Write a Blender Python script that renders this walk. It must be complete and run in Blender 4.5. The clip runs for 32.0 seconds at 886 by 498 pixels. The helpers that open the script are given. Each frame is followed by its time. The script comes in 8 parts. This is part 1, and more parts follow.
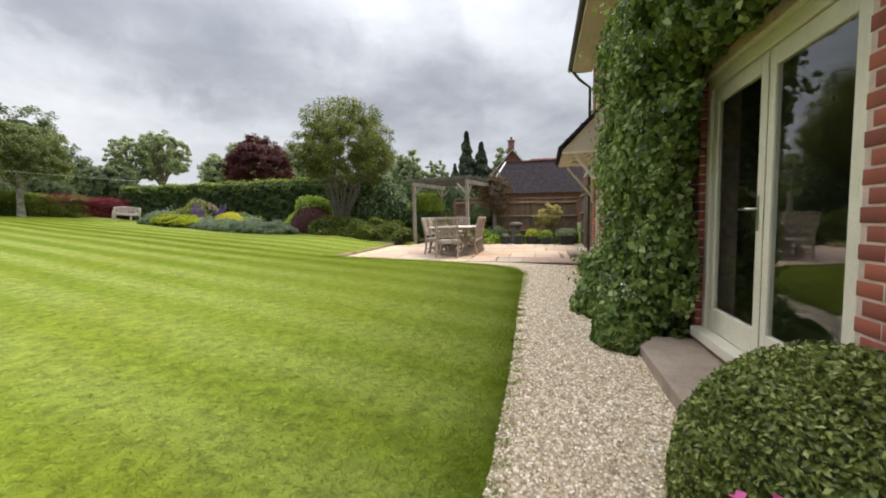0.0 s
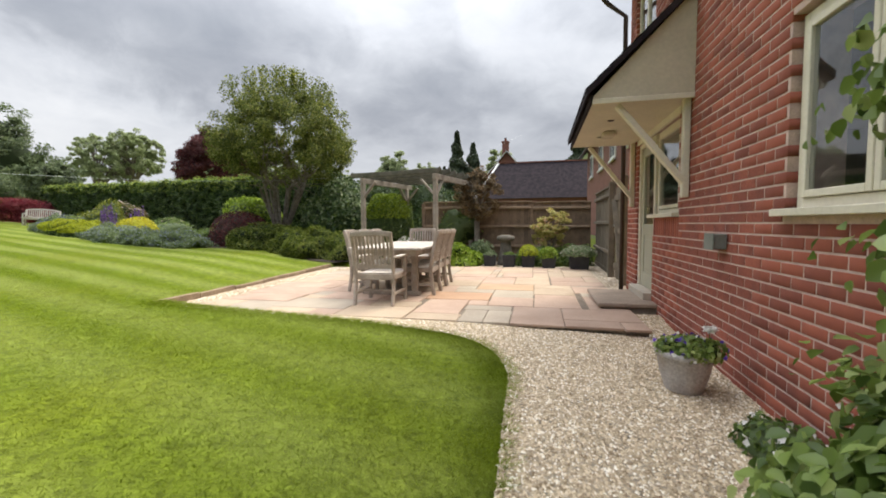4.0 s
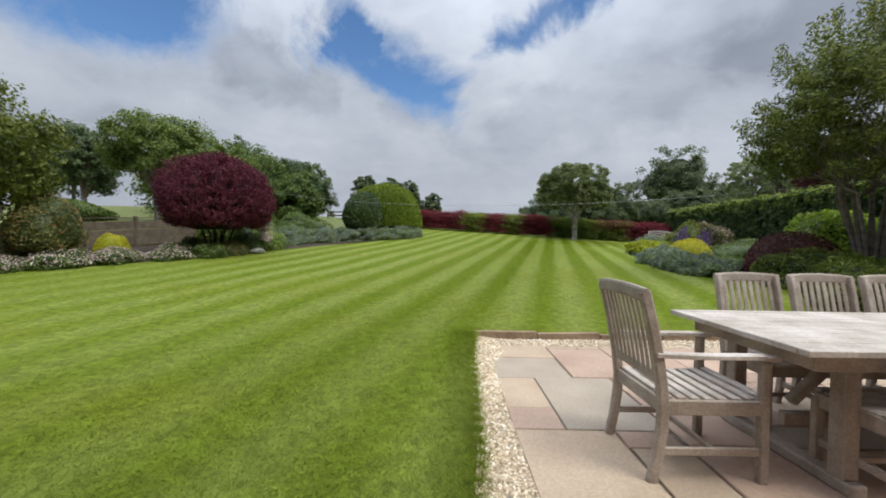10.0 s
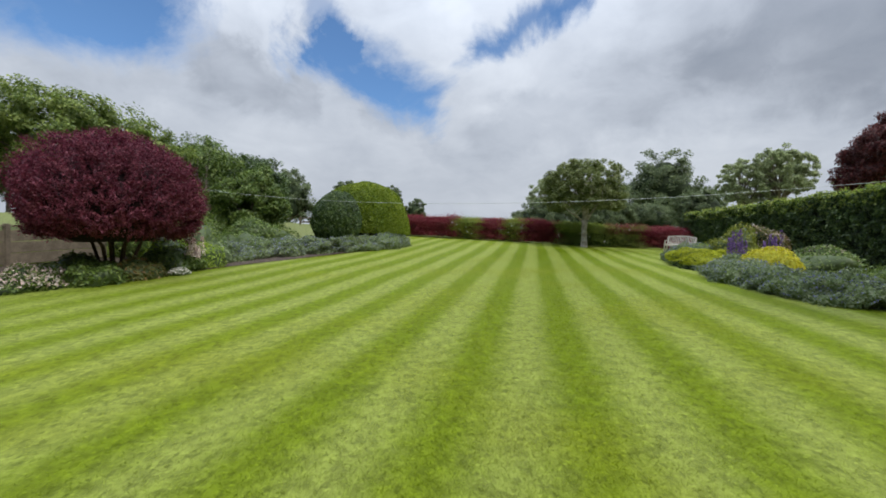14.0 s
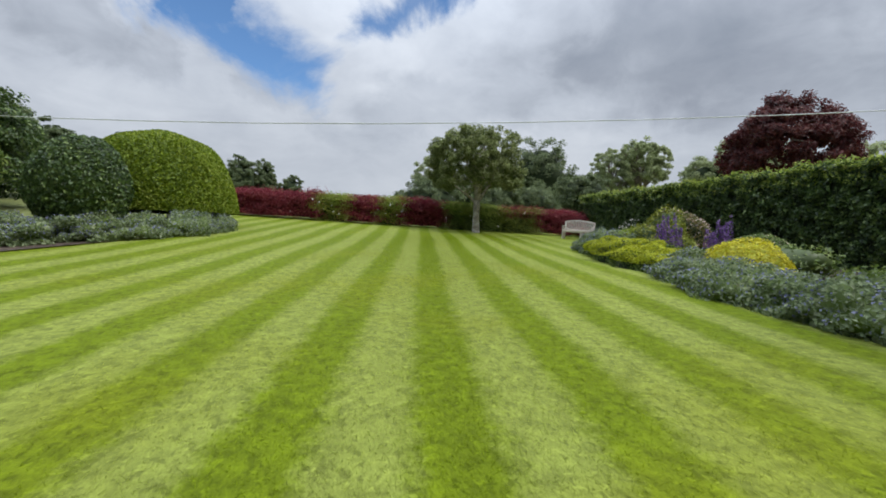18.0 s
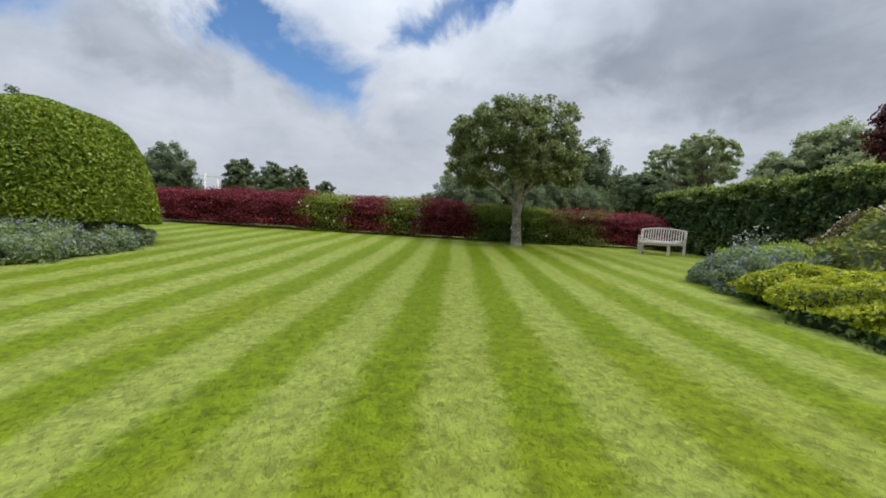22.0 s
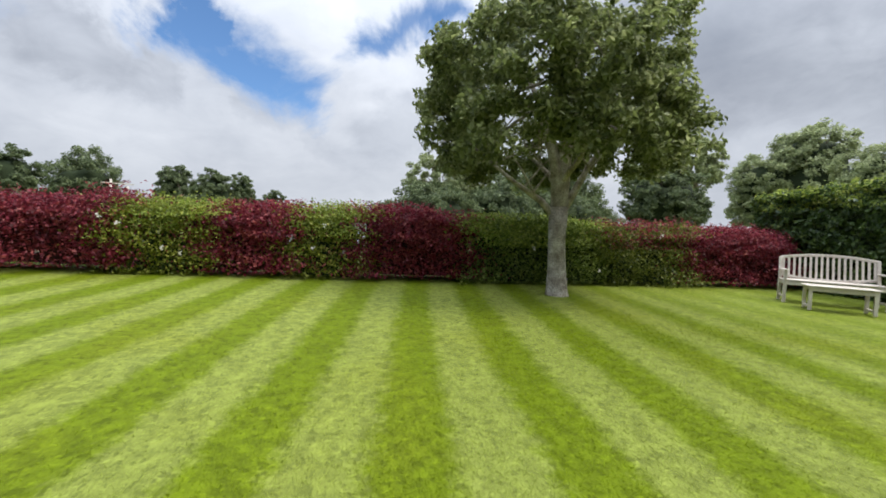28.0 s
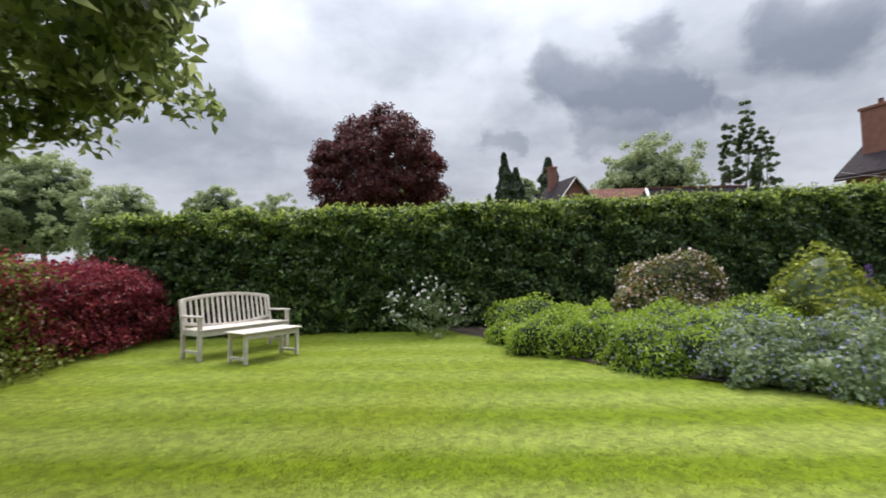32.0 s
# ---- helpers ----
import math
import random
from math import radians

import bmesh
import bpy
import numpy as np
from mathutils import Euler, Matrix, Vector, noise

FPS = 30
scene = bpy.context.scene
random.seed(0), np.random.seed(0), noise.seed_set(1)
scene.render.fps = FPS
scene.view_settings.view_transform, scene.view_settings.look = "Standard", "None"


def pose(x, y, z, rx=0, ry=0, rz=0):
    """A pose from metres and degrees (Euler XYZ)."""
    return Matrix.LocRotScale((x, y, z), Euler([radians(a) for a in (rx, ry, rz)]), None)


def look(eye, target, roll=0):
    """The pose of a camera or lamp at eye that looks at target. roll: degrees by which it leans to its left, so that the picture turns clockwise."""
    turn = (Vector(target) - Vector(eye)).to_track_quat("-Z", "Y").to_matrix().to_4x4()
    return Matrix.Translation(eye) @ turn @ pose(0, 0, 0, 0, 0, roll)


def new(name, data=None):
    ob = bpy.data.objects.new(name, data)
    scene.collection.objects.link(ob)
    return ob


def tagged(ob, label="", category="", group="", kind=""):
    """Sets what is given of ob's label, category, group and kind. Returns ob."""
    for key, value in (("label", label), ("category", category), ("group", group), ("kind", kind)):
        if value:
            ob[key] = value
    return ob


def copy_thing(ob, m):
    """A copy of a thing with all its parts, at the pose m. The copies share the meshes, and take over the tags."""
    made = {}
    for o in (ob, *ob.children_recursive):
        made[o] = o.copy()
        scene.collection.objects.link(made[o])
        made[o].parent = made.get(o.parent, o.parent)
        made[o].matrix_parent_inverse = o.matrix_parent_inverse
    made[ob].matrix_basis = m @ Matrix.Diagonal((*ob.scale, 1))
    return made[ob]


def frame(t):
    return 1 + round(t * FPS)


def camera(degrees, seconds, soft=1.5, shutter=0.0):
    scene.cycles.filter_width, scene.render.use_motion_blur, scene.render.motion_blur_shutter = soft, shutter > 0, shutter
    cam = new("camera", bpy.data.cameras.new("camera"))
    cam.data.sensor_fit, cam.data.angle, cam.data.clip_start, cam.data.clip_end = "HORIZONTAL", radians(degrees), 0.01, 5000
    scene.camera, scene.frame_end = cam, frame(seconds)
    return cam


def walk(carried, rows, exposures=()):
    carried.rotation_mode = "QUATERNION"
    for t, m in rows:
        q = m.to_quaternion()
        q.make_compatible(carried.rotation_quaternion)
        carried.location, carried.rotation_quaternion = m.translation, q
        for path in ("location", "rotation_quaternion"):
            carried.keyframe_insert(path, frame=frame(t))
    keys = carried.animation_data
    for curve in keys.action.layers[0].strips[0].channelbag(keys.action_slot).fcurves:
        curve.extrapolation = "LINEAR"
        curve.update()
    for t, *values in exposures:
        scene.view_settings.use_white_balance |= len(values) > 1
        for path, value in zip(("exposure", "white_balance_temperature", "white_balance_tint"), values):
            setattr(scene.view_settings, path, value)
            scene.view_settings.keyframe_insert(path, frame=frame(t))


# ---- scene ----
cam = camera(93.5, 32.0, soft=1.8, shutter=0.12)
METRES, EYE, TILT, LEAN, TURN = 36.5, 1.241, 0.0, 0.0, 13.5
ROWS = [
    (0.0, 0.0, 0.0, 0.0, -0.06, -4.22, 0.87),
    (0.5, 0.0038, 0.0156, 0.0003, -0.34, -3.11, 0.78),
    (1.0, 0.0062, 0.0317, 0.0002, -0.53, -2.25, 0.74),
    (1.5, 0.0092, 0.0479, 0.001, -0.37, -1.81, 0.95),
    (2.0, 0.0116, 0.0631, 0.0012, 0.1, -1.91, 1.15),
    (2.5, 0.0143, 0.0777, 0.0017, 0.35, -2.28, 1.32),
    (4.5, 0.0308, 0.1412, 0.0032, -0.79, -3.5, 0.15),
    (5.0, 0.0353, 0.1556, 0.0034, 0.04, -2.96, -0.01),
    (5.5, 0.0381, 0.1703, 0.004, 1.96, -2.21, 0.14),
    (6.0, 0.0415, 0.1847, 0.005, 5.61, -1.42, 0.23),
    (6.5, 0.0449, 0.1985, 0.0052, 11.3, -0.7, 0.08),
    (7.0, 0.0482, 0.2111, 0.0059, 18.59, -0.17, -0.34),
    (7.5, 0.0522, 0.2211, 0.0062, 27.44, 0.01, -0.77),
    (8.0, 0.0546, 0.229, 0.0063, 37.01, 0.05, -1.0),
    (8.5, 0.0576, 0.2335, 0.0067, 47.15, -0.05, -1.01),
    (9.0, 0.0601, 0.2349, 0.0067, 57.53, -0.41, -0.93),
    (9.5, 0.0606, 0.2347, 0.0067, 67.75, -0.79, -0.87),
    (10.0, 0.0593, 0.2335, 0.0066, 77.1, -1.19, -1.0),
    (10.5, 0.0537, 0.2316, 0.0063, 84.24, -1.49, -1.26),
    (11.0, 0.0438, 0.2309, 0.0069, 87.03, -1.64, -1.4),
    (11.5, 0.0309, 0.2327, 0.0064, 86.94, -1.78, -1.4),
    (12.0, 0.0167, 0.2336, 0.0065, 85.43, -1.6, -1.19),
    (12.5, 0.0002, 0.2353, 0.0072, 83.29, -1.3, -0.91),
    (13.0, -0.0173, 0.2379, 0.0079, 80.83, -0.86, -0.61),
    (13.5, -0.0351, 0.2412, 0.0092, 77.81, -0.53, -0.41),
    (14.0, -0.0517, 0.2465, 0.0111, 74.76, -0.32, -0.36),
    (14.5, -0.069, 0.2526, 0.0121, 71.49, -0.38, -0.37),
    (15.0, -0.0853, 0.2605, 0.0134, 68.53, -0.64, -0.24),
    (15.5, -0.1021, 0.2695, 0.0136, 65.91, -0.89, -0.04),
    (17.5, -0.1659, 0.3084, 0.0147, 60.26, -2.34, -0.51),
    (18.0, -0.1818, 0.3198, 0.0147, 59.4, -2.6, -0.77),
    (18.5, -0.1974, 0.3312, 0.0153, 58.96, -2.33, -0.89),
    (19.0, -0.2133, 0.3426, 0.0162, 58.72, -1.68, -0.91),
    (19.5, -0.229, 0.3544, 0.0172, 58.99, -1.1, -0.96),
    (20.0, -0.2449, 0.3657, 0.0186, 59.58, -1.01, -1.08),
    (20.5, -0.2601, 0.3774, 0.0195, 60.7, -1.36, -1.0),
    (21.0, -0.2756, 0.3878, 0.0201, 62.06, -1.79, -0.79),
    (21.5, -0.2911, 0.3972, 0.0208, 63.43, -2.04, -0.62),
    (22.0, -0.3076, 0.4048, 0.0213, 64.5, -1.87, -0.51),
    (22.5, -0.3245, 0.4135, 0.0222, 65.61, -1.5, -0.59),
    (23.0, -0.3414, 0.4211, 0.0233, 67.84, -0.92, -0.64),
    (23.5, -0.3587, 0.4292, 0.0246, 71.66, -0.44, -0.51),
    (24.0, -0.3751, 0.4353, 0.0265, 76.5, -0.19, -0.23),
    (24.5, -0.3909, 0.4433, 0.0288, 80.27, -0.37, 0.12),
    (26.5, -0.4532, 0.4725, 0.0352, 70.61, -2.02, 0.73),
    (27.0, -0.4709, 0.4797, 0.0368, 66.5, -1.7, 0.66),
    (27.5, -0.4887, 0.4873, 0.0374, 62.93, -1.17, 0.56),
    (28.0, -0.5053, 0.4968, 0.0384, 59.39, -0.61, 0.56),
    (28.5, -0.5219, 0.5058, 0.0394, 55.01, -0.1, 0.69),
    (29.0, -0.5369, 0.5168, 0.0404, 49.29, 0.28, 0.94),
    (29.5, -0.5525, 0.5273, 0.0404, 41.77, 0.44, 1.36),
    (30.0, -0.5674, 0.5393, 0.0405, 32.13, 0.56, 1.99),
    (30.5, -0.579, 0.5507, 0.0412, 20.36, 0.57, 2.56),
    (31.0, -0.5864, 0.5611, 0.0418, 6.16, 0.56, 3.13),
    (31.5, -0.5901, 0.5694, 0.0426, -9.99, 0.62, 3.48),
    (32.0, -0.5913, 0.5745, 0.0428, -27.13, 0.54, 3.55),
]
walk(cam, [(t, pose(0, 0, EYE, TILT, LEAN, TURN) @ pose(METRES * x, METRES * y, METRES * z, 90 + pitch, roll, yaw)) for t, x, y, z, yaw, pitch, roll in ROWS],
     [(0.0, 0.95, 6800, 9), (4.0, 0.93, 6800, 9), (5.0, 0.84, 6700, 9), (7.0, 0.46, 6450, 10), (8.0, 0.32, 6300, 10), (9.0, 0.32, 6250, 9), (12.0, 0.46, 6300, 8), (24.0, 0.53, 6350, 8), (28.0, 0.74, 6450, 9), (30.0, 0.95, 6500, 10), (31.0, 1.15, 6600, 10), (32.0, 0.86, 6500, 10)])

rng = np.random.default_rng(7)
SUN_TURN, SUN_HEIGHT = radians(36), radians(56)


# ---- world: broken cloud over a blue sky, and a sun behind thin cloud ----
# rifts of blue and shaded cloud bases: bearing and height in degrees at both ends, half width, softness, strength
RIFTS = [(152, 25.5, 125, 25.5, 2.8, 5.6, 1.0), (106.5, 25.0, 91.5, 19.2, 0.5, 4.2, 1.0), (86.5, 24.8, 73.5, 29.6, 0.1, 3.0, 0.9), (108, 29.5, 104, 26, 0.8, 2.4, 0.5), (165, 30, 190, 34, 5.0, 5.0, 0.9)]
BASES = [(117, 21.5, 107, 18.6, 1.4, 2.6, 0.30), (99, 17.0, 91, 15.6, 0.6, 1.8, 0.20), (82, 16.2, 64, 15.4, 1.2, 3.2, 0.24), (70, 22, 52, 19, 1.2, 3.0, 0.16), (132, 16.5, 122, 15.5, 0.6, 1.8, 0.10), (90, 13.2, 76, 12.6, 0.3, 1.6, 0.14),
         (54, 23, 30, 25, 4.0, 6.0, 0.20), (44, 15.5, 22, 13.5, 1.0, 3.6, 0.13), (26, 20, 12, 13, 2.2, 4.0, 0.16), (62, 30, 48, 28, 2.0, 4.0, 0.12), (57, 17.5, 42, 20, 2.5, 5.0, 0.22), (48, 26, 34, 28, 2.0, 5.0, 0.12), (121, 19.5, 111, 21.0, 1.6, 3.0, 0.16)]
STORM = [(-31, 20.5, -41, 18.5, 1.4, 3.4, 0.42), (-35, 15.5, -43, 16.0, 0.8, 3.0, 0.34), (-40, 24.5, -44, 25.5, 0.4, 2.6, 0.36), (-20.5, 15.4, -25, 14.6, 0.5, 1.5, 0.22), (-46, 15.2, -49, 14.6, 0.5, 1.2, 0.26), (-52, 20.5, -60, 18.5, 0.8, 3.4, 0.36), (-33, 12.0, -38, 12.0, 0.8, 1.6, 0.18), (-75, 22, -95, 24, 3.0, 4.0, 0.3)]
SHINE = [(4, 25, -4, 20, 2.5, 5.0, 0.30), (66, 12.0, 46, 10.5, 1.0, 3.0, 0.16), (-12, 20, -27, 22, 1.5, 4.0, 0.22), (112, 27, 110, 23, 1.0, 2.0, 0.14), (90, 28, 82, 21, 1.2, 3.0, 0.14), (138, 15, 112, 13.5, 0.8, 2.4, 0.12), (-50, 11.5, -60, 11, 0.8, 2.0, 0.14)]


def build_world():
    w = bpy.data.worlds.new("sky")
    w.use_nodes = True
    nt = w.node_tree
    nt.nodes.clear()
    N, L = nt.nodes.new, nt.links.new
    out, back = N("ShaderNodeOutputWorld"), N("ShaderNodeBackground")
    L(back.outputs[0], out.inputs[0])
    sky = N("ShaderNodeTexSky")
    sky.sky_type, sky.sun_disc = "NISHITA", False
    sky.sun_elevation, sky.sun_rotation = SUN_HEIGHT, SUN_TURN
    sky.air_density, sky.dust_density, sky.ozone_density = 1.0, 0.4, 2.0
    blue = N("ShaderNodeVectorMath")
    blue.operation = "MULTIPLY"
    blue.inputs[1].default_value = (0.074, 0.092, 0.108)
    L(sky.outputs[0], blue.inputs[0])
    co = N("ShaderNodeTexCoord")
    sep = N("ShaderNodeSeparateXYZ")
    L(co.outputs["Generated"], sep.inputs[0])

    def wire(socket, v):
        if isinstance(v, (int, float, tuple)):
            socket.default_value = v
        else:
            L(v, socket)

    def math(op, a, b=None, clamp=False):
        n = N("ShaderNodeMath")
        n.operation, n.use_clamp = op, clamp
        for i, v in enumerate((a, b)):
            if v is not None:
                wire(n.inputs[i], v)
        return n.outputs[0]

    def vec(op, a, b=None, scale=None):
        n = N("ShaderNodeVectorMath")
        n.operation = op
        wire(n.inputs[0], a)
        if b is not None:
            wire(n.inputs[1], b)
        if scale is not None:
            wire(n.inputs["Scale"], scale)
        return n.outputs["Value"] if op in ("DOT_PRODUCT", "LENGTH") else n.outputs[0]

    up = math("MAXIMUM", sep.outputs[2], 0.0)
    # the cloud layer as a flat sheet seen from below
    h = math("ADD", up, 0.30)
    flat = N("ShaderNodeCombineXYZ")
    L(math("DIVIDE", sep.outputs[0], h), flat.inputs[0])
    L(math("DIVIDE", sep.outputs[1], h), flat.inputs[1])
    flat.inputs[2].default_value = 3.1

    def noise_tex(scale, detail, rough, shift, src=None, distort=0.15, colour=False):
        mp = N("ShaderNodeMapping")
        mp.inputs["Location"].default_value = shift
        L(src or flat.outputs[0], mp.inputs[0])
        n = N("ShaderNodeTexNoise")
        n.inputs["Scale"].default_value, n.inputs["Detail"].default_value = scale, detail
        n.inputs["Roughness"].default_value, n.inputs["Distortion"].default_value = rough, distort
        L(mp.outputs[0], n.inputs[0])
        return n.outputs["Color" if colour else "Fac"]

    # bearing and height of the view in degrees, made uneven so that edges come out ragged
    bearing = math("MULTIPLY", math("ARCTAN2", math("MULTIPLY", sep.outputs[0], -1.0), sep.outputs[1]), 57.2958)
    bearing = math("SUBTRACT", bearing, math("MULTIPLY", math("LESS_THAN", bearing, -130.0), -360.0))
    place = N("ShaderNodeCombineXYZ")
    L(bearing, place.inputs[0])
    L(math("MULTIPLY", math("ARCSINE", sep.outputs[2]), 57.2958), place.inputs[1])
    shake = vec("SUBTRACT", noise_tex(4.0, 8, 0.62, (3.7, 8.1, 1.2), co.outputs["Generated"], 0.3, True), (0.5, 0.5, 0.5))
    puffy = vec("ADD", place.outputs[0], vec("MULTIPLY", shake, (20.0, 14.0, 0.0)))

    def patch(az0, el0, az1, el1, half, soft, strength):
        ax, ay = (az1 - az0), (el1 - el0)
        rel = vec("SUBTRACT", puffy, (az0, el0, 0.0))
        along = math("MULTIPLY", vec("DOT_PRODUCT", rel, (ax, ay, 0.0)), 1.0 / (ax * ax + ay * ay), True)
        near = vec("SCALE", (ax, ay, 0.0), scale=along)
        d = vec("LENGTH", vec("SUBTRACT", rel, near))
        m = N("ShaderNodeMapRange")
        m.interpolation_type = "SMOOTHSTEP"
        L(d, m.inputs[0])
        m.inputs[1].default_value, m.inputs[2].default_value, m.inputs[3].default_value, m.inputs[4].default_value = half + soft, half, 0.0, strength
        return m.outputs[0]

    def summed(rows):
        total = patch(*rows[0])
        for row in rows[1:]:
            total = math("ADD", total, patch(*row))
        return total

    big, fine, body = noise_tex(0.8, 6, 0.5, (1.3, 0.4, 0)), noise_tex(2.2, 8, 0.55, (5.3, 2.4, 0)), noise_tex(1.25, 5, 0.5, (2.2, 7.7, 0))
    wisp = noise_tex(5.0, 8, 0.6, (9.1, 3.3, 0), distort=0.5)
    gap = math("MULTIPLY", summed(RIFTS), math("ADD", 0.62, math("MULTIPLY", wisp, 0.85)), True)
    # lit tops and grey bases, heavier and greyer towards the sun's side
    open_side = math("MULTIPLY", math("POWER", math("MAXIMUM", vec("DOT_PRODUCT", co.outputs["Generated"], (-math_sin(78), math_cos(78), 0.1)), 0.0), 2.0), 0.22)
    tone = math("ADD", 0.02, math("ADD", math("MULTIPLY", body, 0.62), math("MULTIPLY", fine, 0.34)))
    tone = math("ADD", tone, math("ADD", open_side, math("MULTIPLY", math("SUBTRACT", wisp, 0.5), 0.26)))
    tone = math("ADD", tone, math("SUBTRACT", math("MULTIPLY", summed(SHINE), 0.4), math("ADD", math("MULTIPLY", summed(BASES), 0.45), math("MULTIPLY", summed(STORM), 0.72))))
    shade = N("ShaderNodeValToRGB")
    e = shade.color_ramp.elements
    e[0].position, e[0].color = 0.16, (0.150, 0.172, 0.215, 1)
    e[1].position, e[1].color = 1.00, (0.570, 0.588, 0.622, 1)
    for at, colour in ((0.40, (0.245, 0.266, 0.312, 1)), (0.62, (0.385, 0.410, 0.463, 1)), (0.80, (0.480, 0.503, 0.552, 1))):
        e.new(at).color = colour
    L(tone, shade.inputs[0])
    # an overcast sky is brighter overhead than at the horizon
    # the unseen zenith is raised beyond that as fill for the garden
    zen = math("ADD", 0.88, math("MULTIPLY", math("POWER", up, 3.0), 4.6))
    haze = N("ShaderNodeMix")
    haze.data_type = "RGBA"
    haze.inputs["B"].default_value = (0.42, 0.44, 0.485, 1)
    L(math("MULTIPLY", math("SUBTRACT", 1.0, math("MULTIPLY", up, 4.8), True), 0.7), haze.inputs["Factor"])
    L(shade.outputs[0], haze.inputs["A"])
    mix = N("ShaderNodeMix")
    mix.data_type = "RGBA"
    L(gap, mix.inputs["Factor"])
    L(vec("SCALE", haze.outputs["Result"], scale=zen), mix.inputs["A"])
    L(blue.outputs[0], mix.inputs["B"])
    L(mix.outputs["Result"], back.inputs[0])
    back.inputs[1].default_value = 1.0
    scene.world = w


def math_sin(a):
    return math.sin(radians(a))


def math_cos(a):
    return math.cos(radians(a))


build_world()
sun = new("sun", bpy.data.lights.new("sun", "SUN"))
sun.data.energy, sun.data.angle, sun.data.color = 1.9, radians(24), (1.0, 0.95, 0.84)
sun.matrix_world = look((math.sin(SUN_TURN) * math.cos(SUN_HEIGHT) * 50, math.cos(SUN_TURN) * math.cos(SUN_HEIGHT) * 50, math.sin(SUN_HEIGHT) * 50), (0, 0, 0))


# ---- materials ----
def material(name, colour, rough=0.7, vary=0.15, scale=8.0, fine=60.0, bump=0.15, metal=0.0, tint=None, spec=0.4, stretch=(1, 1, 1), per_object=0.0):
    """A surface with variation at two scales and a fine relief."""
    m = bpy.data.materials.new(name)
    m.use_nodes = True
    nt = m.node_tree
    N, L = nt.nodes.new, nt.links.new
    b = nt.nodes["Principled BSDF"]
    b.inputs["Roughness"].default_value, b.inputs["Metallic"].default_value = rough, metal
    b.inputs["Specular IOR Level"].default_value = spec
    co, mp = N("ShaderNodeTexCoord"), N("ShaderNodeMapping")
    mp.inputs["Scale"].default_value = stretch
    L(co.outputs["Object"], mp.inputs[0])
    src = mp.outputs[0]
    if per_object:
        oi, ad = N("ShaderNodeObjectInfo"), N("ShaderNodeVectorMath")
        ad.operation = "MULTIPLY_ADD"
        cb = N("ShaderNodeCombineXYZ")
        for i in range(3):
            L(oi.outputs["Random"], cb.inputs[i])
        ad.inputs[1].default_value = (37, 53, 71)
        L(cb.outputs[0], ad.inputs[0])
        L(src, ad.inputs[2])
        src = ad.outputs[0]
    big, small = N("ShaderNodeTexNoise"), N("ShaderNodeTexNoise")
    big.inputs["Scale"].default_value, small.inputs["Scale"].default_value = scale, fine
    big.inputs["Detail"].default_value, small.inputs["Detail"].default_value = 4, 6
    L(src, big.inputs[0])
    L(src, small.inputs[0])
    c = Vector(colour)
    other = Vector(tint) if tint else c * (1 - 2.2 * vary)
    ramp = N("ShaderNodeValToRGB")
    e = ramp.color_ramp.elements
    e[0].position, e[0].color = 0.32, (*other, 1)
    e[1].position, e[1].color = 0.66, (*c, 1)
    L(big.outputs[0], ramp.inputs[0])
    hsv = N("ShaderNodeHueSaturation")
    L(ramp.outputs[0], hsv.inputs["Color"])
    mr = N("ShaderNodeMapRange")
    mr.inputs[1].default_value, mr.inputs[2].default_value = 0.3, 0.7
    mr.inputs[3].default_value, mr.inputs[4].default_value = 1 - vary, 1 + vary
    L(small.outputs[0], mr.inputs[0])
    val = mr.outputs[0]
    if per_object:
        mo = N("ShaderNodeMapRange")
        mo.inputs[3].default_value, mo.inputs[4].default_value = 1 - per_object, 1 + per_object
        L(oi.outputs["Random"], mo.inputs[0])
        mu = N("ShaderNodeMath")
        mu.operation = "MULTIPLY"
        L(val, mu.inputs[0])
        L(mo.outputs[0], mu.inputs[1])
        val = mu.outputs[0]
    L(val, hsv.inputs["Value"])
    L(hsv.outputs[0], b.inputs["Base Color"])
    if bump:
        bp = N("ShaderNodeBump")
        bp.inputs["Strength"].default_value, bp.inputs["Distance"].default_value = bump, 0.01
        L(small.outputs[0], bp.inputs["Height"])
        L(bp.outputs[0], b.inputs["Normal"])
    return m


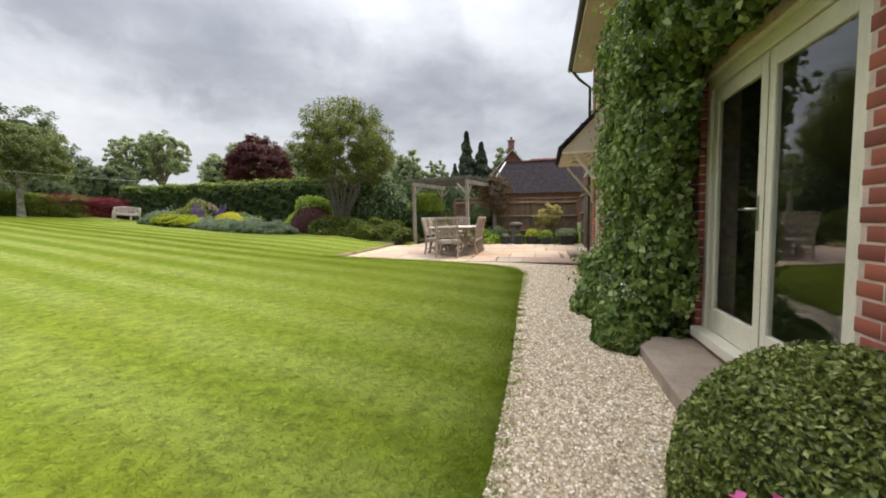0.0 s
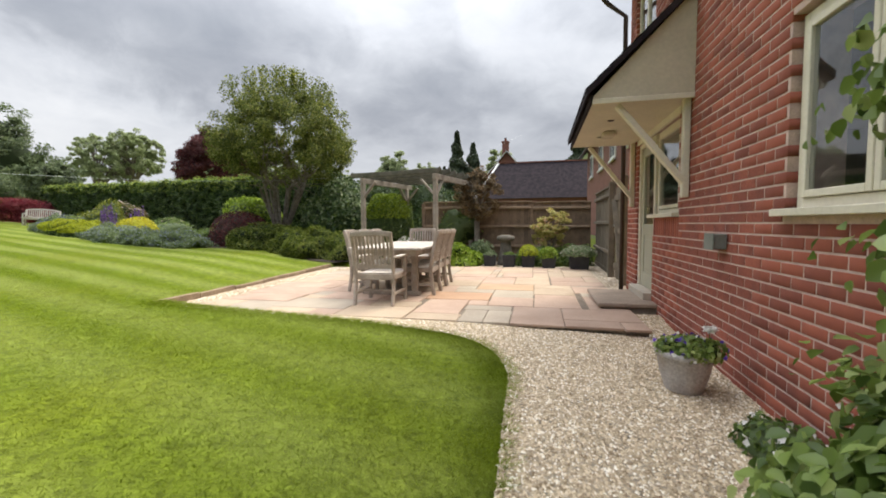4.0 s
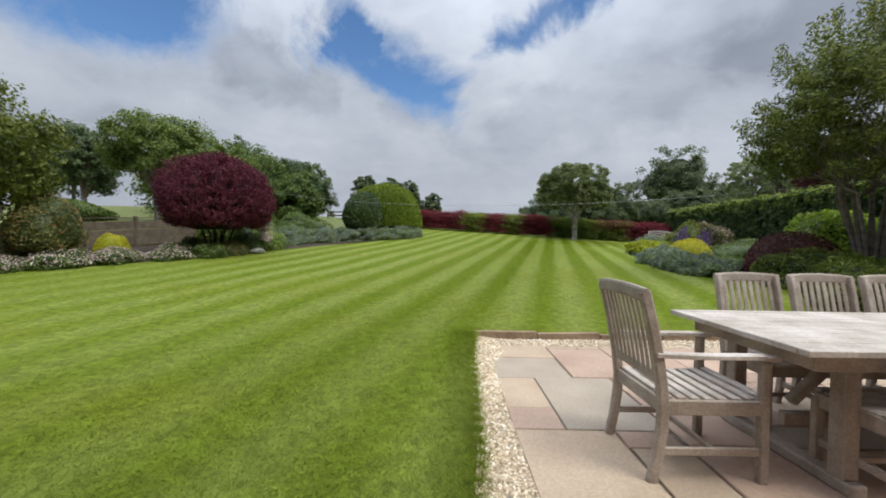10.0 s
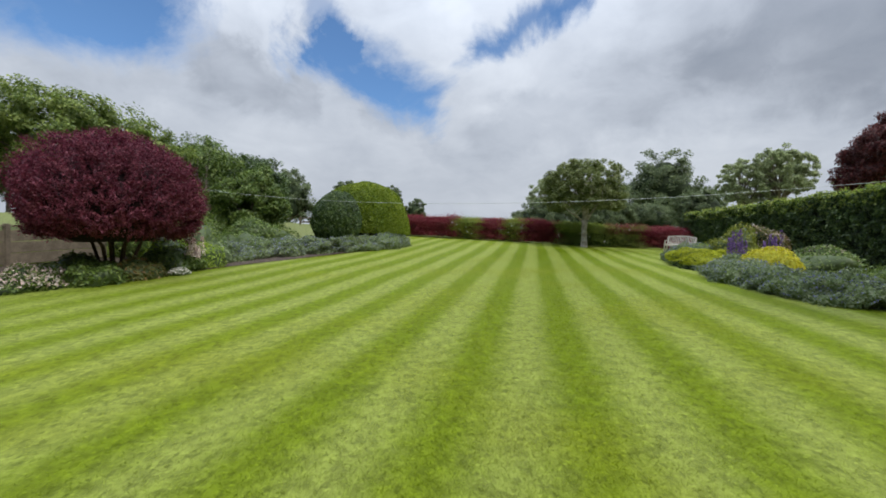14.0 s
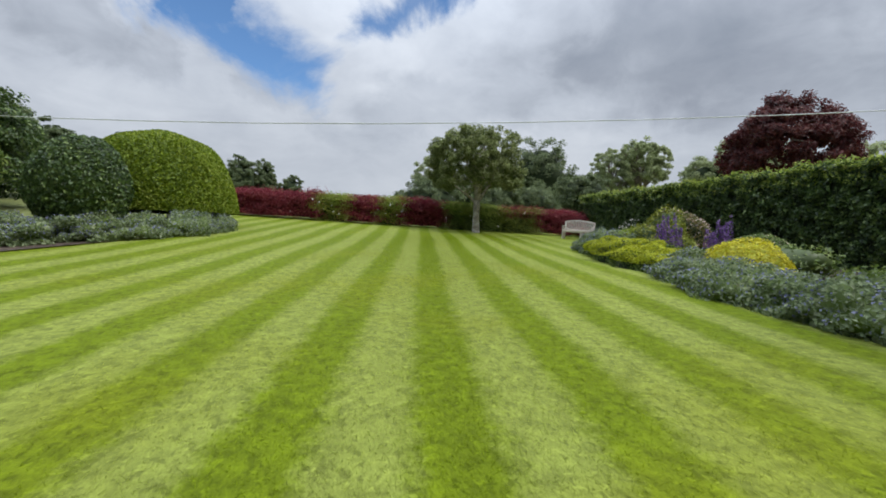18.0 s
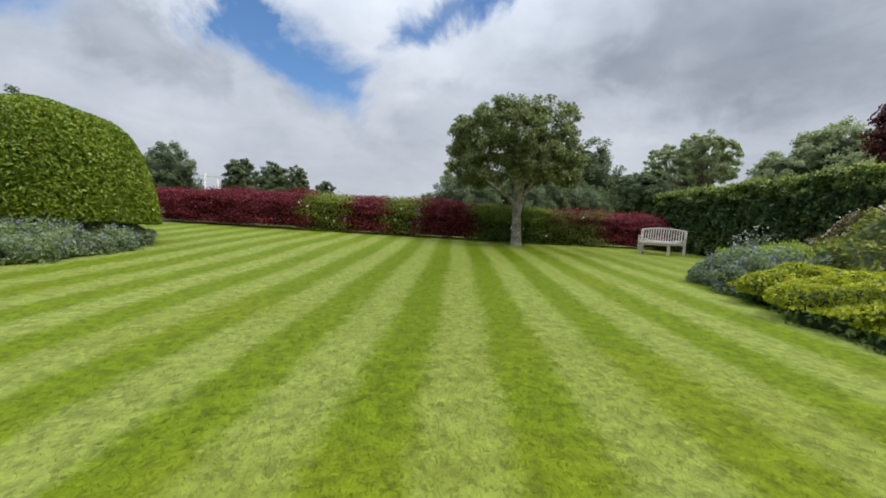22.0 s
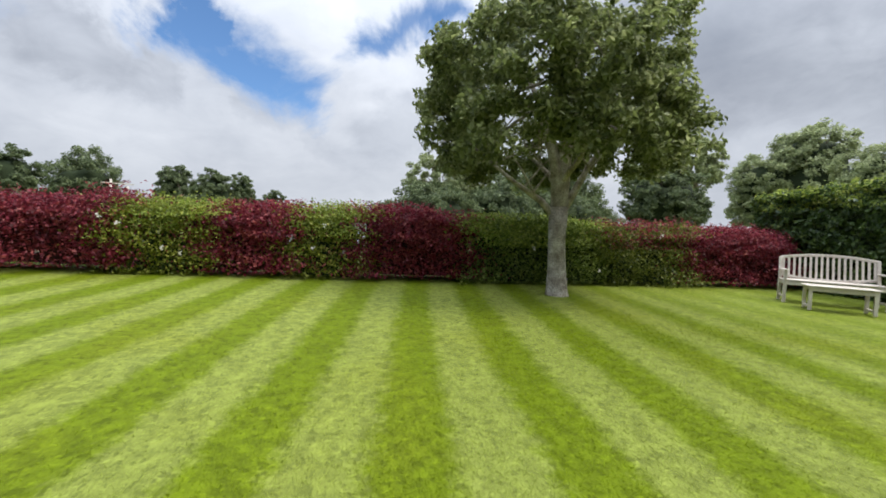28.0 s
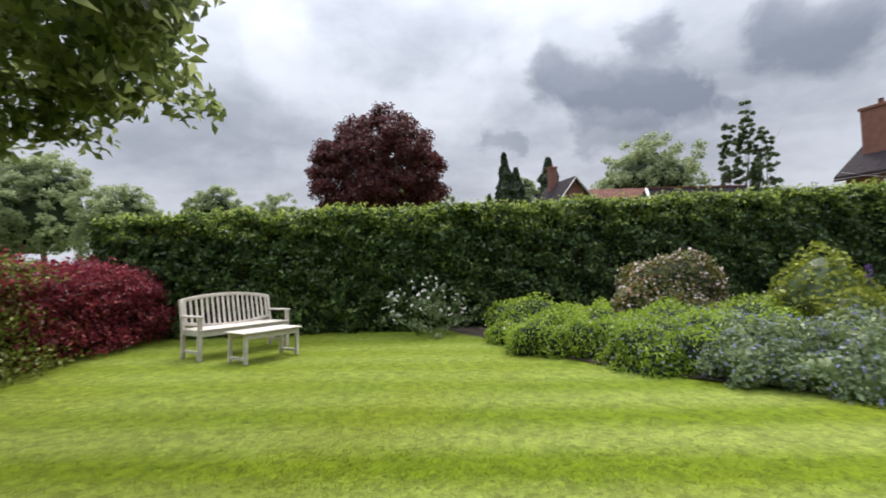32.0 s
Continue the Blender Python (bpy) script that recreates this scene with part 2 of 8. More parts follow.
def leaf_material(name, dark, light, tip=None, gloss=0.45, through_light=0.3, patch=1.2):
    """Foliage: each leaf its own shade, broad patches of growth, some light through the blade."""
    m = bpy.data.materials.new(name)
    m.use_nodes = True
    nt = m.node_tree
    N, L = nt.nodes.new, nt.links.new
    b = nt.nodes["Principled BSDF"]
    b.inputs["Roughness"].default_value = gloss
    b.inputs["Specular IOR Level"].default_value = 0.35
    g = N("ShaderNodeNewGeometry")
    ramp = N("ShaderNodeValToRGB")
    e = ramp.color_ramp.elements
    e[0].position, e[0].color = 0.0, (*dark, 1)
    e[1].position, e[1].color = 0.8, (*light, 1)
    if tip:
        t = e.new(0.97)
        t.color = (*tip, 1)
    co, nz = N("ShaderNodeTexCoord"), N("ShaderNodeTexNoise")
    nz.inputs["Scale"].default_value = patch
    L(co.outputs["Object"], nz.inputs[0])
    mul = N("ShaderNodeMath")
    mul.operation = "MULTIPLY_ADD"
    mul.inputs[1].default_value, mul.inputs[2].default_value = 0.7, -0.35
    L(nz.outputs[0], mul.inputs[0])
    add = N("ShaderNodeMath")
    add.use_clamp = True
    L(g.outputs["Random Per Island"], add.inputs[0])
    L(mul.outputs[0], add.inputs[1])
    L(add.outputs[0], ramp.inputs[0])
    L(ramp.outputs[0], b.inputs["Base Color"])
    tr, mx = N("ShaderNodeBsdfTranslucent"), N("ShaderNodeMixShader")
    L(ramp.outputs[0], tr.inputs[0])
    mx.inputs[0].default_value = through_light
    L(b.outputs[0], mx.inputs[1])
    L(tr.outputs[0], mx.inputs[2])
    L(mx.outputs[0], nt.nodes["Material Output"].inputs[0])
    return m


STRIPE_YAW, STRIPE_WIDTH, STRIPE_SHIFT = 76.0, 0.955, -7.97 + 0.955 / 4


def lawn_material(name, blade=False):
    """Mown turf: stripes left by the roller, patches of moss and clover, blade-sized grain."""
    m = bpy.data.materials.new(name)
    m.use_nodes = True
    nt = m.node_tree
    N, L = nt.nodes.new, nt.links.new
    b = nt.nodes["Principled BSDF"]
    b.inputs["Roughness"].default_value, b.inputs["Specular IOR Level"].default_value = 0.8, 0.1
    co = N("ShaderNodeTexCoord")

    def noise_at(scale, detail=4, stretch=(1, 1, 1), turn=0.0):
        mp, n = N("ShaderNodeMapping"), N("ShaderNodeTexNoise")
        mp.inputs["Scale"].default_value = stretch
        mp.inputs["Rotation"].default_value = (0, 0, turn)
        L(co.outputs["Object"], mp.inputs[0])
        L(mp.outputs[0], n.inputs[0])
        n.inputs["Scale"].default_value, n.inputs["Detail"].default_value = scale, detail
        return n.outputs[0]

    def calc(op, a, c, clamp=False):
        n = N("ShaderNodeMath")
        n.operation, n.use_clamp = op, clamp
        for i, v in enumerate((a, c)):
            if isinstance(v, (int, float)):
                n.inputs[i].default_value = v
            else:
                L(v, n.inputs[i])
        return n.outputs[0]

    across = N("ShaderNodeVectorMath")
    across.operation = "DOT_PRODUCT"
    L(co.outputs["Object"], across.inputs[0])
    across.inputs[1].default_value = (math_cos(STRIPE_YAW), math_sin(STRIPE_YAW), 0)
    wander = calc("MULTIPLY", calc("SUBTRACT", noise_at(0.3, 2), 0.5), 0.18)
    edge = calc("ADD", calc("MULTIPLY", calc("SUBTRACT", noise_at(7.0, 5), 0.5), 0.26), calc("MULTIPLY", calc("SUBTRACT", noise_at(34.0, 4), 0.5), 0.20))
    place = calc("ADD", calc("ADD", calc("ADD", across.outputs["Value"], wander), edge), STRIPE_SHIFT)
    wave = calc("SINE", calc("MULTIPLY", place, 2 * math.pi / STRIPE_WIDTH), 0)
    # the stripes weaken near the house, beside the border and towards the fence-side bed
    part_xyz = N("ShaderNodeSeparateXYZ")
    L(co.outputs["Object"], part_xyz.inputs[0])
    open_x = calc("MULTIPLY", calc("SUBTRACT", -3.5, part_xyz.outputs[0]), 0.095, True)
    open_y = calc("MULTIPLY", calc("MULTIPLY", calc("SUBTRACT", 20.0, part_xyz.outputs[1]), 0.2, True), calc("MULTIPLY", calc("SUBTRACT", part_xyz.outputs[1], 1.5), 0.2, True))
    clear = calc("ADD", calc("MULTIPLY", calc("MULTIPLY", open_x, open_y), 0.80), 0.20)
    stripe = calc("ADD", calc("MULTIPLY", calc("MULTIPLY", wave, clear), 1.15), 0.5, True)
    # pale and dark stripe colours paint the light off blades leaning opposite ways
    ramp = N("ShaderNodeMix")
    ramp.data_type = "RGBA"
    ramp.inputs["A"].default_value = (0.108, 0.148, 0.004, 1)
    ramp.inputs["B"].default_value = (0.180, 0.215, 0.040, 1)
    L(stripe, ramp.inputs["Factor"])
    # yellower worn patches
    worn = N("ShaderNodeMix")
    worn.data_type = "RGBA"
    L(ramp.outputs["Result"], worn.inputs["A"])
    worn.inputs["B"].default_value = (0.146, 0.166, 0.008, 1)
    L(calc("MULTIPLY", calc("SUBTRACT", noise_at(0.55, 6), 0.5, True), 2.2, True), worn.inputs["Factor"])
    # rougher, duller pasture outside the garden
    sep = N("ShaderNodeSeparateXYZ")
    L(co.outputs["Object"], sep.inputs[0])
    out_x = calc("SUBTRACT", -32.6, sep.outputs[0], True)
    slant = calc("ADD", sep.outputs[1], calc("MULTIPLY", sep.outputs[0], 0.5))
    out_y = calc("MAXIMUM", calc("SUBTRACT", -10.0, slant, True), calc("SUBTRACT", sep.outputs[1], 26.0, True))
    rough = N("ShaderNodeMix")
    rough.data_type = "RGBA"
    L(worn.outputs["Result"], rough.inputs["A"])
    rough.inputs["B"].default_value = (0.15, 0.17, 0.06, 1)
    L(calc("MAXIMUM", out_x, out_y), rough.inputs["Factor"])
    hsv = N("ShaderNodeHueSaturation")
    L(rough.outputs["Result"], hsv.inputs["Color"])
    grain = calc("ADD", calc("MULTIPLY", noise_at(26, 6, (1, 2.6, 1), radians(STRIPE_YAW)), 0.9), calc("ADD", calc("MULTIPLY", noise_at(130, 3), 0.7), calc("MULTIPLY", calc("SUBTRACT", noise_at(9, 6), 0.5), 1.5)))
    tuft = calc("MULTIPLY", calc("SUBTRACT", noise_at(13, 3, (1, 1.5, 1), radians(STRIPE_YAW)), 0.57, True), 4.6)
    sprig = calc("MULTIPLY", calc("SUBTRACT", noise_at(19, 2, (1.3, 1, 1), 0.7), 0.60, True), 4.4)
    grain = calc("ADD", calc("SUBTRACT", grain, tuft), sprig)
    if blade:
        g = N("ShaderNodeNewGeometry")
        grain = calc("ADD", calc("MULTIPLY", g.outputs["Random Per Island"], 0.75), calc("SUBTRACT", calc("MULTIPLY", noise_at(7, 4), 1.05), calc("MULTIPLY", tuft, 0.6)))
    mr = N("ShaderNodeMapRange")
    mr.inputs[1].default_value, mr.inputs[2].default_value = 0.45, 1.25
    mr.inputs[3].default_value, mr.inputs[4].default_value = (1.05, 1.75) if blade else (0.64, 1.31)
    L(grain, mr.inputs[0])
    L(mr.outputs[0], hsv.inputs["Value"])
    L(hsv.outputs[0], b.inputs["Base Color"])
    if blade:
        tr, mx = N("ShaderNodeBsdfTranslucent"), N("ShaderNodeMixShader")
        L(hsv.outputs[0], tr.inputs[0])
        mx.inputs[0].default_value = 0.5
        L(b.outputs[0], mx.inputs[1])
        L(tr.outputs[0], mx.inputs[2])
        L(mx.outputs[0], nt.nodes["Material Output"].inputs[0])
    else:
        bp = N("ShaderNodeBump")
        bp.inputs["Strength"].default_value, bp.inputs["Distance"].default_value = 0.3, 0.015
        L(grain, bp.inputs["Height"])
        L(bp.outputs[0], b.inputs["Normal"])
    return m


def glass_material():
    m = bpy.data.materials.new("window_glass")
    m.use_nodes = True
    b = m.node_tree.nodes["Principled BSDF"]
    b.inputs["Base Color"].default_value = (0.92, 0.95, 0.94, 1)
    b.inputs["Roughness"].default_value, b.inputs["IOR"].default_value = 0.02, 1.52
    b.inputs["Transmission Weight"].default_value = 1.0
    return m


LAWN, BLADE = lawn_material("mown_grass"), lawn_material("grass_blades", True)
GRAVEL = leaf_material("gravel_stones", (0.24, 0.17, 0.10), (0.68, 0.545, 0.37), (0.86, 0.79, 0.66), 0.85, 0.0, 20.0)
GRAVEL_BED = material("gravel_bed", (0.56, 0.455, 0.33), 0.9, 0.3, 12, 90, 0.6)
SOIL = material("bed_soil", (0.075, 0.052, 0.036), 0.95, 0.3, 6, 60, 0.6)
BRICK = material("red_brick", (0.30, 0.085, 0.052), 0.85, 0.18, 5, 90, 0.35, tint=(0.20, 0.06, 0.042), per_object=0.16)
BRICK_MASS = leaf_material("red_brick_mass", (0.19, 0.058, 0.040), (0.33, 0.095, 0.058), None, 0.85, 0.0, 9.0)
MORTAR = material("mortar", (0.60, 0.44, 0.37), 0.95, 0.12, 10, 120, 0.3)
CREAM = material("cream_paint", (0.72, 0.655, 0.52), 0.45, 0.05, 3, 40, 0.04)
SOFFIT = material("cream_boarding", (0.60, 0.53, 0.40), 0.55, 0.06, 2, 30, 0.05)
DOOR_PAINT = material("sage_cream_paint", (0.42, 0.41, 0.31), 0.5, 0.05, 3, 40, 0.04)
ROOF_TILE = material("dark_roof_tile", (0.042, 0.032, 0.035), 0.9, 0.3, 4, 50, 0.3, tint=(0.022, 0.018, 0.022), spec=0.12)
RED_TILE = material("red_roof_tile", (0.22, 0.085, 0.06), 0.85, 0.25, 2, 30, 0.3)
GLASS = glass_material()
ROOM = material("darkened_room_plaster", (0.20, 0.18, 0.15), 0.9, 0.1, 2, 20, 0.0)
TEAK = material("weathered_teak", (0.43, 0.365, 0.305), 0.75, 0.18, 5, 70, 0.25, tint=(0.265, 0.213, 0.168), stretch=(1, 1, 1))
TEAK_TOP = material("silvered_teak", (0.560, 0.502, 0.445), 0.75, 0.16, 4, 50, 0.2, tint=(0.360, 0.306, 0.252))
PALE_TEAK = material("pale_silvered_teak", (0.62, 0.56, 0.50), 0.75, 0.12, 4, 60, 0.2, tint=(0.46, 0.41, 0.36))
SANDSTONE = material("sandstone_slab", (0.440, 0.338, 0.238), 0.8, 0.11, 2.2, 55, 0.25, tint=(0.380, 0.280, 0.193), per_object=0.11)
SAND_ORANGE = material("orange_sandstone", (0.458, 0.285, 0.178), 0.8, 0.13, 2.5, 55, 0.25, tint=(0.400, 0.240, 0.146))
SAND_TAN = material("tan_sandstone", (0.450, 0.305, 0.190), 0.8, 0.12, 2.5, 55, 0.25, tint=(0.400, 0.262, 0.160))
SAND_PINK = material("pink_sandstone", (0.440, 0.312, 0.232), 0.8, 0.11, 2.4, 55, 0.25, tint=(0.370, 0.252, 0.184), per_object=0.11)
SAND_GREY = material("grey_sandstone", (0.408, 0.338, 0.258), 0.8, 0.11, 2.4, 55, 0.25, tint=(0.350, 0.285, 0.214), per_object=0.10)
JOINT = material("joint_mortar", (0.23, 0.18, 0.135), 0.95, 0.2, 8, 80, 0.3)
SLEEPER = material("edging_timber", (0.33, 0.24, 0.155), 0.88, 0.28, 5, 50, 0.4, tint=(0.20, 0.14, 0.09))
FENCE = material("fence_timber", (0.20, 0.135, 0.085), 0.85, 0.18, 5, 60, 0.3, tint=(0.125, 0.088, 0.058), per_object=0.16)
FENCE_GREY = material("greyed_fence_timber", (0.185, 0.150, 0.105), 0.85, 0.16, 5, 60, 0.3, tint=(0.12, 0.10, 0.072), per_object=0.14)
FENCE_OLD = material("old_dark_fence_timber", (0.165, 0.132, 0.095), 0.88, 0.22, 5, 60, 0.3, tint=(0.10, 0.08, 0.056), per_object=0.14)
# rails a lighter brown, with light caught on their tops put in
FENCE_RAIL = material("paler_lit_rail_timber", (0.29, 0.205, 0.135), 0.85, 0.18, 5, 60, 0.3, tint=(0.20, 0.145, 0.095))
PERGOLA = material("greyed_pergola_timber", (0.28, 0.245, 0.20), 0.85, 0.2, 5, 60, 0.3, tint=(0.20, 0.17, 0.135))
BARK = material("grey_bark", (0.24, 0.205, 0.165), 0.95, 0.3, 9, 55, 0.9, tint=(0.13, 0.105, 0.08))
BARK_MID = material("grey_limb_bark", (0.42, 0.385, 0.325), 0.95, 0.45, 6, 50, 0.9, tint=(0.16, 0.135, 0.105))
BARK_PALE = material("lichened_bark", (0.46, 0.425, 0.365), 0.95, 0.5, 6, 50, 0.9, tint=(0.17, 0.145, 0.115))
TWIG = material("dark_twig", (0.075, 0.05, 0.035), 0.95, 0.2, 9, 60, 0.4)
POT = material("terracotta_grey", (0.40, 0.34, 0.30), 0.85, 0.2, 5, 60, 0.3, tint=(0.46, 0.43, 0.41))
PLANTER = material("dark_planter", (0.035, 0.036, 0.040), 0.55, 0.2, 6, 60, 0.1)
STONE = material("weathered_stone", (0.15, 0.13, 0.105), 0.95, 0.25, 7, 50, 0.5, tint=(0.07, 0.066, 0.05))
STEP_STONE = material("brown_step_stone", (0.345, 0.265, 0.20), 0.85, 0.14, 4, 60, 0.2, tint=(0.25, 0.19, 0.145))
PALE_STONE = material("pale_threshold", (0.52, 0.45, 0.36), 0.8, 0.08, 4, 60, 0.1)
BROWN_PIPE = material("brown_pipe", (0.045, 0.026, 0.020), 0.4, 0.1, 4, 40, 0.0)
STEEL = material("brushed_steel", (0.55, 0.53, 0.50), 0.3, 0.05, 10, 80, 0.02, metal=1.0)
WHITE = material("white_paint", (0.78, 0.78, 0.76), 0.45, 0.04, 3, 40, 0.03)
BOX_METAL = material("grey_green_box", (0.20, 0.21, 0.185), 0.5, 0.1, 6, 50, 0.05)
WIRE = material("grey_wire", (0.52, 0.54, 0.55), 0.6, 0.05, 5, 40, 0.0)
LEAF_BOX = leaf_material("box_leaves", (0.075, 0.105, 0.02), (0.26, 0.30, 0.07), (0.40, 0.43, 0.14), 0.4, 0.3, 3.0)
FAR_BRICK = material("dull_red_brick", (0.215, 0.095, 0.072), 0.9, 0.15, 3, 30, 0.1, tint=(0.17, 0.075, 0.058))
MOSSY = material("mossy_timber", (0.115, 0.105, 0.080), 0.9, 0.25, 6, 60, 0.3, tint=(0.06, 0.06, 0.042))
DARK_PANE = material("dark_pane", (0.05, 0.05, 0.055), 0.6, 0.05, 5, 40, 0.0)
LEAF_TREE = leaf_material("grey_green_leaves", (0.080, 0.108, 0.032), (0.245, 0.285, 0.098), (0.40, 0.43, 0.21), 0.42, 0.62, 0.9)
# shade between the leaves is put into these dark filler colours
DEEP_SHADE = material("purple_shade_filler", (0.018, 0.006, 0.009), 0.95, 0.3, 9, 60, 0.6)
HEART_RED = material("red_shade_filler", (0.05, 0.010, 0.013), 0.95, 0.3, 9, 60, 0.6)
HEART_GREEN = material("green_shade_filler", (0.030, 0.048, 0.016), 0.95, 0.3, 9, 60, 0.6)
LEAF_BRONZE = leaf_material("bronze_green_leaves", (0.07, 0.085, 0.02), (0.19, 0.175, 0.045), (0.33, 0.17, 0.07), 0.5, 0.3, 1.2)
LEAF_OLIVE = leaf_material("olive_green_leaves", (0.058, 0.085, 0.012), (0.19, 0.22, 0.034), (0.29, 0.31, 0.07), 0.45, 0.4, 0.8)
LEAF_WILLOW = leaf_material("fresh_green_leaves", (0.065, 0.108, 0.018), (0.205, 0.27, 0.052), (0.32, 0.38, 0.10), 0.5, 0.4, 0.7)
LEAF_ROW = leaf_material("yellow_green_hedge_leaves", (0.075, 0.105, 0.010), (0.25, 0.285, 0.030), (0.42, 0.42, 0.08), 0.45, 0.4, 0.9)
LEAF_GRASSY = leaf_material("yellow_green_grassy_leaves", (0.07, 0.10, 0.016), (0.20, 0.25, 0.045), (0.34, 0.36, 0.09), 0.4, 0.4, 0.6)
LEAF_BORDER = leaf_material("small_border_tree_leaves", (0.055, 0.078, 0.013), (0.20, 0.228, 0.044), (0.36, 0.37, 0.10), 0.5, 0.5, 0.9)
LEAF_DARK = leaf_material("dark_leaves", (0.032, 0.054, 0.019), (0.10, 0.14, 0.045), (0.17, 0.21, 0.08), 0.45, 0.3, 0.8)
LEAF_HEDGE = leaf_material("hedge_leaves", (0.024, 0.050, 0.014), (0.086, 0.140, 0.034), (0.19, 0.26, 0.07), 0.36, 0.3, 0.9)
LEAF_TIPS = leaf_material("hedge_new_growth", (0.14, 0.20, 0.03), (0.34, 0.42, 0.07), (0.48, 0.50, 0.14), 0.5, 0.45, 1.5)
LEAF_DOME = leaf_material("yellow_green_leaves", (0.085, 0.14, 0.008), (0.23, 0.305, 0.018), (0.34, 0.40, 0.05), 0.5, 0.35, 0.7)
LEAF_RED = leaf_material("wine_red_leaves", (0.095, 0.014, 0.024), (0.285, 0.036, 0.056), (0.40, 0.10, 0.09), 0.45, 0.42, 1.6)
LEAF_PURPLE = leaf_material("deep_purple_leaves", (0.045, 0.008, 0.018), (0.185, 0.028, 0.055), (0.28, 0.08, 0.11), 0.6, 0.3, 2.5)
LEAF_MAPLE = leaf_material("dark_maple_leaves", (0.04, 0.01, 0.011), (0.13, 0.026, 0.026), (0.2, 0.06, 0.045), 0.5, 0.3, 0.6)
LEAF_LIME = leaf_material("lime_leaves", (0.24, 0.28, 0.012), (0.52, 0.55, 0.03), (0.58, 0.60, 0.06), 0.5, 0.4, 1.5)
LEAF_LIMEGREEN = leaf_material("olive_lime_leaves", (0.10, 0.13, 0.015), (0.28, 0.31, 0.04), (0.40, 0.42, 0.09), 0.5, 0.4, 1.5)
LEAF_GOLD = leaf_material("golden_leaves", (0.34, 0.32, 0.012), (0.64, 0.58, 0.030), (0.74, 0.70, 0.10), 0.5, 0.4, 1.5)
LEAF_CAT = leaf_material("grey_catmint_leaves", (0.095, 0.138, 0.058), (0.255, 0.315, 0.155), (0.37, 0.41, 0.25), 0.6, 0.35, 1.5)
LEAF_MID = leaf_material("mid_green_leaves", (0.045, 0.085, 0.014), (0.15, 0.215, 0.04), (0.24, 0.3, 0.08), 0.45, 0.35, 1.5)
LEAF_BRIGHT = leaf_material("bright_green_leaves", (0.14, 0.225, 0.018), (0.35, 0.47, 0.05), (0.46, 0.55, 0.12), 0.45, 0.5, 1.5)
LEAF_CLIMB = leaf_material("climber_leaves", (0.050, 0.092, 0.02), (0.25, 0.335, 0.08), (0.44, 0.51, 0.21), 0.36, 0.4, 1.3)
LEAF_SPRAY = leaf_material("young_climber_leaves", (0.10, 0.155, 0.03), (0.27, 0.36, 0.08), (0.42, 0.47, 0.18), 0.4, 0.45, 1.3)
LEAF_RUSSET = leaf_material("russet_leaves", (0.07, 0.048, 0.022), (0.19, 0.12, 0.055), (0.28, 0.19, 0.09), 0.6, 0.3, 1.5)
LEAF_ACER = leaf_material("apricot_maple_leaves", (0.36, 0.34, 0.09), (0.58, 0.52, 0.19), (0.64, 0.38, 0.24), 0.5, 0.45, 3.0)
# far foliage paler: the haze of distance is put into these leaf colours
LEAF_FAR = leaf_material("hazed_far_leaves", (0.20, 0.245, 0.115), (0.37, 0.42, 0.205), (0.46, 0.50, 0.29), 0.6, 0.45, 0.3)
LEAF_HAZE = leaf_material("hazed_dark_leaves", (0.075, 0.105, 0.05), (0.165, 0.21, 0.092), (0.23, 0.27, 0.14), 0.6, 0.4, 0.4)
LEAF_FIR = leaf_material("fir_needles", (0.028, 0.042, 0.022), (0.075, 0.10, 0.052), (0.12, 0.15, 0.08), 0.6, 0.2, 0.5)
PETAL_BLUE = leaf_material("lavender_blue_petals", (0.14, 0.15, 0.27), (0.25, 0.26, 0.43), (0.36, 0.37, 0.56), 0.6, 0.3, 2.0)
PETAL_PURPLE = leaf_material("violet_petals", (0.10, 0.05, 0.18), (0.22, 0.12, 0.34), (0.34, 0.22, 0.46), 0.6, 0.3, 2.0)
PETAL_VIOLET = leaf_material("deep_violet_petals", (0.07, 0.03, 0.22), (0.16, 0.08, 0.46), None, 0.5, 0.3, 2.0)
PETAL_WHITE = leaf_material("white_petals", (0.60, 0.56, 0.52), (0.82, 0.79, 0.74), (0.86, 0.85, 0.82), 0.6, 0.3, 2.0)
PETAL_BLUSH = leaf_material("blush_petals", (0.48, 0.34, 0.32), (0.70, 0.56, 0.52), (0.80, 0.72, 0.68), 0.6, 0.3, 2.0)
PETAL_PINK = leaf_material("pink_petals", (0.50, 0.06, 0.22), (0.70, 0.12, 0.36), None, 0.5, 0.3, 2.0)


# ---- building helpers ----
def height_of(x, y):
    """The garden's ground: it climbs away from the house and falls a little towards the clipped hedge."""
    x, y = np.clip(x, -37, 3), np.clip(y, -14, 30)
    dip = -0.11 * np.exp(-((x + 5.2) / 1.8) ** 2) * np.clip((y - 7.8) / 3.2, 0, 1) * np.clip((19 - y) / 3, 0, 1)
    return dip + -0.05435 * x + 0.02165 * y + 0.00206 * x * y + 0.000935 * x * x


PATIO_Z, WALL_X = 0.265, 1.30


def thing(name, label, category, at=(0, 0, 0), group="", kind=""):
    return_ob = new(name)
    return_ob.empty_display_size = 0.1
    return_ob.location = at
    return tagged(return_ob, label, category, group, kind)


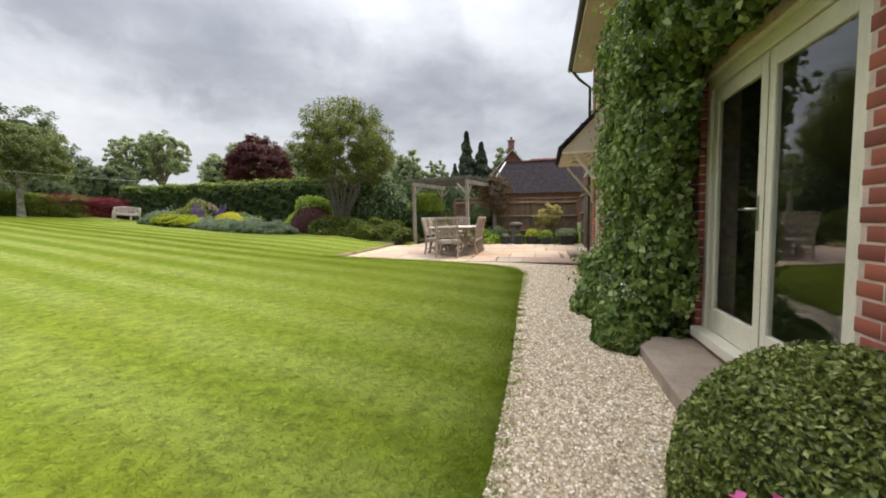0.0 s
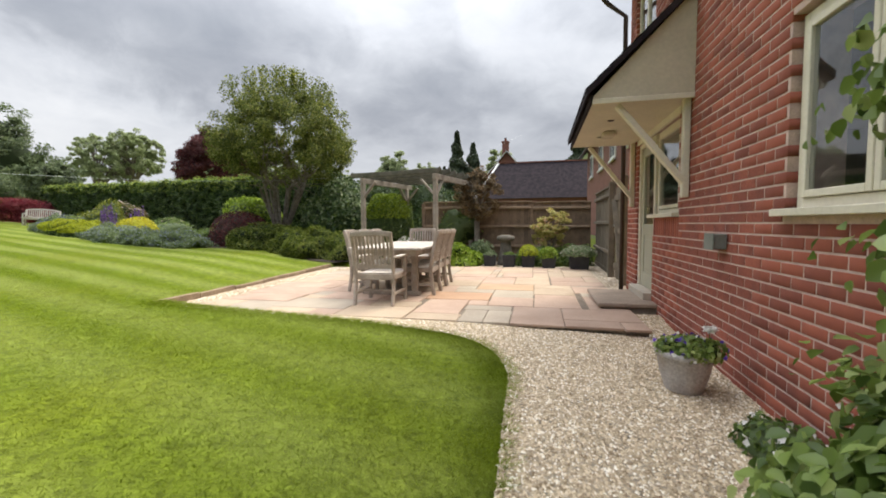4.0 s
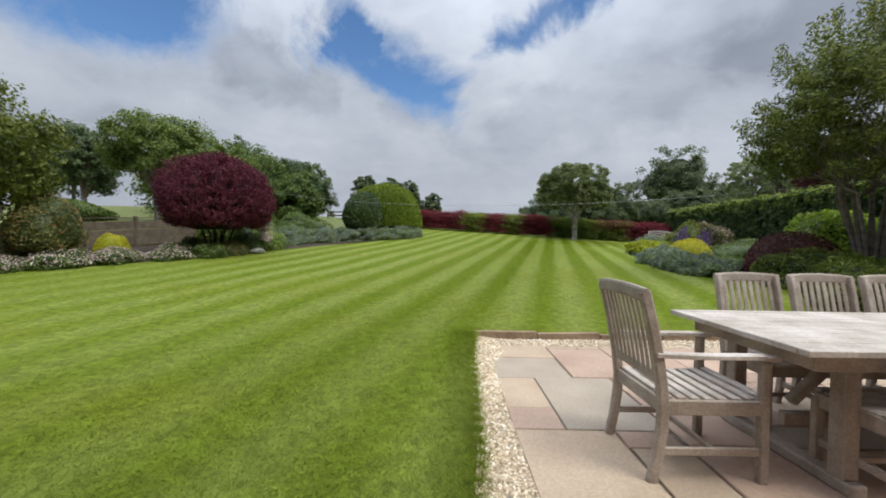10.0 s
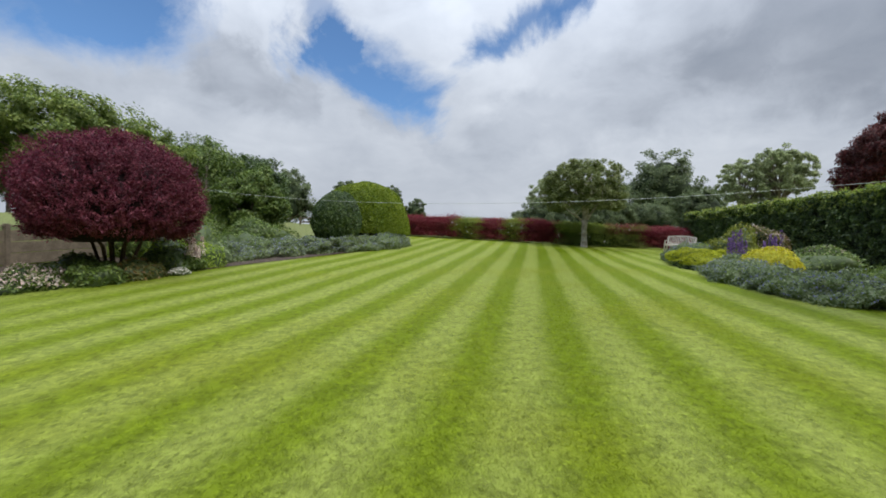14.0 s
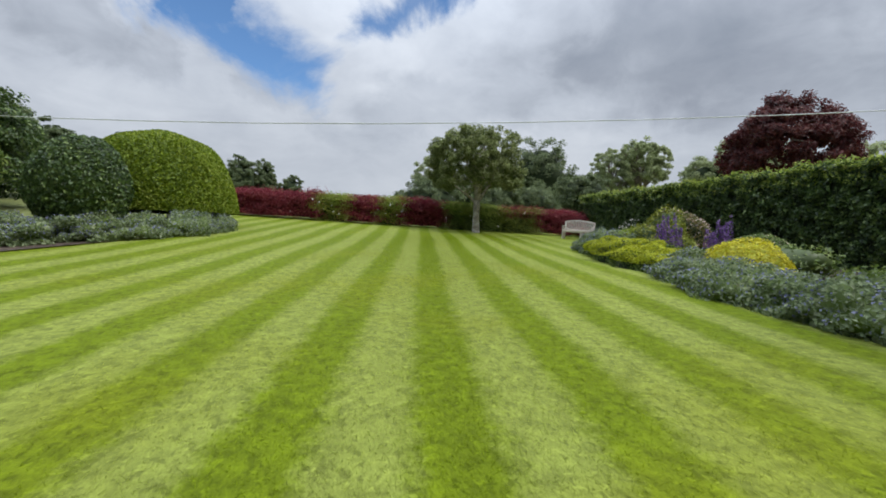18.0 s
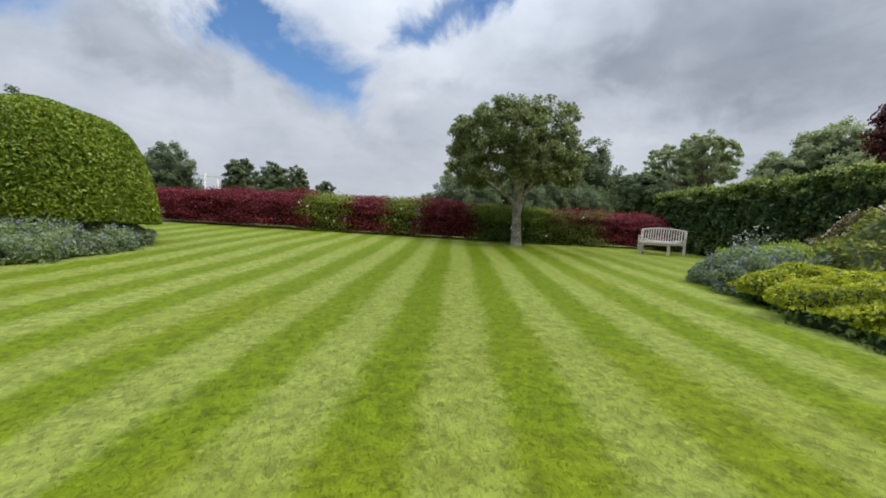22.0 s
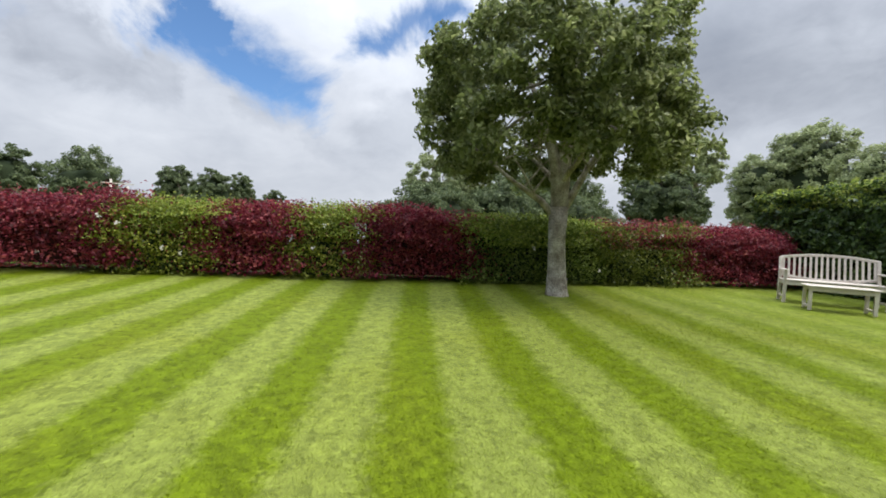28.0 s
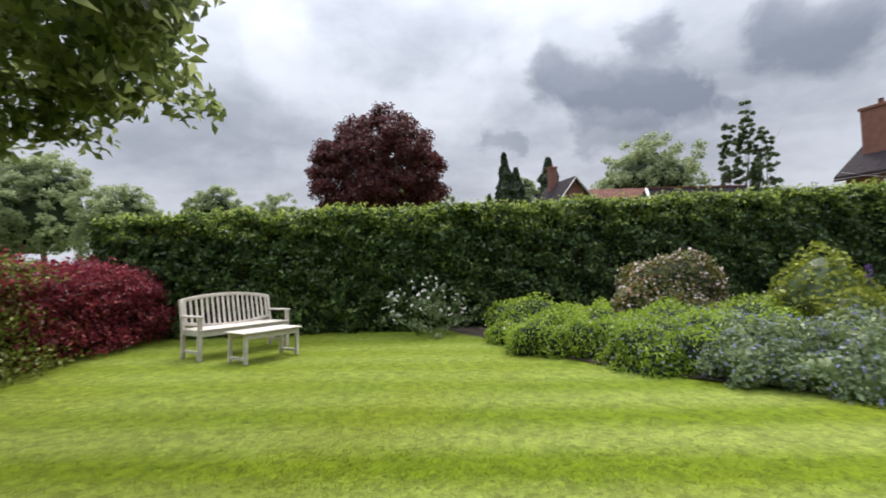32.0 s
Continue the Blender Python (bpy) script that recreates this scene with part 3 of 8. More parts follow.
def mesh_object(name, verts, faces, mat, parent=None, label="", at=None, smooth=False):
    me = bpy.data.meshes.new(name)
    V = np.asarray(verts, dtype=np.float32)
    if isinstance(faces, np.ndarray):
        n, k = faces.shape
        me.vertices.add(len(V))
        me.vertices.foreach_set("co", V.ravel())
        me.loops.add(n * k)
        me.loops.foreach_set("vertex_index", faces.astype(np.int32).ravel())
        me.polygons.add(n)
        me.polygons.foreach_set("loop_start", np.arange(0, n * k, k, dtype=np.int32))
        me.update(calc_edges=True)
    else:
        me.from_pydata([tuple(v) for v in V], [], faces)
    if smooth:
        me.polygons.foreach_set("use_smooth", np.ones(len(me.polygons), dtype=bool))
    me.materials.append(mat)
    ob = new(name, me)
    if parent:
        ob.parent = parent
    if at is not None:
        ob.location = at
    if name in ("foliage", "bloom", "violet_bloom", "new_growth", "flower_spire", "crown", "leafy_base", "stalk", "hedge_rose"):
        ob["kind"] = "stuff"
    return tagged(ob, label)


def part(name, bm, mat, parent=None, label="", smooth=False):
    me = bpy.data.meshes.new(name)
    bmesh.ops.recalc_face_normals(bm, faces=bm.faces)
    bm.to_mesh(me)
    bm.free()
    me.materials.append(mat)
    if smooth:
        me.polygons.foreach_set("use_smooth", np.ones(len(me.polygons), dtype=bool))
    ob = new(name, me)
    if parent:
        ob.parent = parent
    return tagged(ob, label)


def box(bm, x0, x1, y0, y1, z0, z1, bevel=0.0, m=None):
    c = bmesh.ops.create_cube(bm, size=1)["verts"]
    for v in c:
        v.co = Vector(((x0 + x1) / 2 + v.co.x * (x1 - x0), (y0 + y1) / 2 + v.co.y * (y1 - y0), (z0 + z1) / 2 + v.co.z * (z1 - z0)))
    vs = c
    if bevel:
        es = list({e for v in c for e in v.link_edges})
        r = bmesh.ops.bevel(bm, geom=es, offset=bevel, segments=1, affect="EDGES")
        vs = list({v for f in r["faces"] for v in f.verts} | {v for v in c if v.is_valid})
    if m is not None:
        bmesh.ops.transform(bm, matrix=m, verts=vs)
    return bm


def box_part(name, dims, mat, parent=None, label="", bevel=0.004):
    return part(name, box(bmesh.new(), *dims, bevel=bevel), mat, parent, label)


def bar(bm, p, q, w, d, bevel=0.004, up=(0, 0, 1)):
    """A squared bar from p to q: w wide sideways, d deep."""
    p, q = Vector(p), Vector(q)
    z = (q - p).normalized()
    x = z.cross(Vector(up))
    x = x.normalized() if x.length > 1e-4 else Vector((1, 0, 0))
    y = z.cross(x)
    m = Matrix((x, y, z)).transposed().to_4x4()
    m.translation = p
    return box(bm, -w / 2, w / 2, -d / 2, d / 2, 0, (q - p).length, bevel, m)


def bar_part(name, p, q, w, d, mat, parent=None, label="", bevel=0.004, up=(0, 0, 1)):
    return part(name, bar(bmesh.new(), p, q, w, d, bevel, up), mat, parent, label)


def tube(points, radii, sides=8):
    """A tapered, bent limb as vertices and faces."""
    P = [Vector(p) for p in points]
    V, F = [], []
    for i, p in enumerate(P):
        d = (P[min(i + 1, len(P) - 1)] - P[max(i - 1, 0)]).normalized()
        x = d.cross(Vector((0.31, 0.95, 0.05))).normalized()
        y = d.cross(x)
        for k in range(sides):
            a = 2 * math.pi * k / sides
            V.append(tuple(p + (x * math.cos(a) + y * math.sin(a)) * radii[i]))
    for i in range(len(P) - 1):
        for k in range(sides):
            F.append((i * sides + k, i * sides + (k + 1) % sides, (i + 1) * sides + (k + 1) % sides, (i + 1) * sides + k))
    F.append(tuple(range((len(P) - 1) * sides, len(P) * sides)))
    return V, F


def swept(name, points, w, d, side, mat, parent=None, label=""):
    """One bar of w by d bent along points; side is the direction across its width."""
    P = [Vector(p) for p in points]
    side = Vector(side).normalized()
    V, F, n = [], [], len(P)
    for i, p in enumerate(P):
        run = (P[min(i + 1, n - 1)] - P[max(i - 1, 0)]).normalized()
        out = run.cross(side).normalized()
        k = 0.18
        for a, b in ((-0.5, -0.5 + k), (-0.5 + k, -0.5), (0.5 - k, -0.5), (0.5, -0.5 + k), (0.5, 0.5 - k), (0.5 - k, 0.5), (-0.5 + k, 0.5), (-0.5, 0.5 - k)):
            V.append(tuple(p + side * a * w + out * b * d))
    for i in range(n - 1):
        for j in range(8):
            F.append((i * 8 + j, i * 8 + (j + 1) % 8, i * 8 + 8 + (j + 1) % 8, i * 8 + 8 + j))
    F += [tuple(range(7, -1, -1)), tuple(range((n - 1) * 8, n * 8))]
    return mesh_object(name, V, F, mat, parent, label)


def joined(pieces):
    V, F = [], []
    for v, f in pieces:
        n = len(V)
        V += list(v)
        F += [tuple(i + n for i in g) for g in f]
    return V, F


def lathe(profile, sides=24):
    V, F = [], []
    for r, z in profile:
        for k in range(sides):
            a = 2 * math.pi * k / sides
            V.append((r * math.cos(a), r * math.sin(a), z))
    for i in range(len(profile) - 1):
        for k in range(sides):
            F.append((i * sides + k, i * sides + (k + 1) % sides, (i + 1) * sides + (k + 1) % sides, (i + 1) * sides + k))
    F.append(tuple(range(sides - 1, -1, -1)))
    F.append(tuple(range((len(profile) - 1) * sides, len(profile) * sides)))
    return V, F


def unit(n):
    v = rng.normal(size=(n, 3))
    return v / np.linalg.norm(v, axis=1, keepdims=True)


def leaves(P, facing, size, spread=0.7, slim=0.55, vary=0.35, fold=0.18):
    """Leaf blades at P (n, 3), turned roughly to face along 'facing', each two folded triangles."""
    n = len(P)
    nrm = facing + unit(n) * spread
    nrm /= np.linalg.norm(nrm, axis=1, keepdims=True) + 1e-9
    a = np.cross(nrm, unit(n))
    a /= np.linalg.norm(a, axis=1, keepdims=True) + 1e-9
    b = np.cross(nrm, a)
    s = size * (1 + vary * rng.uniform(-1, 1, (n, 1)))
    V = np.empty((n, 4, 3), dtype=np.float32)
    V[:, 0], V[:, 2] = P - a * s * 0.5, P + a * s * 0.5
    V[:, 1] = P + b * s * slim * 0.5 + nrm * s * fold - a * s * 0.06
    V[:, 3] = P - b * s * slim * 0.5 + nrm * s * fold - a * s * 0.06
    i = np.arange(n)[:, None] * 4
    F = np.concatenate([i + [0, 1, 2], i + [0, 2, 3]], axis=1).reshape(-1, 3)
    return V.reshape(-1, 3), F


def broad_leaves(P, facing, size, spread=0.7, vary=0.35):
    """Rounded leaf blades folded along the midrib, with a drooping tip."""
    n = len(P)
    nrm = facing + unit(n) * spread
    nrm /= np.linalg.norm(nrm, axis=1, keepdims=True) + 1e-9
    down = np.array([[0.0, 0.0, -1.0]]) + unit(n) * 0.9
    a = down - nrm * (down * nrm).sum(axis=1, keepdims=True)
    a /= np.linalg.norm(a, axis=1, keepdims=True) + 1e-9
    b = np.cross(nrm, a)
    s = size * (1 + vary * rng.uniform(-1, 1, (n, 1)))
    shape = ((-0.45, 0, 0), (-0.28, 0.34, 0.10), (0.08, 0.40, 0.12), (0.36, 0.20, 0.02), (0.55, 0, -0.10), (0.36, -0.20, 0.02), (0.08, -0.40, 0.12), (-0.28, -0.34, 0.10))
    V = np.stack([P + a * s * u + b * s * v + nrm * s * w for u, v, w in shape], axis=1)
    i = np.arange(n)[:, None] * 8
    F = np.concatenate([i + [0, 1, 2], i + [0, 2, 4], i + [2, 3, 4], i + [0, 4, 6], i + [4, 5, 6], i + [0, 6, 7]], axis=1).reshape(-1, 3)
    return V.reshape(-1, 3), F


def bumpy(d, seed, amount, freq=1.6):
    """Uneven radius for directions d."""
    k = np.random.default_rng(seed).normal(size=(7, 3)) * freq
    ph = np.random.default_rng(seed + 1).uniform(0, 6.28, 7)
    return 1 + amount * np.sin(d @ k.T + ph).mean(axis=1) * 2.0


def shoulders(d, square):
    """How far a fuller, squarer dome stands out beyond a ball in the directions d."""
    if square == 2.0:
        return np.ones(len(d))
    return (np.hypot(d[:, 0], d[:, 1]) ** square + np.abs(d[:, 2]) ** square) ** (-1 / square)


def crown_points(centre, radii, n, seed, clumps=60, clump_size=0.35, lump=0.16, shell=0.5, low=-1.0, freq=2.2, square=2.0):
    """Leaf places in clumps through a crown, denser near its skin, with gaps. low cuts its underside."""
    c, r = np.array(centre), np.array(radii)
    d = unit(clumps * 3)
    d = d[d[:, 2] > low][:clumps]
    depth = shell + (1 - shell) * rng.uniform(0, 1, (len(d), 1)) ** 0.6
    R = (bumpy(d, seed, lump, freq) * shoulders(d, square))[:, None]
    C = c + d * r * R * depth
    which = rng.integers(0, len(d), n)
    off = unit(n) * rng.uniform(0, 1, (n, 1)) ** 0.5 * clump_size * np.cbrt(np.prod(r))
    off[:, 2] *= 0.75
    P = C[which] + off
    f = (P - c) / r
    f /= np.linalg.norm(f, axis=1, keepdims=True) + 1e-9
    f[:, 2] += 0.35
    return P, f, C


def skin_points(centre, radii, n, seed, lump=0.08, thick=0.10, low=-0.2, freq=2.2, square=2.0):
    """Leaf places on the skin of a clipped or mounded plant."""
    d = unit(int(n * 2.5))
    d = d[d[:, 2] > low][:n]
    R = (bumpy(d, seed, lump, freq) * shoulders(d, square))[:, None] * (1 - thick * rng.uniform(0, 1, (len(d), 1)) ** 1.5)
    P = np.array(centre) + d * np.array(radii) * R
    f = d / np.array(radii)
    f /= np.linalg.norm(f, axis=1, keepdims=True)
    return P, f


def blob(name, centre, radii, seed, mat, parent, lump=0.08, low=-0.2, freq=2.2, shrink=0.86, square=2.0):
    """A dense plant's filler heart behind its leaves, mostly dark to stand for shade."""
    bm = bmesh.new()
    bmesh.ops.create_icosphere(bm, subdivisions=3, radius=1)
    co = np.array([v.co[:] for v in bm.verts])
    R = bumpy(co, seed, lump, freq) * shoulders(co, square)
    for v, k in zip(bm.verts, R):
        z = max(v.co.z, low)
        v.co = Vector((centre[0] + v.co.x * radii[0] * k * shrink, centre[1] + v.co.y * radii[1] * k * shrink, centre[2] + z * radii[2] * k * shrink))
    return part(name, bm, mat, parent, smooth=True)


# ---- ground: one sheet from the house to the horizon ----
def smooth_line(pts, n=10):
    """Catmull-Rom through a few plan points."""
    P = [np.array(pts[0])] + [np.array(p) for p in pts] + [np.array(pts[-1])]
    out = []
    for i in range(1, len(P) - 2):
        for t in np.linspace(0, 1, n, endpoint=False):
            a, b, c, d = P[i - 1], P[i], P[i + 1], P[i + 2]
            out.append(0.5 * (2 * b + (c - a) * t + (2 * a - 5 * b + 4 * c - d) * t ** 2 + (3 * b - a - 3 * c + d) * t ** 3))
    out.append(P[-1])
    return np.array(out)


def inside_poly(P, poly):
    x, y = P[:, 0], P[:, 1]
    c = np.zeros(len(P), bool)
    j = len(poly) - 1
    for i in range(len(poly)):
        xi, yi, xj, yj = *poly[i], *poly[j]
        c ^= ((yi > y) != (yj > y)) & (x < (xj - xi) * (y - yi) / (yj - yi + 1e-12) + xi)
        j = i
    return c


def near_height(x, y):
    """Ground beside the house, levelled to the terrace."""
    z = height_of(x, y)
    k = np.clip((np.asarray(y) - 8.6) / 0.8, 0, 1)
    return z * (1 - k) + np.minimum(z, PATIO_Z - 0.035 + 0.03 * np.clip((-np.asarray(x) - 4.0) / 0.6, 0, 1)) * k


LAWN_EDGE = smooth_line([(-0.30, -4.0), (-0.26, 0.0), (-0.24, 1.7), (-0.24, 3.3), (-0.30, 5.5), (-0.33, 7.0), (-0.40, 8.05), (-0.82, 8.68), (-1.74, 8.93), (-2.83, 9.0), (-4.1, 9.04), (-5.02, 9.13)], 8)
CUT = np.concatenate([LAWN_EDGE, [(-5.10, 9.13), (-5.36, 14.4), (-4.4, 15.0), (1.9, 15.2), (1.9, -4.0)]])


def bank_of(x, y):
    """The pasture stands higher behind the low boarded fence."""
    behind = -10.3 - 0.5 * np.asarray(x) - np.asarray(y)
    return 0.85 * np.clip(behind / 0.8, 0, 1) * np.clip((np.asarray(x) + 24) / 6, 0, 1) * np.clip((3 - np.asarray(x)) / 4, 0, 1)


def build_ground():
    def axis(lo, hi, step, far):
        mid = np.arange(lo, hi + 1e-6, step)
        out = np.array(far)
        return np.concatenate([lo - out[::-1], mid, hi + out])
    far = [1.5, 4, 8, 15, 28, 50, 90, 160, 300, 600, 1200, 2200]
    xs, ys = axis(-40, 4, 0.25, far), axis(-14, 32, 0.25, far)
    xs = np.unique(np.round(np.concatenate([xs, np.arange(-6.2, 1.6, 0.08)]), 3))
    ys = np.unique(np.round(np.concatenate([ys, np.arange(-3.0, 15.8, 0.08)]), 3))
    X, Y = np.meshgrid(xs, ys, indexing="ij")
    Z = height_of(X, Y) + bank_of(X, Y)
    # cut away under the path and the terrace
    inside = inside_poly(np.column_stack([X.ravel(), Y.ravel()]), CUT).reshape(X.shape)
    Z = np.where(inside, np.minimum(near_height(X, Y) - 0.03, Z - 0.03), Z)
    inside = (X > -5.08 - 0.045 * (Y - 9)) & (X < 1.7) & (Y > 9.4) & (Y < np.where(X > -4.7, 17.3, 15.0))
    Z = np.where(inside, np.minimum(Z, PATIO_Z - 0.09), Z)
    beyond = np.hypot(np.clip(X + 18, None, 0) + np.clip(X - 0, 0, None), np.clip(Y - 30, 0, None) + np.clip(Y, None, 0))
    Z = Z + 0.012 * np.sin(X * 0.9) * np.sin(Y * 0.7 + 1) - np.clip(beyond - 40, 0, 60) * 0.01
    n, m = X.shape
    V = np.stack([X, Y, Z], axis=-1).reshape(-1, 3)
    I = (np.arange(n - 1)[:, None] * m + np.arange(m - 1)[None, :]).reshape(-1, 1)
    F = np.concatenate([I, I + m, I + m + 1, I + 1], axis=1)
    ob = mesh_object("ground", V, F, LAWN, smooth=True)
    return tagged(ob, "striped mown green lawn rising gently from the house", "lawn", kind="structure")


ground = build_ground()


def sheet(name, poly, lift, mat, label, category, rise=height_of):
    """A surface laid over the ground inside a plan outline."""
    bm = bmesh.new()
    vs = [bm.verts.new((p[0], p[1], 0)) for p in poly]
    f = bm.faces.new(vs)
    bmesh.ops.triangulate(bm, faces=[f])
    for _ in range(3):
        long = [e for e in bm.edges if e.calc_length() > 0.7]
        if long:
            bmesh.ops.subdivide_edges(bm, edges=long, cuts=1)
            bmesh.ops.triangulate(bm, faces=bm.faces[:])
    for v in bm.verts:
        v.co.z = float(rise(v.co.x, v.co.y)) + lift
    bm.normal_update()
    bm.faces.ensure_lookup_table()
    if bm.faces[0].normal.z < 0:
        bmesh.ops.reverse_faces(bm, faces=bm.faces[:])
    ob = part(name, bm, mat)
    return tagged(ob, label, category, kind="structure")


PATH_POLY = np.concatenate([LAWN_EDGE, [(-5.04, 9.13), (-5.06, 9.42), (0.9, 9.42), (1.34, 9.42), (1.34, -4.0)]])
gravel_path = sheet("gravel_path", PATH_POLY, 0.012, GRAVEL_BED, "pale buff gravel path beside the house wall", "path", near_height)
def strip_height(x, y):
    """Gravel round the terrace: level with it, falling to the path beside the step."""
    x, y = np.asarray(x), np.asarray(y)
    low = np.where((x > 0.5) & (y < 10.2), near_height(x, np.minimum(y, 9.42)), PATIO_Z - 0.03)
    k = np.clip((y - 9.42) / 0.7, 0, 1)
    return np.where(x < -4.6, PATIO_Z - 0.004, low * (1 - k) + (PATIO_Z - 0.03) * k)


side_gravel = [sheet("gravel_strip", p, 0.0, GRAVEL_BED, "narrow strip of pale gravel edging the terrace", "gravel", strip_height)
               for p in ([(0.86, 9.42), (1.34, 9.42), (1.34, 10.1), (0.95, 10.1)], [(1.0, 12.4), (1.5, 12.4), (1.5, 17.1), (-4.8, 17.1), (-4.8, 15.2), (1.0, 15.2)], [(-5.07, 9.42), (-4.70, 9.42), (-4.70, 14.6), (-5.30, 14.6)])]


side_gravel.append(sheet("gravel_strip", np.array([(1.0, 12.05), (1.72, 12.05), (1.72, 15.3), (1.0, 15.3)]), 0.0, GRAVEL_BED, "pale gravel strip below the side fence", "gravel", lambda x, y: PATIO_Z - 0.035 + 0 * x))


def build_gravel():
    def scatter(poly, count, rise, lift, size):
        lo, hi = np.min(poly, axis=0), np.max(poly, axis=0)
        P = rng.uniform(lo, hi, (count, 2))
        P = P[inside_poly(P, poly)]
        z = np.array(rise(P[:, 0], P[:, 1])) + lift
        n = len(P)
        s = size * rng.uniform(0.55, 1.3, (n, 1))
        base = np.array([(1, 0, 0), (-1, 0, 0), (0, 1, 0), (0, -1, 0), (0, 0, 0.8), (0.2, 0.1, -0.6)])
        V = base[None] * (s[:, :, None] * rng.uniform(0.6, 1.2, (n, 1, 3))) + rng.normal(0, 0.12, (n, 6, 3)) * s[:, :, None]
        a = rng.uniform(0, 6.28, n)
        c, sn = np.cos(a)[:, None], np.sin(a)[:, None]
        V = np.stack([V[..., 0] * c - V[..., 1] * sn, V[..., 0] * sn + V[..., 1] * c, V[..., 2]], axis=-1)
        V += np.column_stack([P, z])[:, None, :]
        f = np.array([(0, 2, 4), (2, 1, 4), (1, 3, 4), (3, 0, 4)])
        return V, f
    Vs = []
    for poly, count, rise, lift, size in (
            (np.maximum(PATH_POLY, [-99.0, 0.2]), 420000, near_height, 0.014, 0.0112),
            (np.array([(0.86, 9.42), (1.30, 9.42), (1.30, 10.1), (0.95, 10.1)]), 2600, strip_height, 0.006, 0.012),
            (np.array([(1.0, 12.4), (1.28, 12.4), (1.28, 17.0), (-4.8, 17.0), (-4.8, 15.2), (1.0, 15.2)]), 9000, lambda x, y: PATIO_Z - 0.02 + 0 * x, 0, 0.014),
            (np.array([(-5.05, 9.42), (-4.74, 9.42), (-4.74, 14.5), (-5.28, 14.5)]), 4200, lambda x, y: PATIO_Z + 0.004 + 0 * x, 0, 0.013)):
        V, f = scatter(poly, count, rise, lift, size)
        Vs.append(V)
    V = np.concatenate(Vs)
    F = (np.arange(len(V))[:, None, None] * 6 + f[None]).reshape(-1, 3)
    ob = mesh_object("gravel_stones", V.reshape(-1, 3), F, GRAVEL)
    tagged(ob, "loose pale buff and white gravel stones on the path", "gravel", kind="stuff")


build_gravel()

# planting beds: plan outlines shared by the soil and the turf's edge
def inset(line, d):
    """Shift a plan line sideways, to its right as it runs for d above zero."""
    t = np.gradient(line, axis=0)
    t /= np.linalg.norm(t, axis=1, keepdims=True)
    return line + np.column_stack([t[:, 1], -t[:, 0]]) * d


BED_RIGHT = np.concatenate([inset(smooth_line([(-5.34, 14.3), (-6.1, 14.35), (-7.6, 15.2), (-9.2, 15.75), (-10.3, 15.2), (-11.4, 14.8), (-12.9, 15.0), (-15.4, 15.85), (-18.2, 16.9), (-20.4, 17.6), (-21.4, 18.2), (-22.3, 19.1), (-23.1, 20.4), (-23.6, 22.2), (-24.0, 23.3)], 6), 0.32), [(-24.0, 24.6), (-5.0, 22.0), (-4.6, 15.6)]])
BED_LEFT = np.concatenate([inset(smooth_line([(-7.5, -4.2), (-8.7, -1.6), (-9.8, -0.45), (-10.9, 0.5), (-11.8, 1.35), (-13.0, 2.2), (-14.6, 2.6), (-16.2, 2.4), (-17.8, 2.5), (-19.6, 3.3), (-21.4, 4.4), (-22.2, 5.7), (-22.9, 6.9), (-24.0, 7.5), (-25.4, 7.2), (-26.3, 6.3), (-26.6, 5.0)], 6), -0.28), [(-26.0, 1.0), (-17.0, -2.5), (-8.0, -6.5)]])
BED_WALL = np.array([(0.62, 4.1), (1.32, 4.1), (1.32, 6.3), (0.95, 6.2), (0.72, 5.4)])
BED_BOX = np.array([(0.62, 0.6), (1.32, 0.6), (1.32, 2.15), (0.85, 2.15), (0.6, 1.7)])
for outline, lift in ((BED_RIGHT, 0.014), (BED_LEFT, 0.014), (BED_WALL, 0.03), (BED_BOX, 0.03)):
    sheet("bed_soil", outline, lift, SOIL, "dark bare soil of a planting bed", "soil")


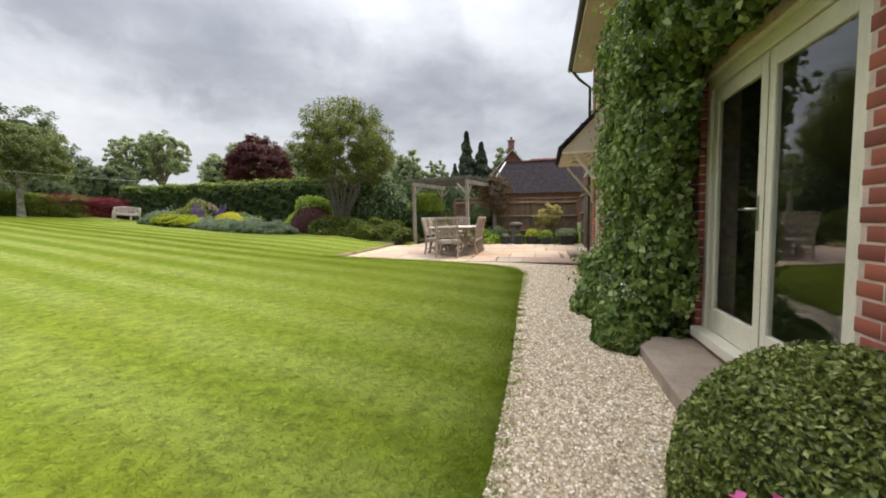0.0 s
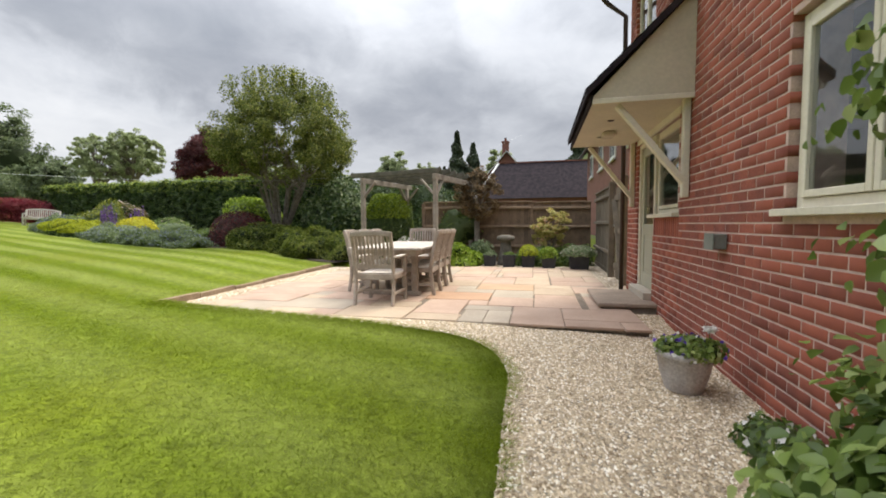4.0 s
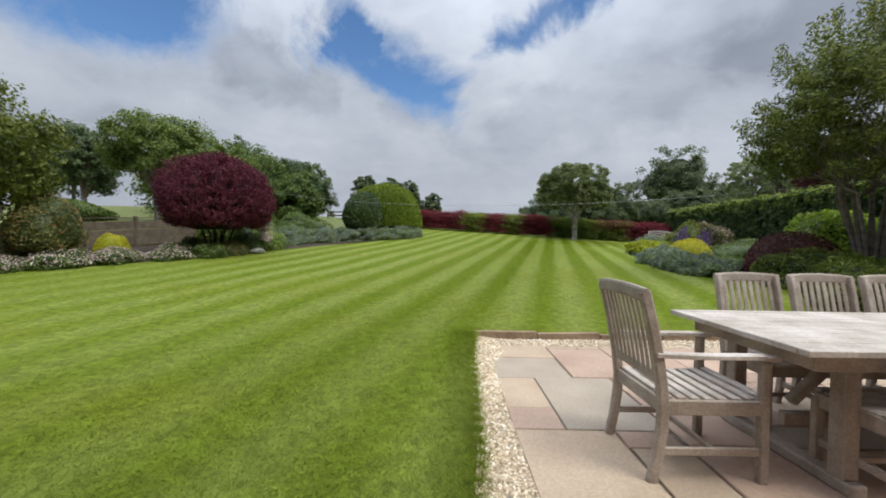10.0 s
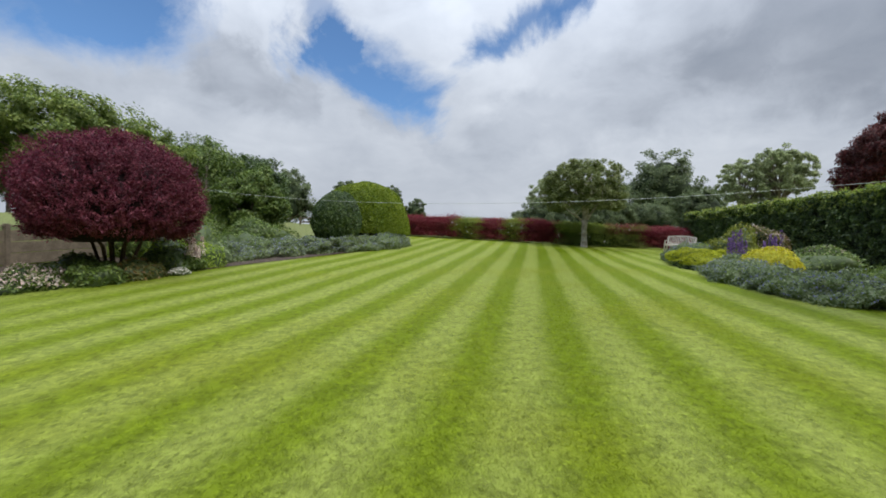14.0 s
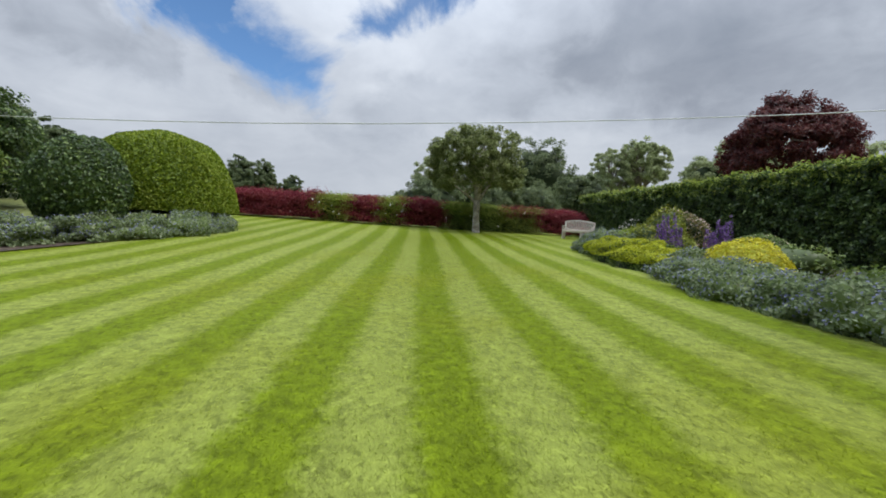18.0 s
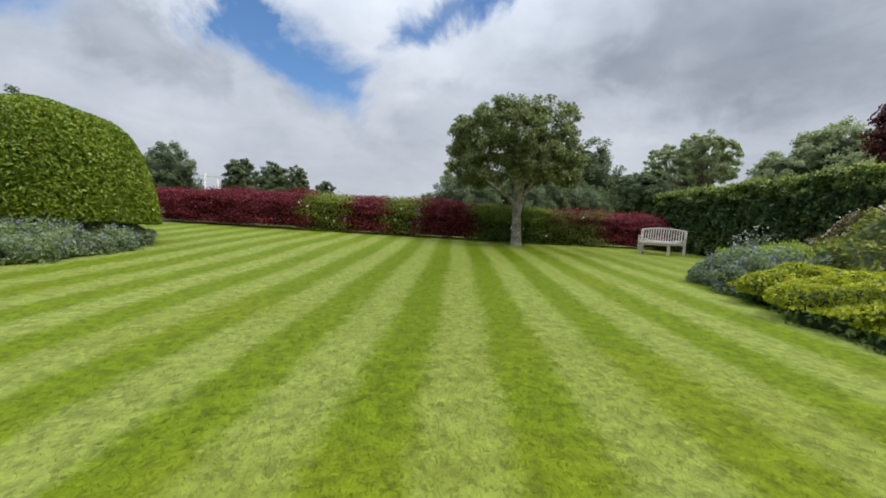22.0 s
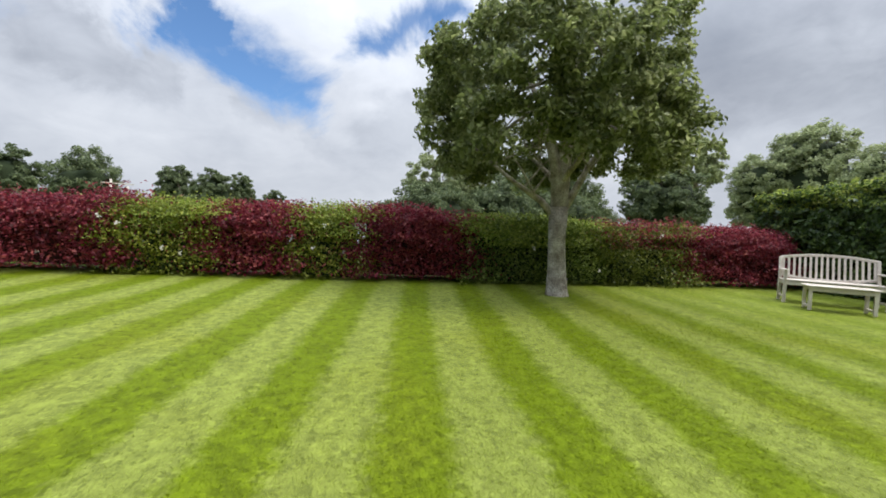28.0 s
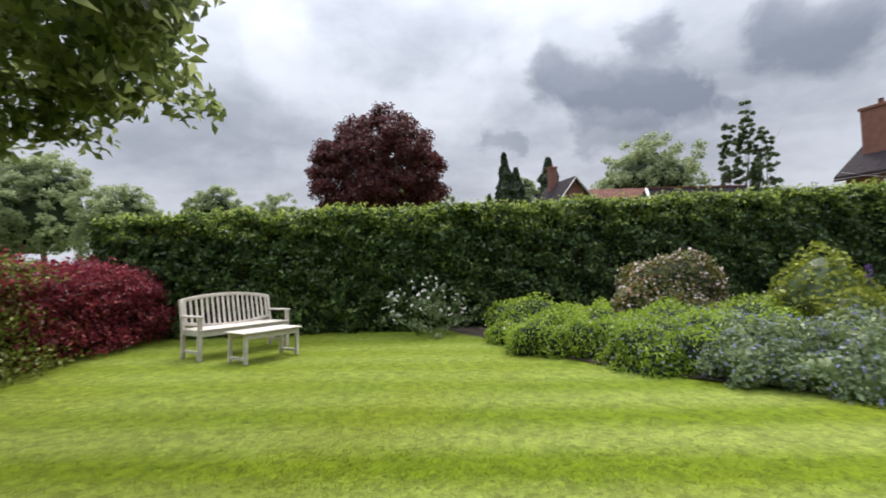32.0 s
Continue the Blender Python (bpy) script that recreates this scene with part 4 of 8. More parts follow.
def build_blades():
    """Turf along the walk as blades; longer along the cut edge of the gravel."""
    track = np.array([(0, -1.5), (-0.6, 3), (-0.8, 6), (-1.5, 8.2), (-3.5, 7.6), (-6, 8.8), (-10.5, 10.4), (-17, 12.3), (-22, 13.4), (-26, 15.4), (-26.0, 19.0)])
    seg = np.concatenate([np.linspace(track[i], track[i + 1], 40) for i in range(len(track) - 1)])
    n = 560000
    P = seg[rng.integers(0, len(seg), n)] + unit(n)[:, :2] * 3.4 * rng.uniform(0, 1, (n, 1)) ** 0.6
    e = LAWN_EDGE[rng.integers(0, len(LAWN_EDGE) - 1, 42000)]
    e = e + rng.normal(0, 0.12, e.shape) * [1, 1] - np.array([0.03, 0.02])
    keep_e = np.concatenate([np.zeros(n, bool), np.ones(len(e), bool)])
    P = np.concatenate([P, e])
    gap = np.concatenate([LAWN_EDGE, [(-5.10, 9.13), (-5.36, 14.4), (-4, 18), (3, 18), (3, -4)]])
    ok = ~inside_poly(P, gap) & ~inside_poly(P, BED_RIGHT) & ~inside_poly(P, BED_LEFT) & (P[:, 0] > -29.5)
    over = LAWN_EDGE[rng.integers(0, len(LAWN_EDGE) - 1, 26000)]
    tuftiness = 0.5 + 0.5 * np.sin(over[:, 1] * 9.0 + 2 * np.sin(over[:, 1] * 3.7))
    over = over + np.abs(rng.normal(0, 1, (len(over), 1))) * (0.012 + 0.03 * tuftiness[:, None]) * [[0.8, 0.45]] + rng.normal(0, 0.02, over.shape)
    P, keep_e = np.concatenate([P[ok], over]), np.concatenate([keep_e[ok], np.ones(len(over), bool)])
    n = len(P)
    z = height_of(P[:, 0], P[:, 1]) + 0.012 * np.sin(P[:, 0] * 0.9) * np.sin(P[:, 1] * 0.7 + 1)
    h = np.where(keep_e, rng.uniform(0.02, 0.045, n), rng.uniform(0.010, 0.022, n))
    w = rng.uniform(0.0012, 0.0024, n)
    a = rng.uniform(0, 6.28, n)
    side = np.column_stack([np.cos(a), np.sin(a), 0 * a]) * w[:, None]
    base = np.column_stack([P, z])
    across = P @ np.array([math_cos(STRIPE_YAW), math_sin(STRIPE_YAW)])
    way = np.sin((across + STRIPE_SHIFT) * 2 * math.pi / STRIPE_WIDTH)
    lean = np.column_stack([rng.normal(0, 1.3, n) - 0.5 * way * math_sin(STRIPE_YAW), rng.normal(0, 1.3, n) + 0.5 * way * math_cos(STRIPE_YAW), np.ones(n)]) * h[:, None]
    V = np.stack([base - side, base + side, base + lean], axis=1).reshape(-1, 3)
    ob = mesh_object("grass_blades", V, np.arange(n * 3).reshape(-1, 3), BLADE)
    tagged(ob, "short mown green grass blades of the lawn", "grass", kind="stuff")


build_blades()


# ---- terrace ----
def build_patio():
    bed = box_part("patio", (-4.79, 0.98, 9.26, 15.25, 0.12, PATIO_Z - 0.014), JOINT, bevel=0)
    tagged(bed, "terrace of mixed buff and pink sandstone slabs", "terrace", kind="structure")
    r = random.Random(11)
    S, P, G, O, T = SANDSTONE, SAND_PINK, SAND_GREY, SAND_ORANGE, SAND_TAN
    front = [(-4.80, -4.25, 9.25, 9.95, S), (-4.25, -3.60, 9.25, 9.94, G), (-3.60, -2.93, 9.25, 9.59, S), (-2.93, -2.58, 9.25, 9.59, P), (-3.63, -2.58, 9.59, 10.27, G), (-2.58, -1.68, 9.25, 9.90, S), (-1.67, -1.03, 9.25, 9.60, S), (-1.03, -0.74, 9.24, 9.89, G), (-0.74, -0.44, 9.24, 9.89, G),
             (-0.44, 0.15, 9.22, 10.17, P), (0.15, 0.74, 9.22, 9.53, P), (0.74, 1.0, 9.20, 9.51, P), (0.15, 1.0, 9.53, 10.15, P)]
    west = [(-4.64, -3.65, 9.95, 10.57, P), (-4.80, -4.64, 9.95, 10.30, S), (-4.80, -4.64, 10.30, 10.57, S), (-4.80, -3.60, 10.57, 11.20, P), (-3.63, -3.32, 10.28, 10.57, S), (-2.58, -2.36, 9.90, 10.25, P), (-2.36, -1.70, 9.91, 10.25, S), (-3.32, -2.40, 10.28, 10.90, P), (-2.40, -1.76, 10.26, 11.20, P)]
    middle = [(-1.67, -1.08, 9.60, 10.54, P), (-1.06, -0.46, 9.89, 10.19, G), (-1.08, -0.80, 10.19, 10.54, P), (-0.80, -0.19, 10.20, 10.86, P), (-1.76, -0.82, 10.55, 11.21, O), (-0.82, -0.20, 10.86, 11.54, G), (-1.45, -0.82, 11.21, 11.54, G), (-1.76, -1.45, 11.21, 11.92, P), (-1.48, -1.15, 11.55, 11.91, G), (-1.15, -0.20, 11.55, 12.21, T),
              (-1.78, -1.16, 11.92, 12.58, S), (-1.80, -1.16, 12.58, 13.18, P), (-1.16, -0.56, 12.21, 13.20, P), (-0.56, 0.08, 12.21, 13.24, S)]
    east = [(-0.19, 0.42, 10.19, 11.18, P), (-0.20, 0.42, 11.18, 11.84, S), (-0.20, 0.42, 11.84, 12.21, S), (0.42, 1.0, 11.44, 12.12, P), (0.10, 1.0, 12.22, 12.76, P), (0.10, 0.72, 12.76, 13.38, P), (0.08, 0.39, 13.38, 14.40, S), (0.39, 1.0, 13.60, 14.80, S), (-0.24, 0.08, 13.24, 13.98, S), (-0.86, -0.24, 13.24, 13.98, P), (-0.98, -0.26, 13.98, 15.1, S), (-1.92, -0.98, 13.20, 13.62, P), (-1.92, -1.14, 13.62, 14.40, S)]
    known = front + west + middle + east
    c = 0.02
    x0, y0, nx, ny = -4.80, 9.24, 290, 300
    taken = np.zeros((nx, ny), bool)
    slabs = []
    for xa, xb, ya, yb, m in known:
        i0, i1, j0, j1 = (int(round(v)) for v in ((xa - x0) / c, (xb - x0) / c, (ya - y0) / c, (yb - y0) / c))
        taken[max(i0, 0):i1, max(j0, 0):j1] = True
        slabs.append((xa, xb, ya, yb, m))
    for j in range(ny):
        for i in range(nx):
            if taken[i, j]:
                continue
            w, h = r.choice([(31, 31), (47, 31), (31, 47), (31, 16), (16, 31), (47, 47), (47, 16)])
            a = 1
            while a < w and i + a < nx and not taken[i + a, j]:
                a += 1
            if a >= w and i + a + 10 > nx:
                a = nx - i
            k = 0
            while i + a + k < nx and k < 11 and not taken[i + a + k, j]:
                k += 1
            if k < 10:
                a += k
            b = 1
            while b < h and j + b < ny and not taken[i:i + a, j + b].any():
                b += 1
            taken[i:i + a, j:j + b] = True
            if a > 4 and b > 4:
                slabs.append((x0 + i * c, x0 + (i + a) * c, y0 + j * c, y0 + (j + b) * c, r.choice([S, S, S, P, P, G])))
    for xa, xb, ya, yb, m in slabs:
        g, w, d = 0.0055, xb - xa, yb - ya
        bm = bmesh.new()
        box(bm, -w / 2 + g, w / 2 - g, -d / 2 + g, d / 2 - g, -0.03, 0.0, 0.005)
        for v in bm.verts:
            v.co += Vector((r.uniform(-1, 1), r.uniform(-1, 1), r.uniform(-0.5, 0.5))) * 0.003
        ob = part("slab", bm, m, bed)
        ob.location = ((xa + xb) / 2, (ya + yb) / 2, PATIO_Z + r.uniform(-0.002, 0.002))
        ob.rotation_euler = (r.uniform(-1, 1) * 0.002, r.uniform(-1, 1) * 0.002, r.uniform(-1, 1) * 0.003)
    return bed


build_patio()


def build_sleepers():
    t = thing("timber_edging", "brown timber sleepers holding the lawn beside the terrace", "edging", kind="structure")
    y = 9.14
    k = 0
    while y < 14.3:
        y1 = min(y + 0.80, 14.4)
        xa, xb = -5.085 - 0.045 * (y - 9), -5.085 - 0.045 * (y1 - 9)
        top = float(height_of(-5.2, (y + y1) / 2)) + 0.004
        bm = bmesh.new()
        bar(bm, (xa, y + 0.006, top - 0.10), (xb, y1 - 0.006, top - 0.10 + 0.01 * (k % 2)), 0.07, 0.20, 0.006)
        part("sleeper", bm, SLEEPER, t)
        y, k = y1, k + 1


build_sleepers()


# ---- the house ----
def brick_mesh(name, l, h, d):
    """One brick with a chamfered face towards -x."""
    e = 0.002
    V = [(0, -l / 2 + e, -h / 2 + e), (0, l / 2 - e, -h / 2 + e), (0, l / 2 - e, h / 2 - e), (0, -l / 2 + e, h / 2 - e),
         (e, -l / 2, -h / 2), (e, l / 2, -h / 2), (e, l / 2, h / 2), (e, -l / 2, h / 2),
         (d, -l / 2, -h / 2), (d, l / 2, -h / 2), (d, l / 2, h / 2), (d, -l / 2, h / 2)]
    F = [(0, 3, 2, 1)]
    for i in range(4):
        j = (i + 1) % 4
        F += [(i, j, j + 4, i + 4), (i + 4, j + 4, j + 8, i + 8)]
    me = bpy.data.meshes.new(name)
    me.from_pydata(V, [], F)
    return me


OPENINGS = [(2.12, 4.0, 0.2, 2.36), (6.35, 7.58, 1.40, 2.55), (9.55, 10.52, 1.43, 2.50), (10.52, 11.42, 0.30, 2.50), (8.9, 10.0, 3.55, 4.75), (10.6, 11.7, 3.75, 4.75)]
WALL_Y0, WALL_Y1, EAVE_Z = -5.0, 12.1, 5.2


def build_house():
    house = thing("house", "two storey red brick house with cream joinery", "house", (0, 0, 0))
    # wall core as piers and bands round the openings
    ys = sorted({WALL_Y0, WALL_Y1, *[o[0] for o in OPENINGS], *[o[1] for o in OPENINGS]})
    zs = sorted({-0.1, EAVE_Z, *[o[2] for o in OPENINGS], *[o[3] for o in OPENINGS]})
    xf, xb = WALL_X + 0.0035, WALL_X + 0.3
    bm = bmesh.new()
    def solid(i, k):
        if not (0 <= i < len(ys) - 1 and 0 <= k < len(zs) - 1):
            return False
        y, z = (ys[i] + ys[i + 1]) / 2, (zs[k] + zs[k + 1]) / 2
        return not any(o[0] < y < o[1] and o[2] < z < o[3] for o in OPENINGS)
    def quad(*pts):
        bm.faces.new([bm.verts.new(p) for p in pts])
    for i in range(len(ys) - 1):
        for k in range(len(zs) - 1):
            if not solid(i, k):
                continue
            a, b, c, d = ys[i], ys[i + 1], zs[k], zs[k + 1]
            quad((xf, a, c), (xf, b, c), (xf, b, d), (xf, a, d))
            quad((xb, a, c), (xb, b, c), (xb, b, d), (xb, a, d))
            if not solid(i - 1, k):
                quad((xf, a, c), (xb, a, c), (xb, a, d), (xf, a, d))
            if not solid(i + 1, k):
                quad((xf, b, c), (xb, b, c), (xb, b, d), (xf, b, d))
            if not solid(i, k - 1):
                quad((xf, a, c), (xb, a, c), (xb, b, c), (xf, b, c))
            if not solid(i, k + 1):
                quad((xf, a, d), (xb, a, d), (xb, b, d), (xf, b, d))
    bmesh.ops.remove_doubles(bm, verts=bm.verts[:], dist=1e-5)
    wall = part("wall", bm, MORTAR, house, "red brick wall with pale mortar joints")
    box_part("end_wall", (WALL_X + 0.3, 9.0, WALL_Y1 - 0.3, WALL_Y1, -0.1, EAVE_Z), BRICK, house, bevel=0)
    box_part("back_wall", (8.7, 9.0, WALL_Y0, WALL_Y1 - 0.3, -0.1, EAVE_Z), BRICK, house, bevel=0)
    box_part("side_wall", (WALL_X + 0.3, 8.7, WALL_Y0, WALL_Y0 + 0.3, -0.1, EAVE_Z), BRICK, house, bevel=0)
    # bricks in stretcher and header courses
    L, H, D = 0.2126, 0.0645, 0.10
    course, step = 0.0775, 0.225
    full, half = brick_mesh("brick", L, H, D), brick_mesh("half_brick", 0.1025, H, D)
    for me in (full, half):
        me.materials.append(BRICK)
    massV = []
    shape = np.array([v.co[:] for v in full.vertices])
    faces = [tuple(p.vertices) for p in full.polygons]
    singles = 0
    nz = int((EAVE_Z + 0.05) / course)
    for k in range(nz):
        zc = -0.05 + (k + 0.5) * course
        y = WALL_Y0 + (step / 2 if k % 2 else 0)
        while y < WALL_Y1 - 0.02:
            yc, ln = y + step / 2, L
            lo, hi = y + 0.0062, y + step - 0.0062
            y += step
            for o in OPENINGS:
                if o[2] - 0.035 < zc < o[3] + 0.035 and hi > o[0] - 0.02 and lo < o[1] + 0.02:
                    if lo < o[0] - 0.05:
                        hi = o[0] + 0.003
                    elif hi > o[1] + 0.05:
                        lo = o[1] - 0.003
                    else:
                        hi = lo
            if 1.19 < zc < 1.42 and hi > 9.52 and lo < 10.52:
                hi = min(hi, 9.515) if lo < 9.47 else lo
            hi = min(hi, WALL_Y1)
            if hi - lo < 0.04 or (zc > 2.9 and yc < 4) or yc < 0.8:
                if not (yc < 0.8 and hi - lo >= 0.04):
                    continue
            if 7.9 < yc < 9.5 and 0.1 < zc < 1.75 and hi - lo > 0.2 and singles < 300:
                ob = new("brick", full)
                ob.parent = wall
                ob.location = (WALL_X + rng.uniform(-0.0015, 0.0015), (lo + hi) / 2, zc)
                singles += 1
            else:
                v = shape.copy()
                v[:, 1] *= (hi - lo) / L
                massV.append(v + [WALL_X + rng.uniform(-0.0015, 0.0015), (lo + hi) / 2, zc])
    # upright bricks under the kitchen window
    for k in range(13):
        v = shape.copy()
        v[:, 1] *= 0.0635 / L
        v[:, 2] *= 0.2215 / H
        massV.append(v + [WALL_X, 9.555 + k * 0.0755, 1.3075])
    n = len(massV)
    quads = np.array([f for f in faces])
    F = (np.arange(n)[:, None, None] * 12 + quads[None]).reshape(-1, 4)
    ob = mesh_object("brickwork", np.concatenate(massV), F, BRICK_MASS, wall)
    ob["kind"] = "stuff"
    # roof with deep eaves
    bm = bmesh.new()
    e0 = (0.80, EAVE_Z)
    ridge = (5.2, 8.3)
    for a, b in ((e0, ridge), (ridge, (9.6, EAVE_Z))):
        vs = [bm.verts.new((p[0], y, p[1] + dz)) for dz in (0, 0.12) for y in (WALL_Y0 - 0.3, WALL_Y1 + 0.3) for p in (a, b)]
        for f in ((0, 1, 3, 2), (4, 6, 7, 5), (0, 4, 5, 1), (2, 3, 7, 6), (0, 2, 6, 4), (1, 5, 7, 3)):
            bm.faces.new([vs[i] for i in f])
    part("roof", bm, ROOF_TILE, house, "dark tiled pitched roof")
    box_part("soffit", (0.80, WALL_X, WALL_Y0 - 0.3, WALL_Y1 + 0.28, EAVE_Z - 0.03, EAVE_Z - 0.005), SOFFIT, house, "cream boarded soffit")
    box_part("fascia", (0.775, 0.797, WALL_Y0 - 0.3, WALL_Y1 + 0.28, EAVE_Z - 0.05, EAVE_Z + 0.14), CREAM, house)
    V, F = tube([(0.72, WALL_Y0 - 0.3, EAVE_Z + 0.08), (0.72, WALL_Y1 + 0.32, EAVE_Z + 0.08)], [0.06, 0.06], 10)
    mesh_object("gutter", V, F, BROWN_PIPE, house, "dark brown gutter", smooth=True)
    V, F = tube([(0.74, 12.2, EAVE_Z + 0.04), (0.95, 12.19, EAVE_Z - 0.25), (WALL_X - 0.07, 12.16, EAVE_Z - 0.5), (WALL_X - 0.07, 12.16, 0.24)], [0.037] * 4, 10)
    mesh_object("drainpipe", V, F, BROWN_PIPE, house, "dark brown drainpipe", smooth=True)
    # room behind the glass, its dimness put into the plaster colour
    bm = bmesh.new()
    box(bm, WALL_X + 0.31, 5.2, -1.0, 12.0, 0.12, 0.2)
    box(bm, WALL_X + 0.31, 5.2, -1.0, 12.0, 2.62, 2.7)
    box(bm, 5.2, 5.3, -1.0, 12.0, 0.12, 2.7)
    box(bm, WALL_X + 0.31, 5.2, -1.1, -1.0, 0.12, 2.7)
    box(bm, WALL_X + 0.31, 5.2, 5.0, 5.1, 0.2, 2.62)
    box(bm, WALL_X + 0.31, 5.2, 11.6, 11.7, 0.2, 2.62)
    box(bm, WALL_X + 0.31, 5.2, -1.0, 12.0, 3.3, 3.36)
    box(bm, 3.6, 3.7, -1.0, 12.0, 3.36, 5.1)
    part("room_lining", bm, ROOM, house, "room lining behind the glass, its plaster coloured dark to look unlit")
    return house


house = build_house()


def pane(name, dims, parent):
    ob = box_part(name, dims, GLASS, parent, "clear window glass", bevel=0)
    ob.visible_shadow = False
    return ob


def casement(name, y0, y1, z0, z1, label, lights=1, sill=True):
    w = thing(name, label, "window", (WALL_X, (y0 + y1) / 2, z0), kind="structure")
    ox, oy, oz = w.location
    f, x = 0.055, 0.05
    def P(nm, d, mat=CREAM, parent=w, lab=""):
        return box_part(nm, (d[0] , d[1], d[2] - oy, d[3] - oy, d[4] - oz, d[5] - oz), mat, parent, lab, 0.004)
    P("frame_stile", (x, x + 0.06, y0, y0 + f, z0, z1))
    P("frame_stile", (x, x + 0.06, y1 - f, y1, z0, z1))
    P("frame_head", (x, x + 0.06, y0 + f, y1 - f, z1 - f, z1))
    P("frame_foot", (x, x + 0.06, y0 + f, y1 - f, z0, z0 + f))
    wide = (y1 - y0 - 2 * f) / lights
    for i in range(lights):
        a, b = y0 + f + i * wide, y0 + f + (i + 1) * wide
        s = 0.045
        sash = P("sash", (x - 0.018, x + 0.03, a + 0.004, a + s, z0 + f + 0.004, z1 - f - 0.004))
        P("sash", (x - 0.018, x + 0.03, b - s, b - 0.004, z0 + f + 0.004, z1 - f - 0.004))
        P("sash", (x - 0.018, x + 0.03, a + s, b - s, z1 - f - s, z1 - f - 0.004))
        P("sash", (x - 0.018, x + 0.03, a + s, b - s, z0 + f + 0.004, z0 + f + s))
        g = pane("pane", (x + 0.004, x + 0.010, a + s - oy, b - s - oy, z0 + f + s - oz, z1 - f - s - oz), sash)
    if sill:
        P("window_sill", (-0.07, x + 0.04, y0 - 0.05, y1 + 0.05, z0 - 0.045, z0 - 0.002))
    return w


casement("window_1", 9.57, 10.5, 1.46, 2.48, "cream framed kitchen window beside the back door")
casement("window_2", 6.37, 7.56, 1.43, 2.53, "cream framed ground floor window in brick", 2)
casement("window_3", 8.92, 9.98, 3.6, 4.73, "white framed upper floor window in brick", 2)
casement("window_4", 10.62, 11.68, 3.8, 4.73, "white framed upper floor window under the eaves", 2)


def french_doors():
    y0, y1, z0, z1 = 2.14, 3.98, 0.24, 2.34
    d = thing("door_1", "cream painted glazed double garden doors, closed", "door", (WALL_X, 3.06, z0), kind="structure")
    oy, oz = 3.06, z0
    x = 0.06
    def P(nm, a, parent=d, mat=CREAM, lab="", bv=0.005):
        return box_part(nm, (a[0], a[1], a[2] - oy, a[3] - oy, a[4] - oz, a[5] - oz), mat, parent, lab, bv)
    P("frame_post", (x - 0.02, x + 0.08, y0, y0 + 0.07, z0, z1))
    P("frame_post", (x - 0.02, x + 0.08, y1 - 0.07, y1, z0, z1))
    P("frame_head", (x - 0.02, x + 0.08, y0 + 0.07, y1 - 0.07, z1 - 0.09, z1))
    P("head_board", (x - 0.05, x + 0.0, y0 - 0.04, y1 + 0.04, z1 + 0.001, z1 + 0.07))
    P("threshold", (-0.05, x + 0.10, y0, y1, z0 - 0.04, z0 + 0.04))
    mid = (y0 + y1) / 2
    for a, b in ((y0 + 0.075, mid - 0.002), (mid + 0.002, y1 - 0.075)):
        leaf = P("door_leaf", (x, x + 0.045, a, a + 0.085, z0 + 0.045, z1 - 0.095))
        P("stile", (x, x + 0.045, b - 0.085, b, z0 + 0.045, z1 - 0.095))
        P("top_rail", (x, x + 0.045, a + 0.085, b - 0.085, z1 - 0.21, z1 - 0.095))
        P("bottom_rail", (x, x + 0.045, a + 0.085, b - 0.085, z0 + 0.045, z0 + 0.235))
        pane("pane", (x + 0.018, x + 0.026, a + 0.085 - oy, b - 0.085 - oy, z0 + 0.235 - oz, z1 - 0.21 - oz), leaf)
    P("meeting_bead", (x - 0.012, x - 0.001, mid - 0.02, mid + 0.02, z0 + 0.05, z1 - 0.1))
    h = P("handle_plate", (x - 0.008, x - 0.001, mid + 0.045, mid + 0.075, 1.13, 1.36), mat=STEEL, lab="steel handle plate")
    V, F = tube([(x - 0.008, mid + 0.06 - oy, 1.27 - oz), (x - 0.055, mid + 0.06 - oy, 1.27 - oz), (x - 0.06, mid + 0.18 - oy, 1.27 - oz)], [0.010, 0.010, 0.009], 8)
    mesh_object("lever_handle", V, F, STEEL, d, "steel lever handle", smooth=True)
    for z in (0.55, 1.3, 2.0):
        P("hinge", (x - 0.006, x - 0.001, y0 + 0.06, y0 + 0.09, z, z + 0.1), mat=STEEL)


french_doors()
doorstep = box_part("doorstep", (0.80, 1.31, 2.05, 4.02, 0.0, 0.155), STEP_STONE, bevel=0.012)
tagged(doorstep, "low brown stone step below the glazed garden doors", "step", kind="structure")
back_step = box_part("back_step", (0.65, 1.33, 10.27, 11.41, -0.05, 0.288), STEP_STONE, bevel=0.006)
tagged(back_step, "brown stone step at the back door", "step", kind="structure")
tread = box_part("step_tread", (0.61, 1.33, 10.23, 11.44, 0.290, 0.345), STEP_STONE, back_step, bevel=0.012)



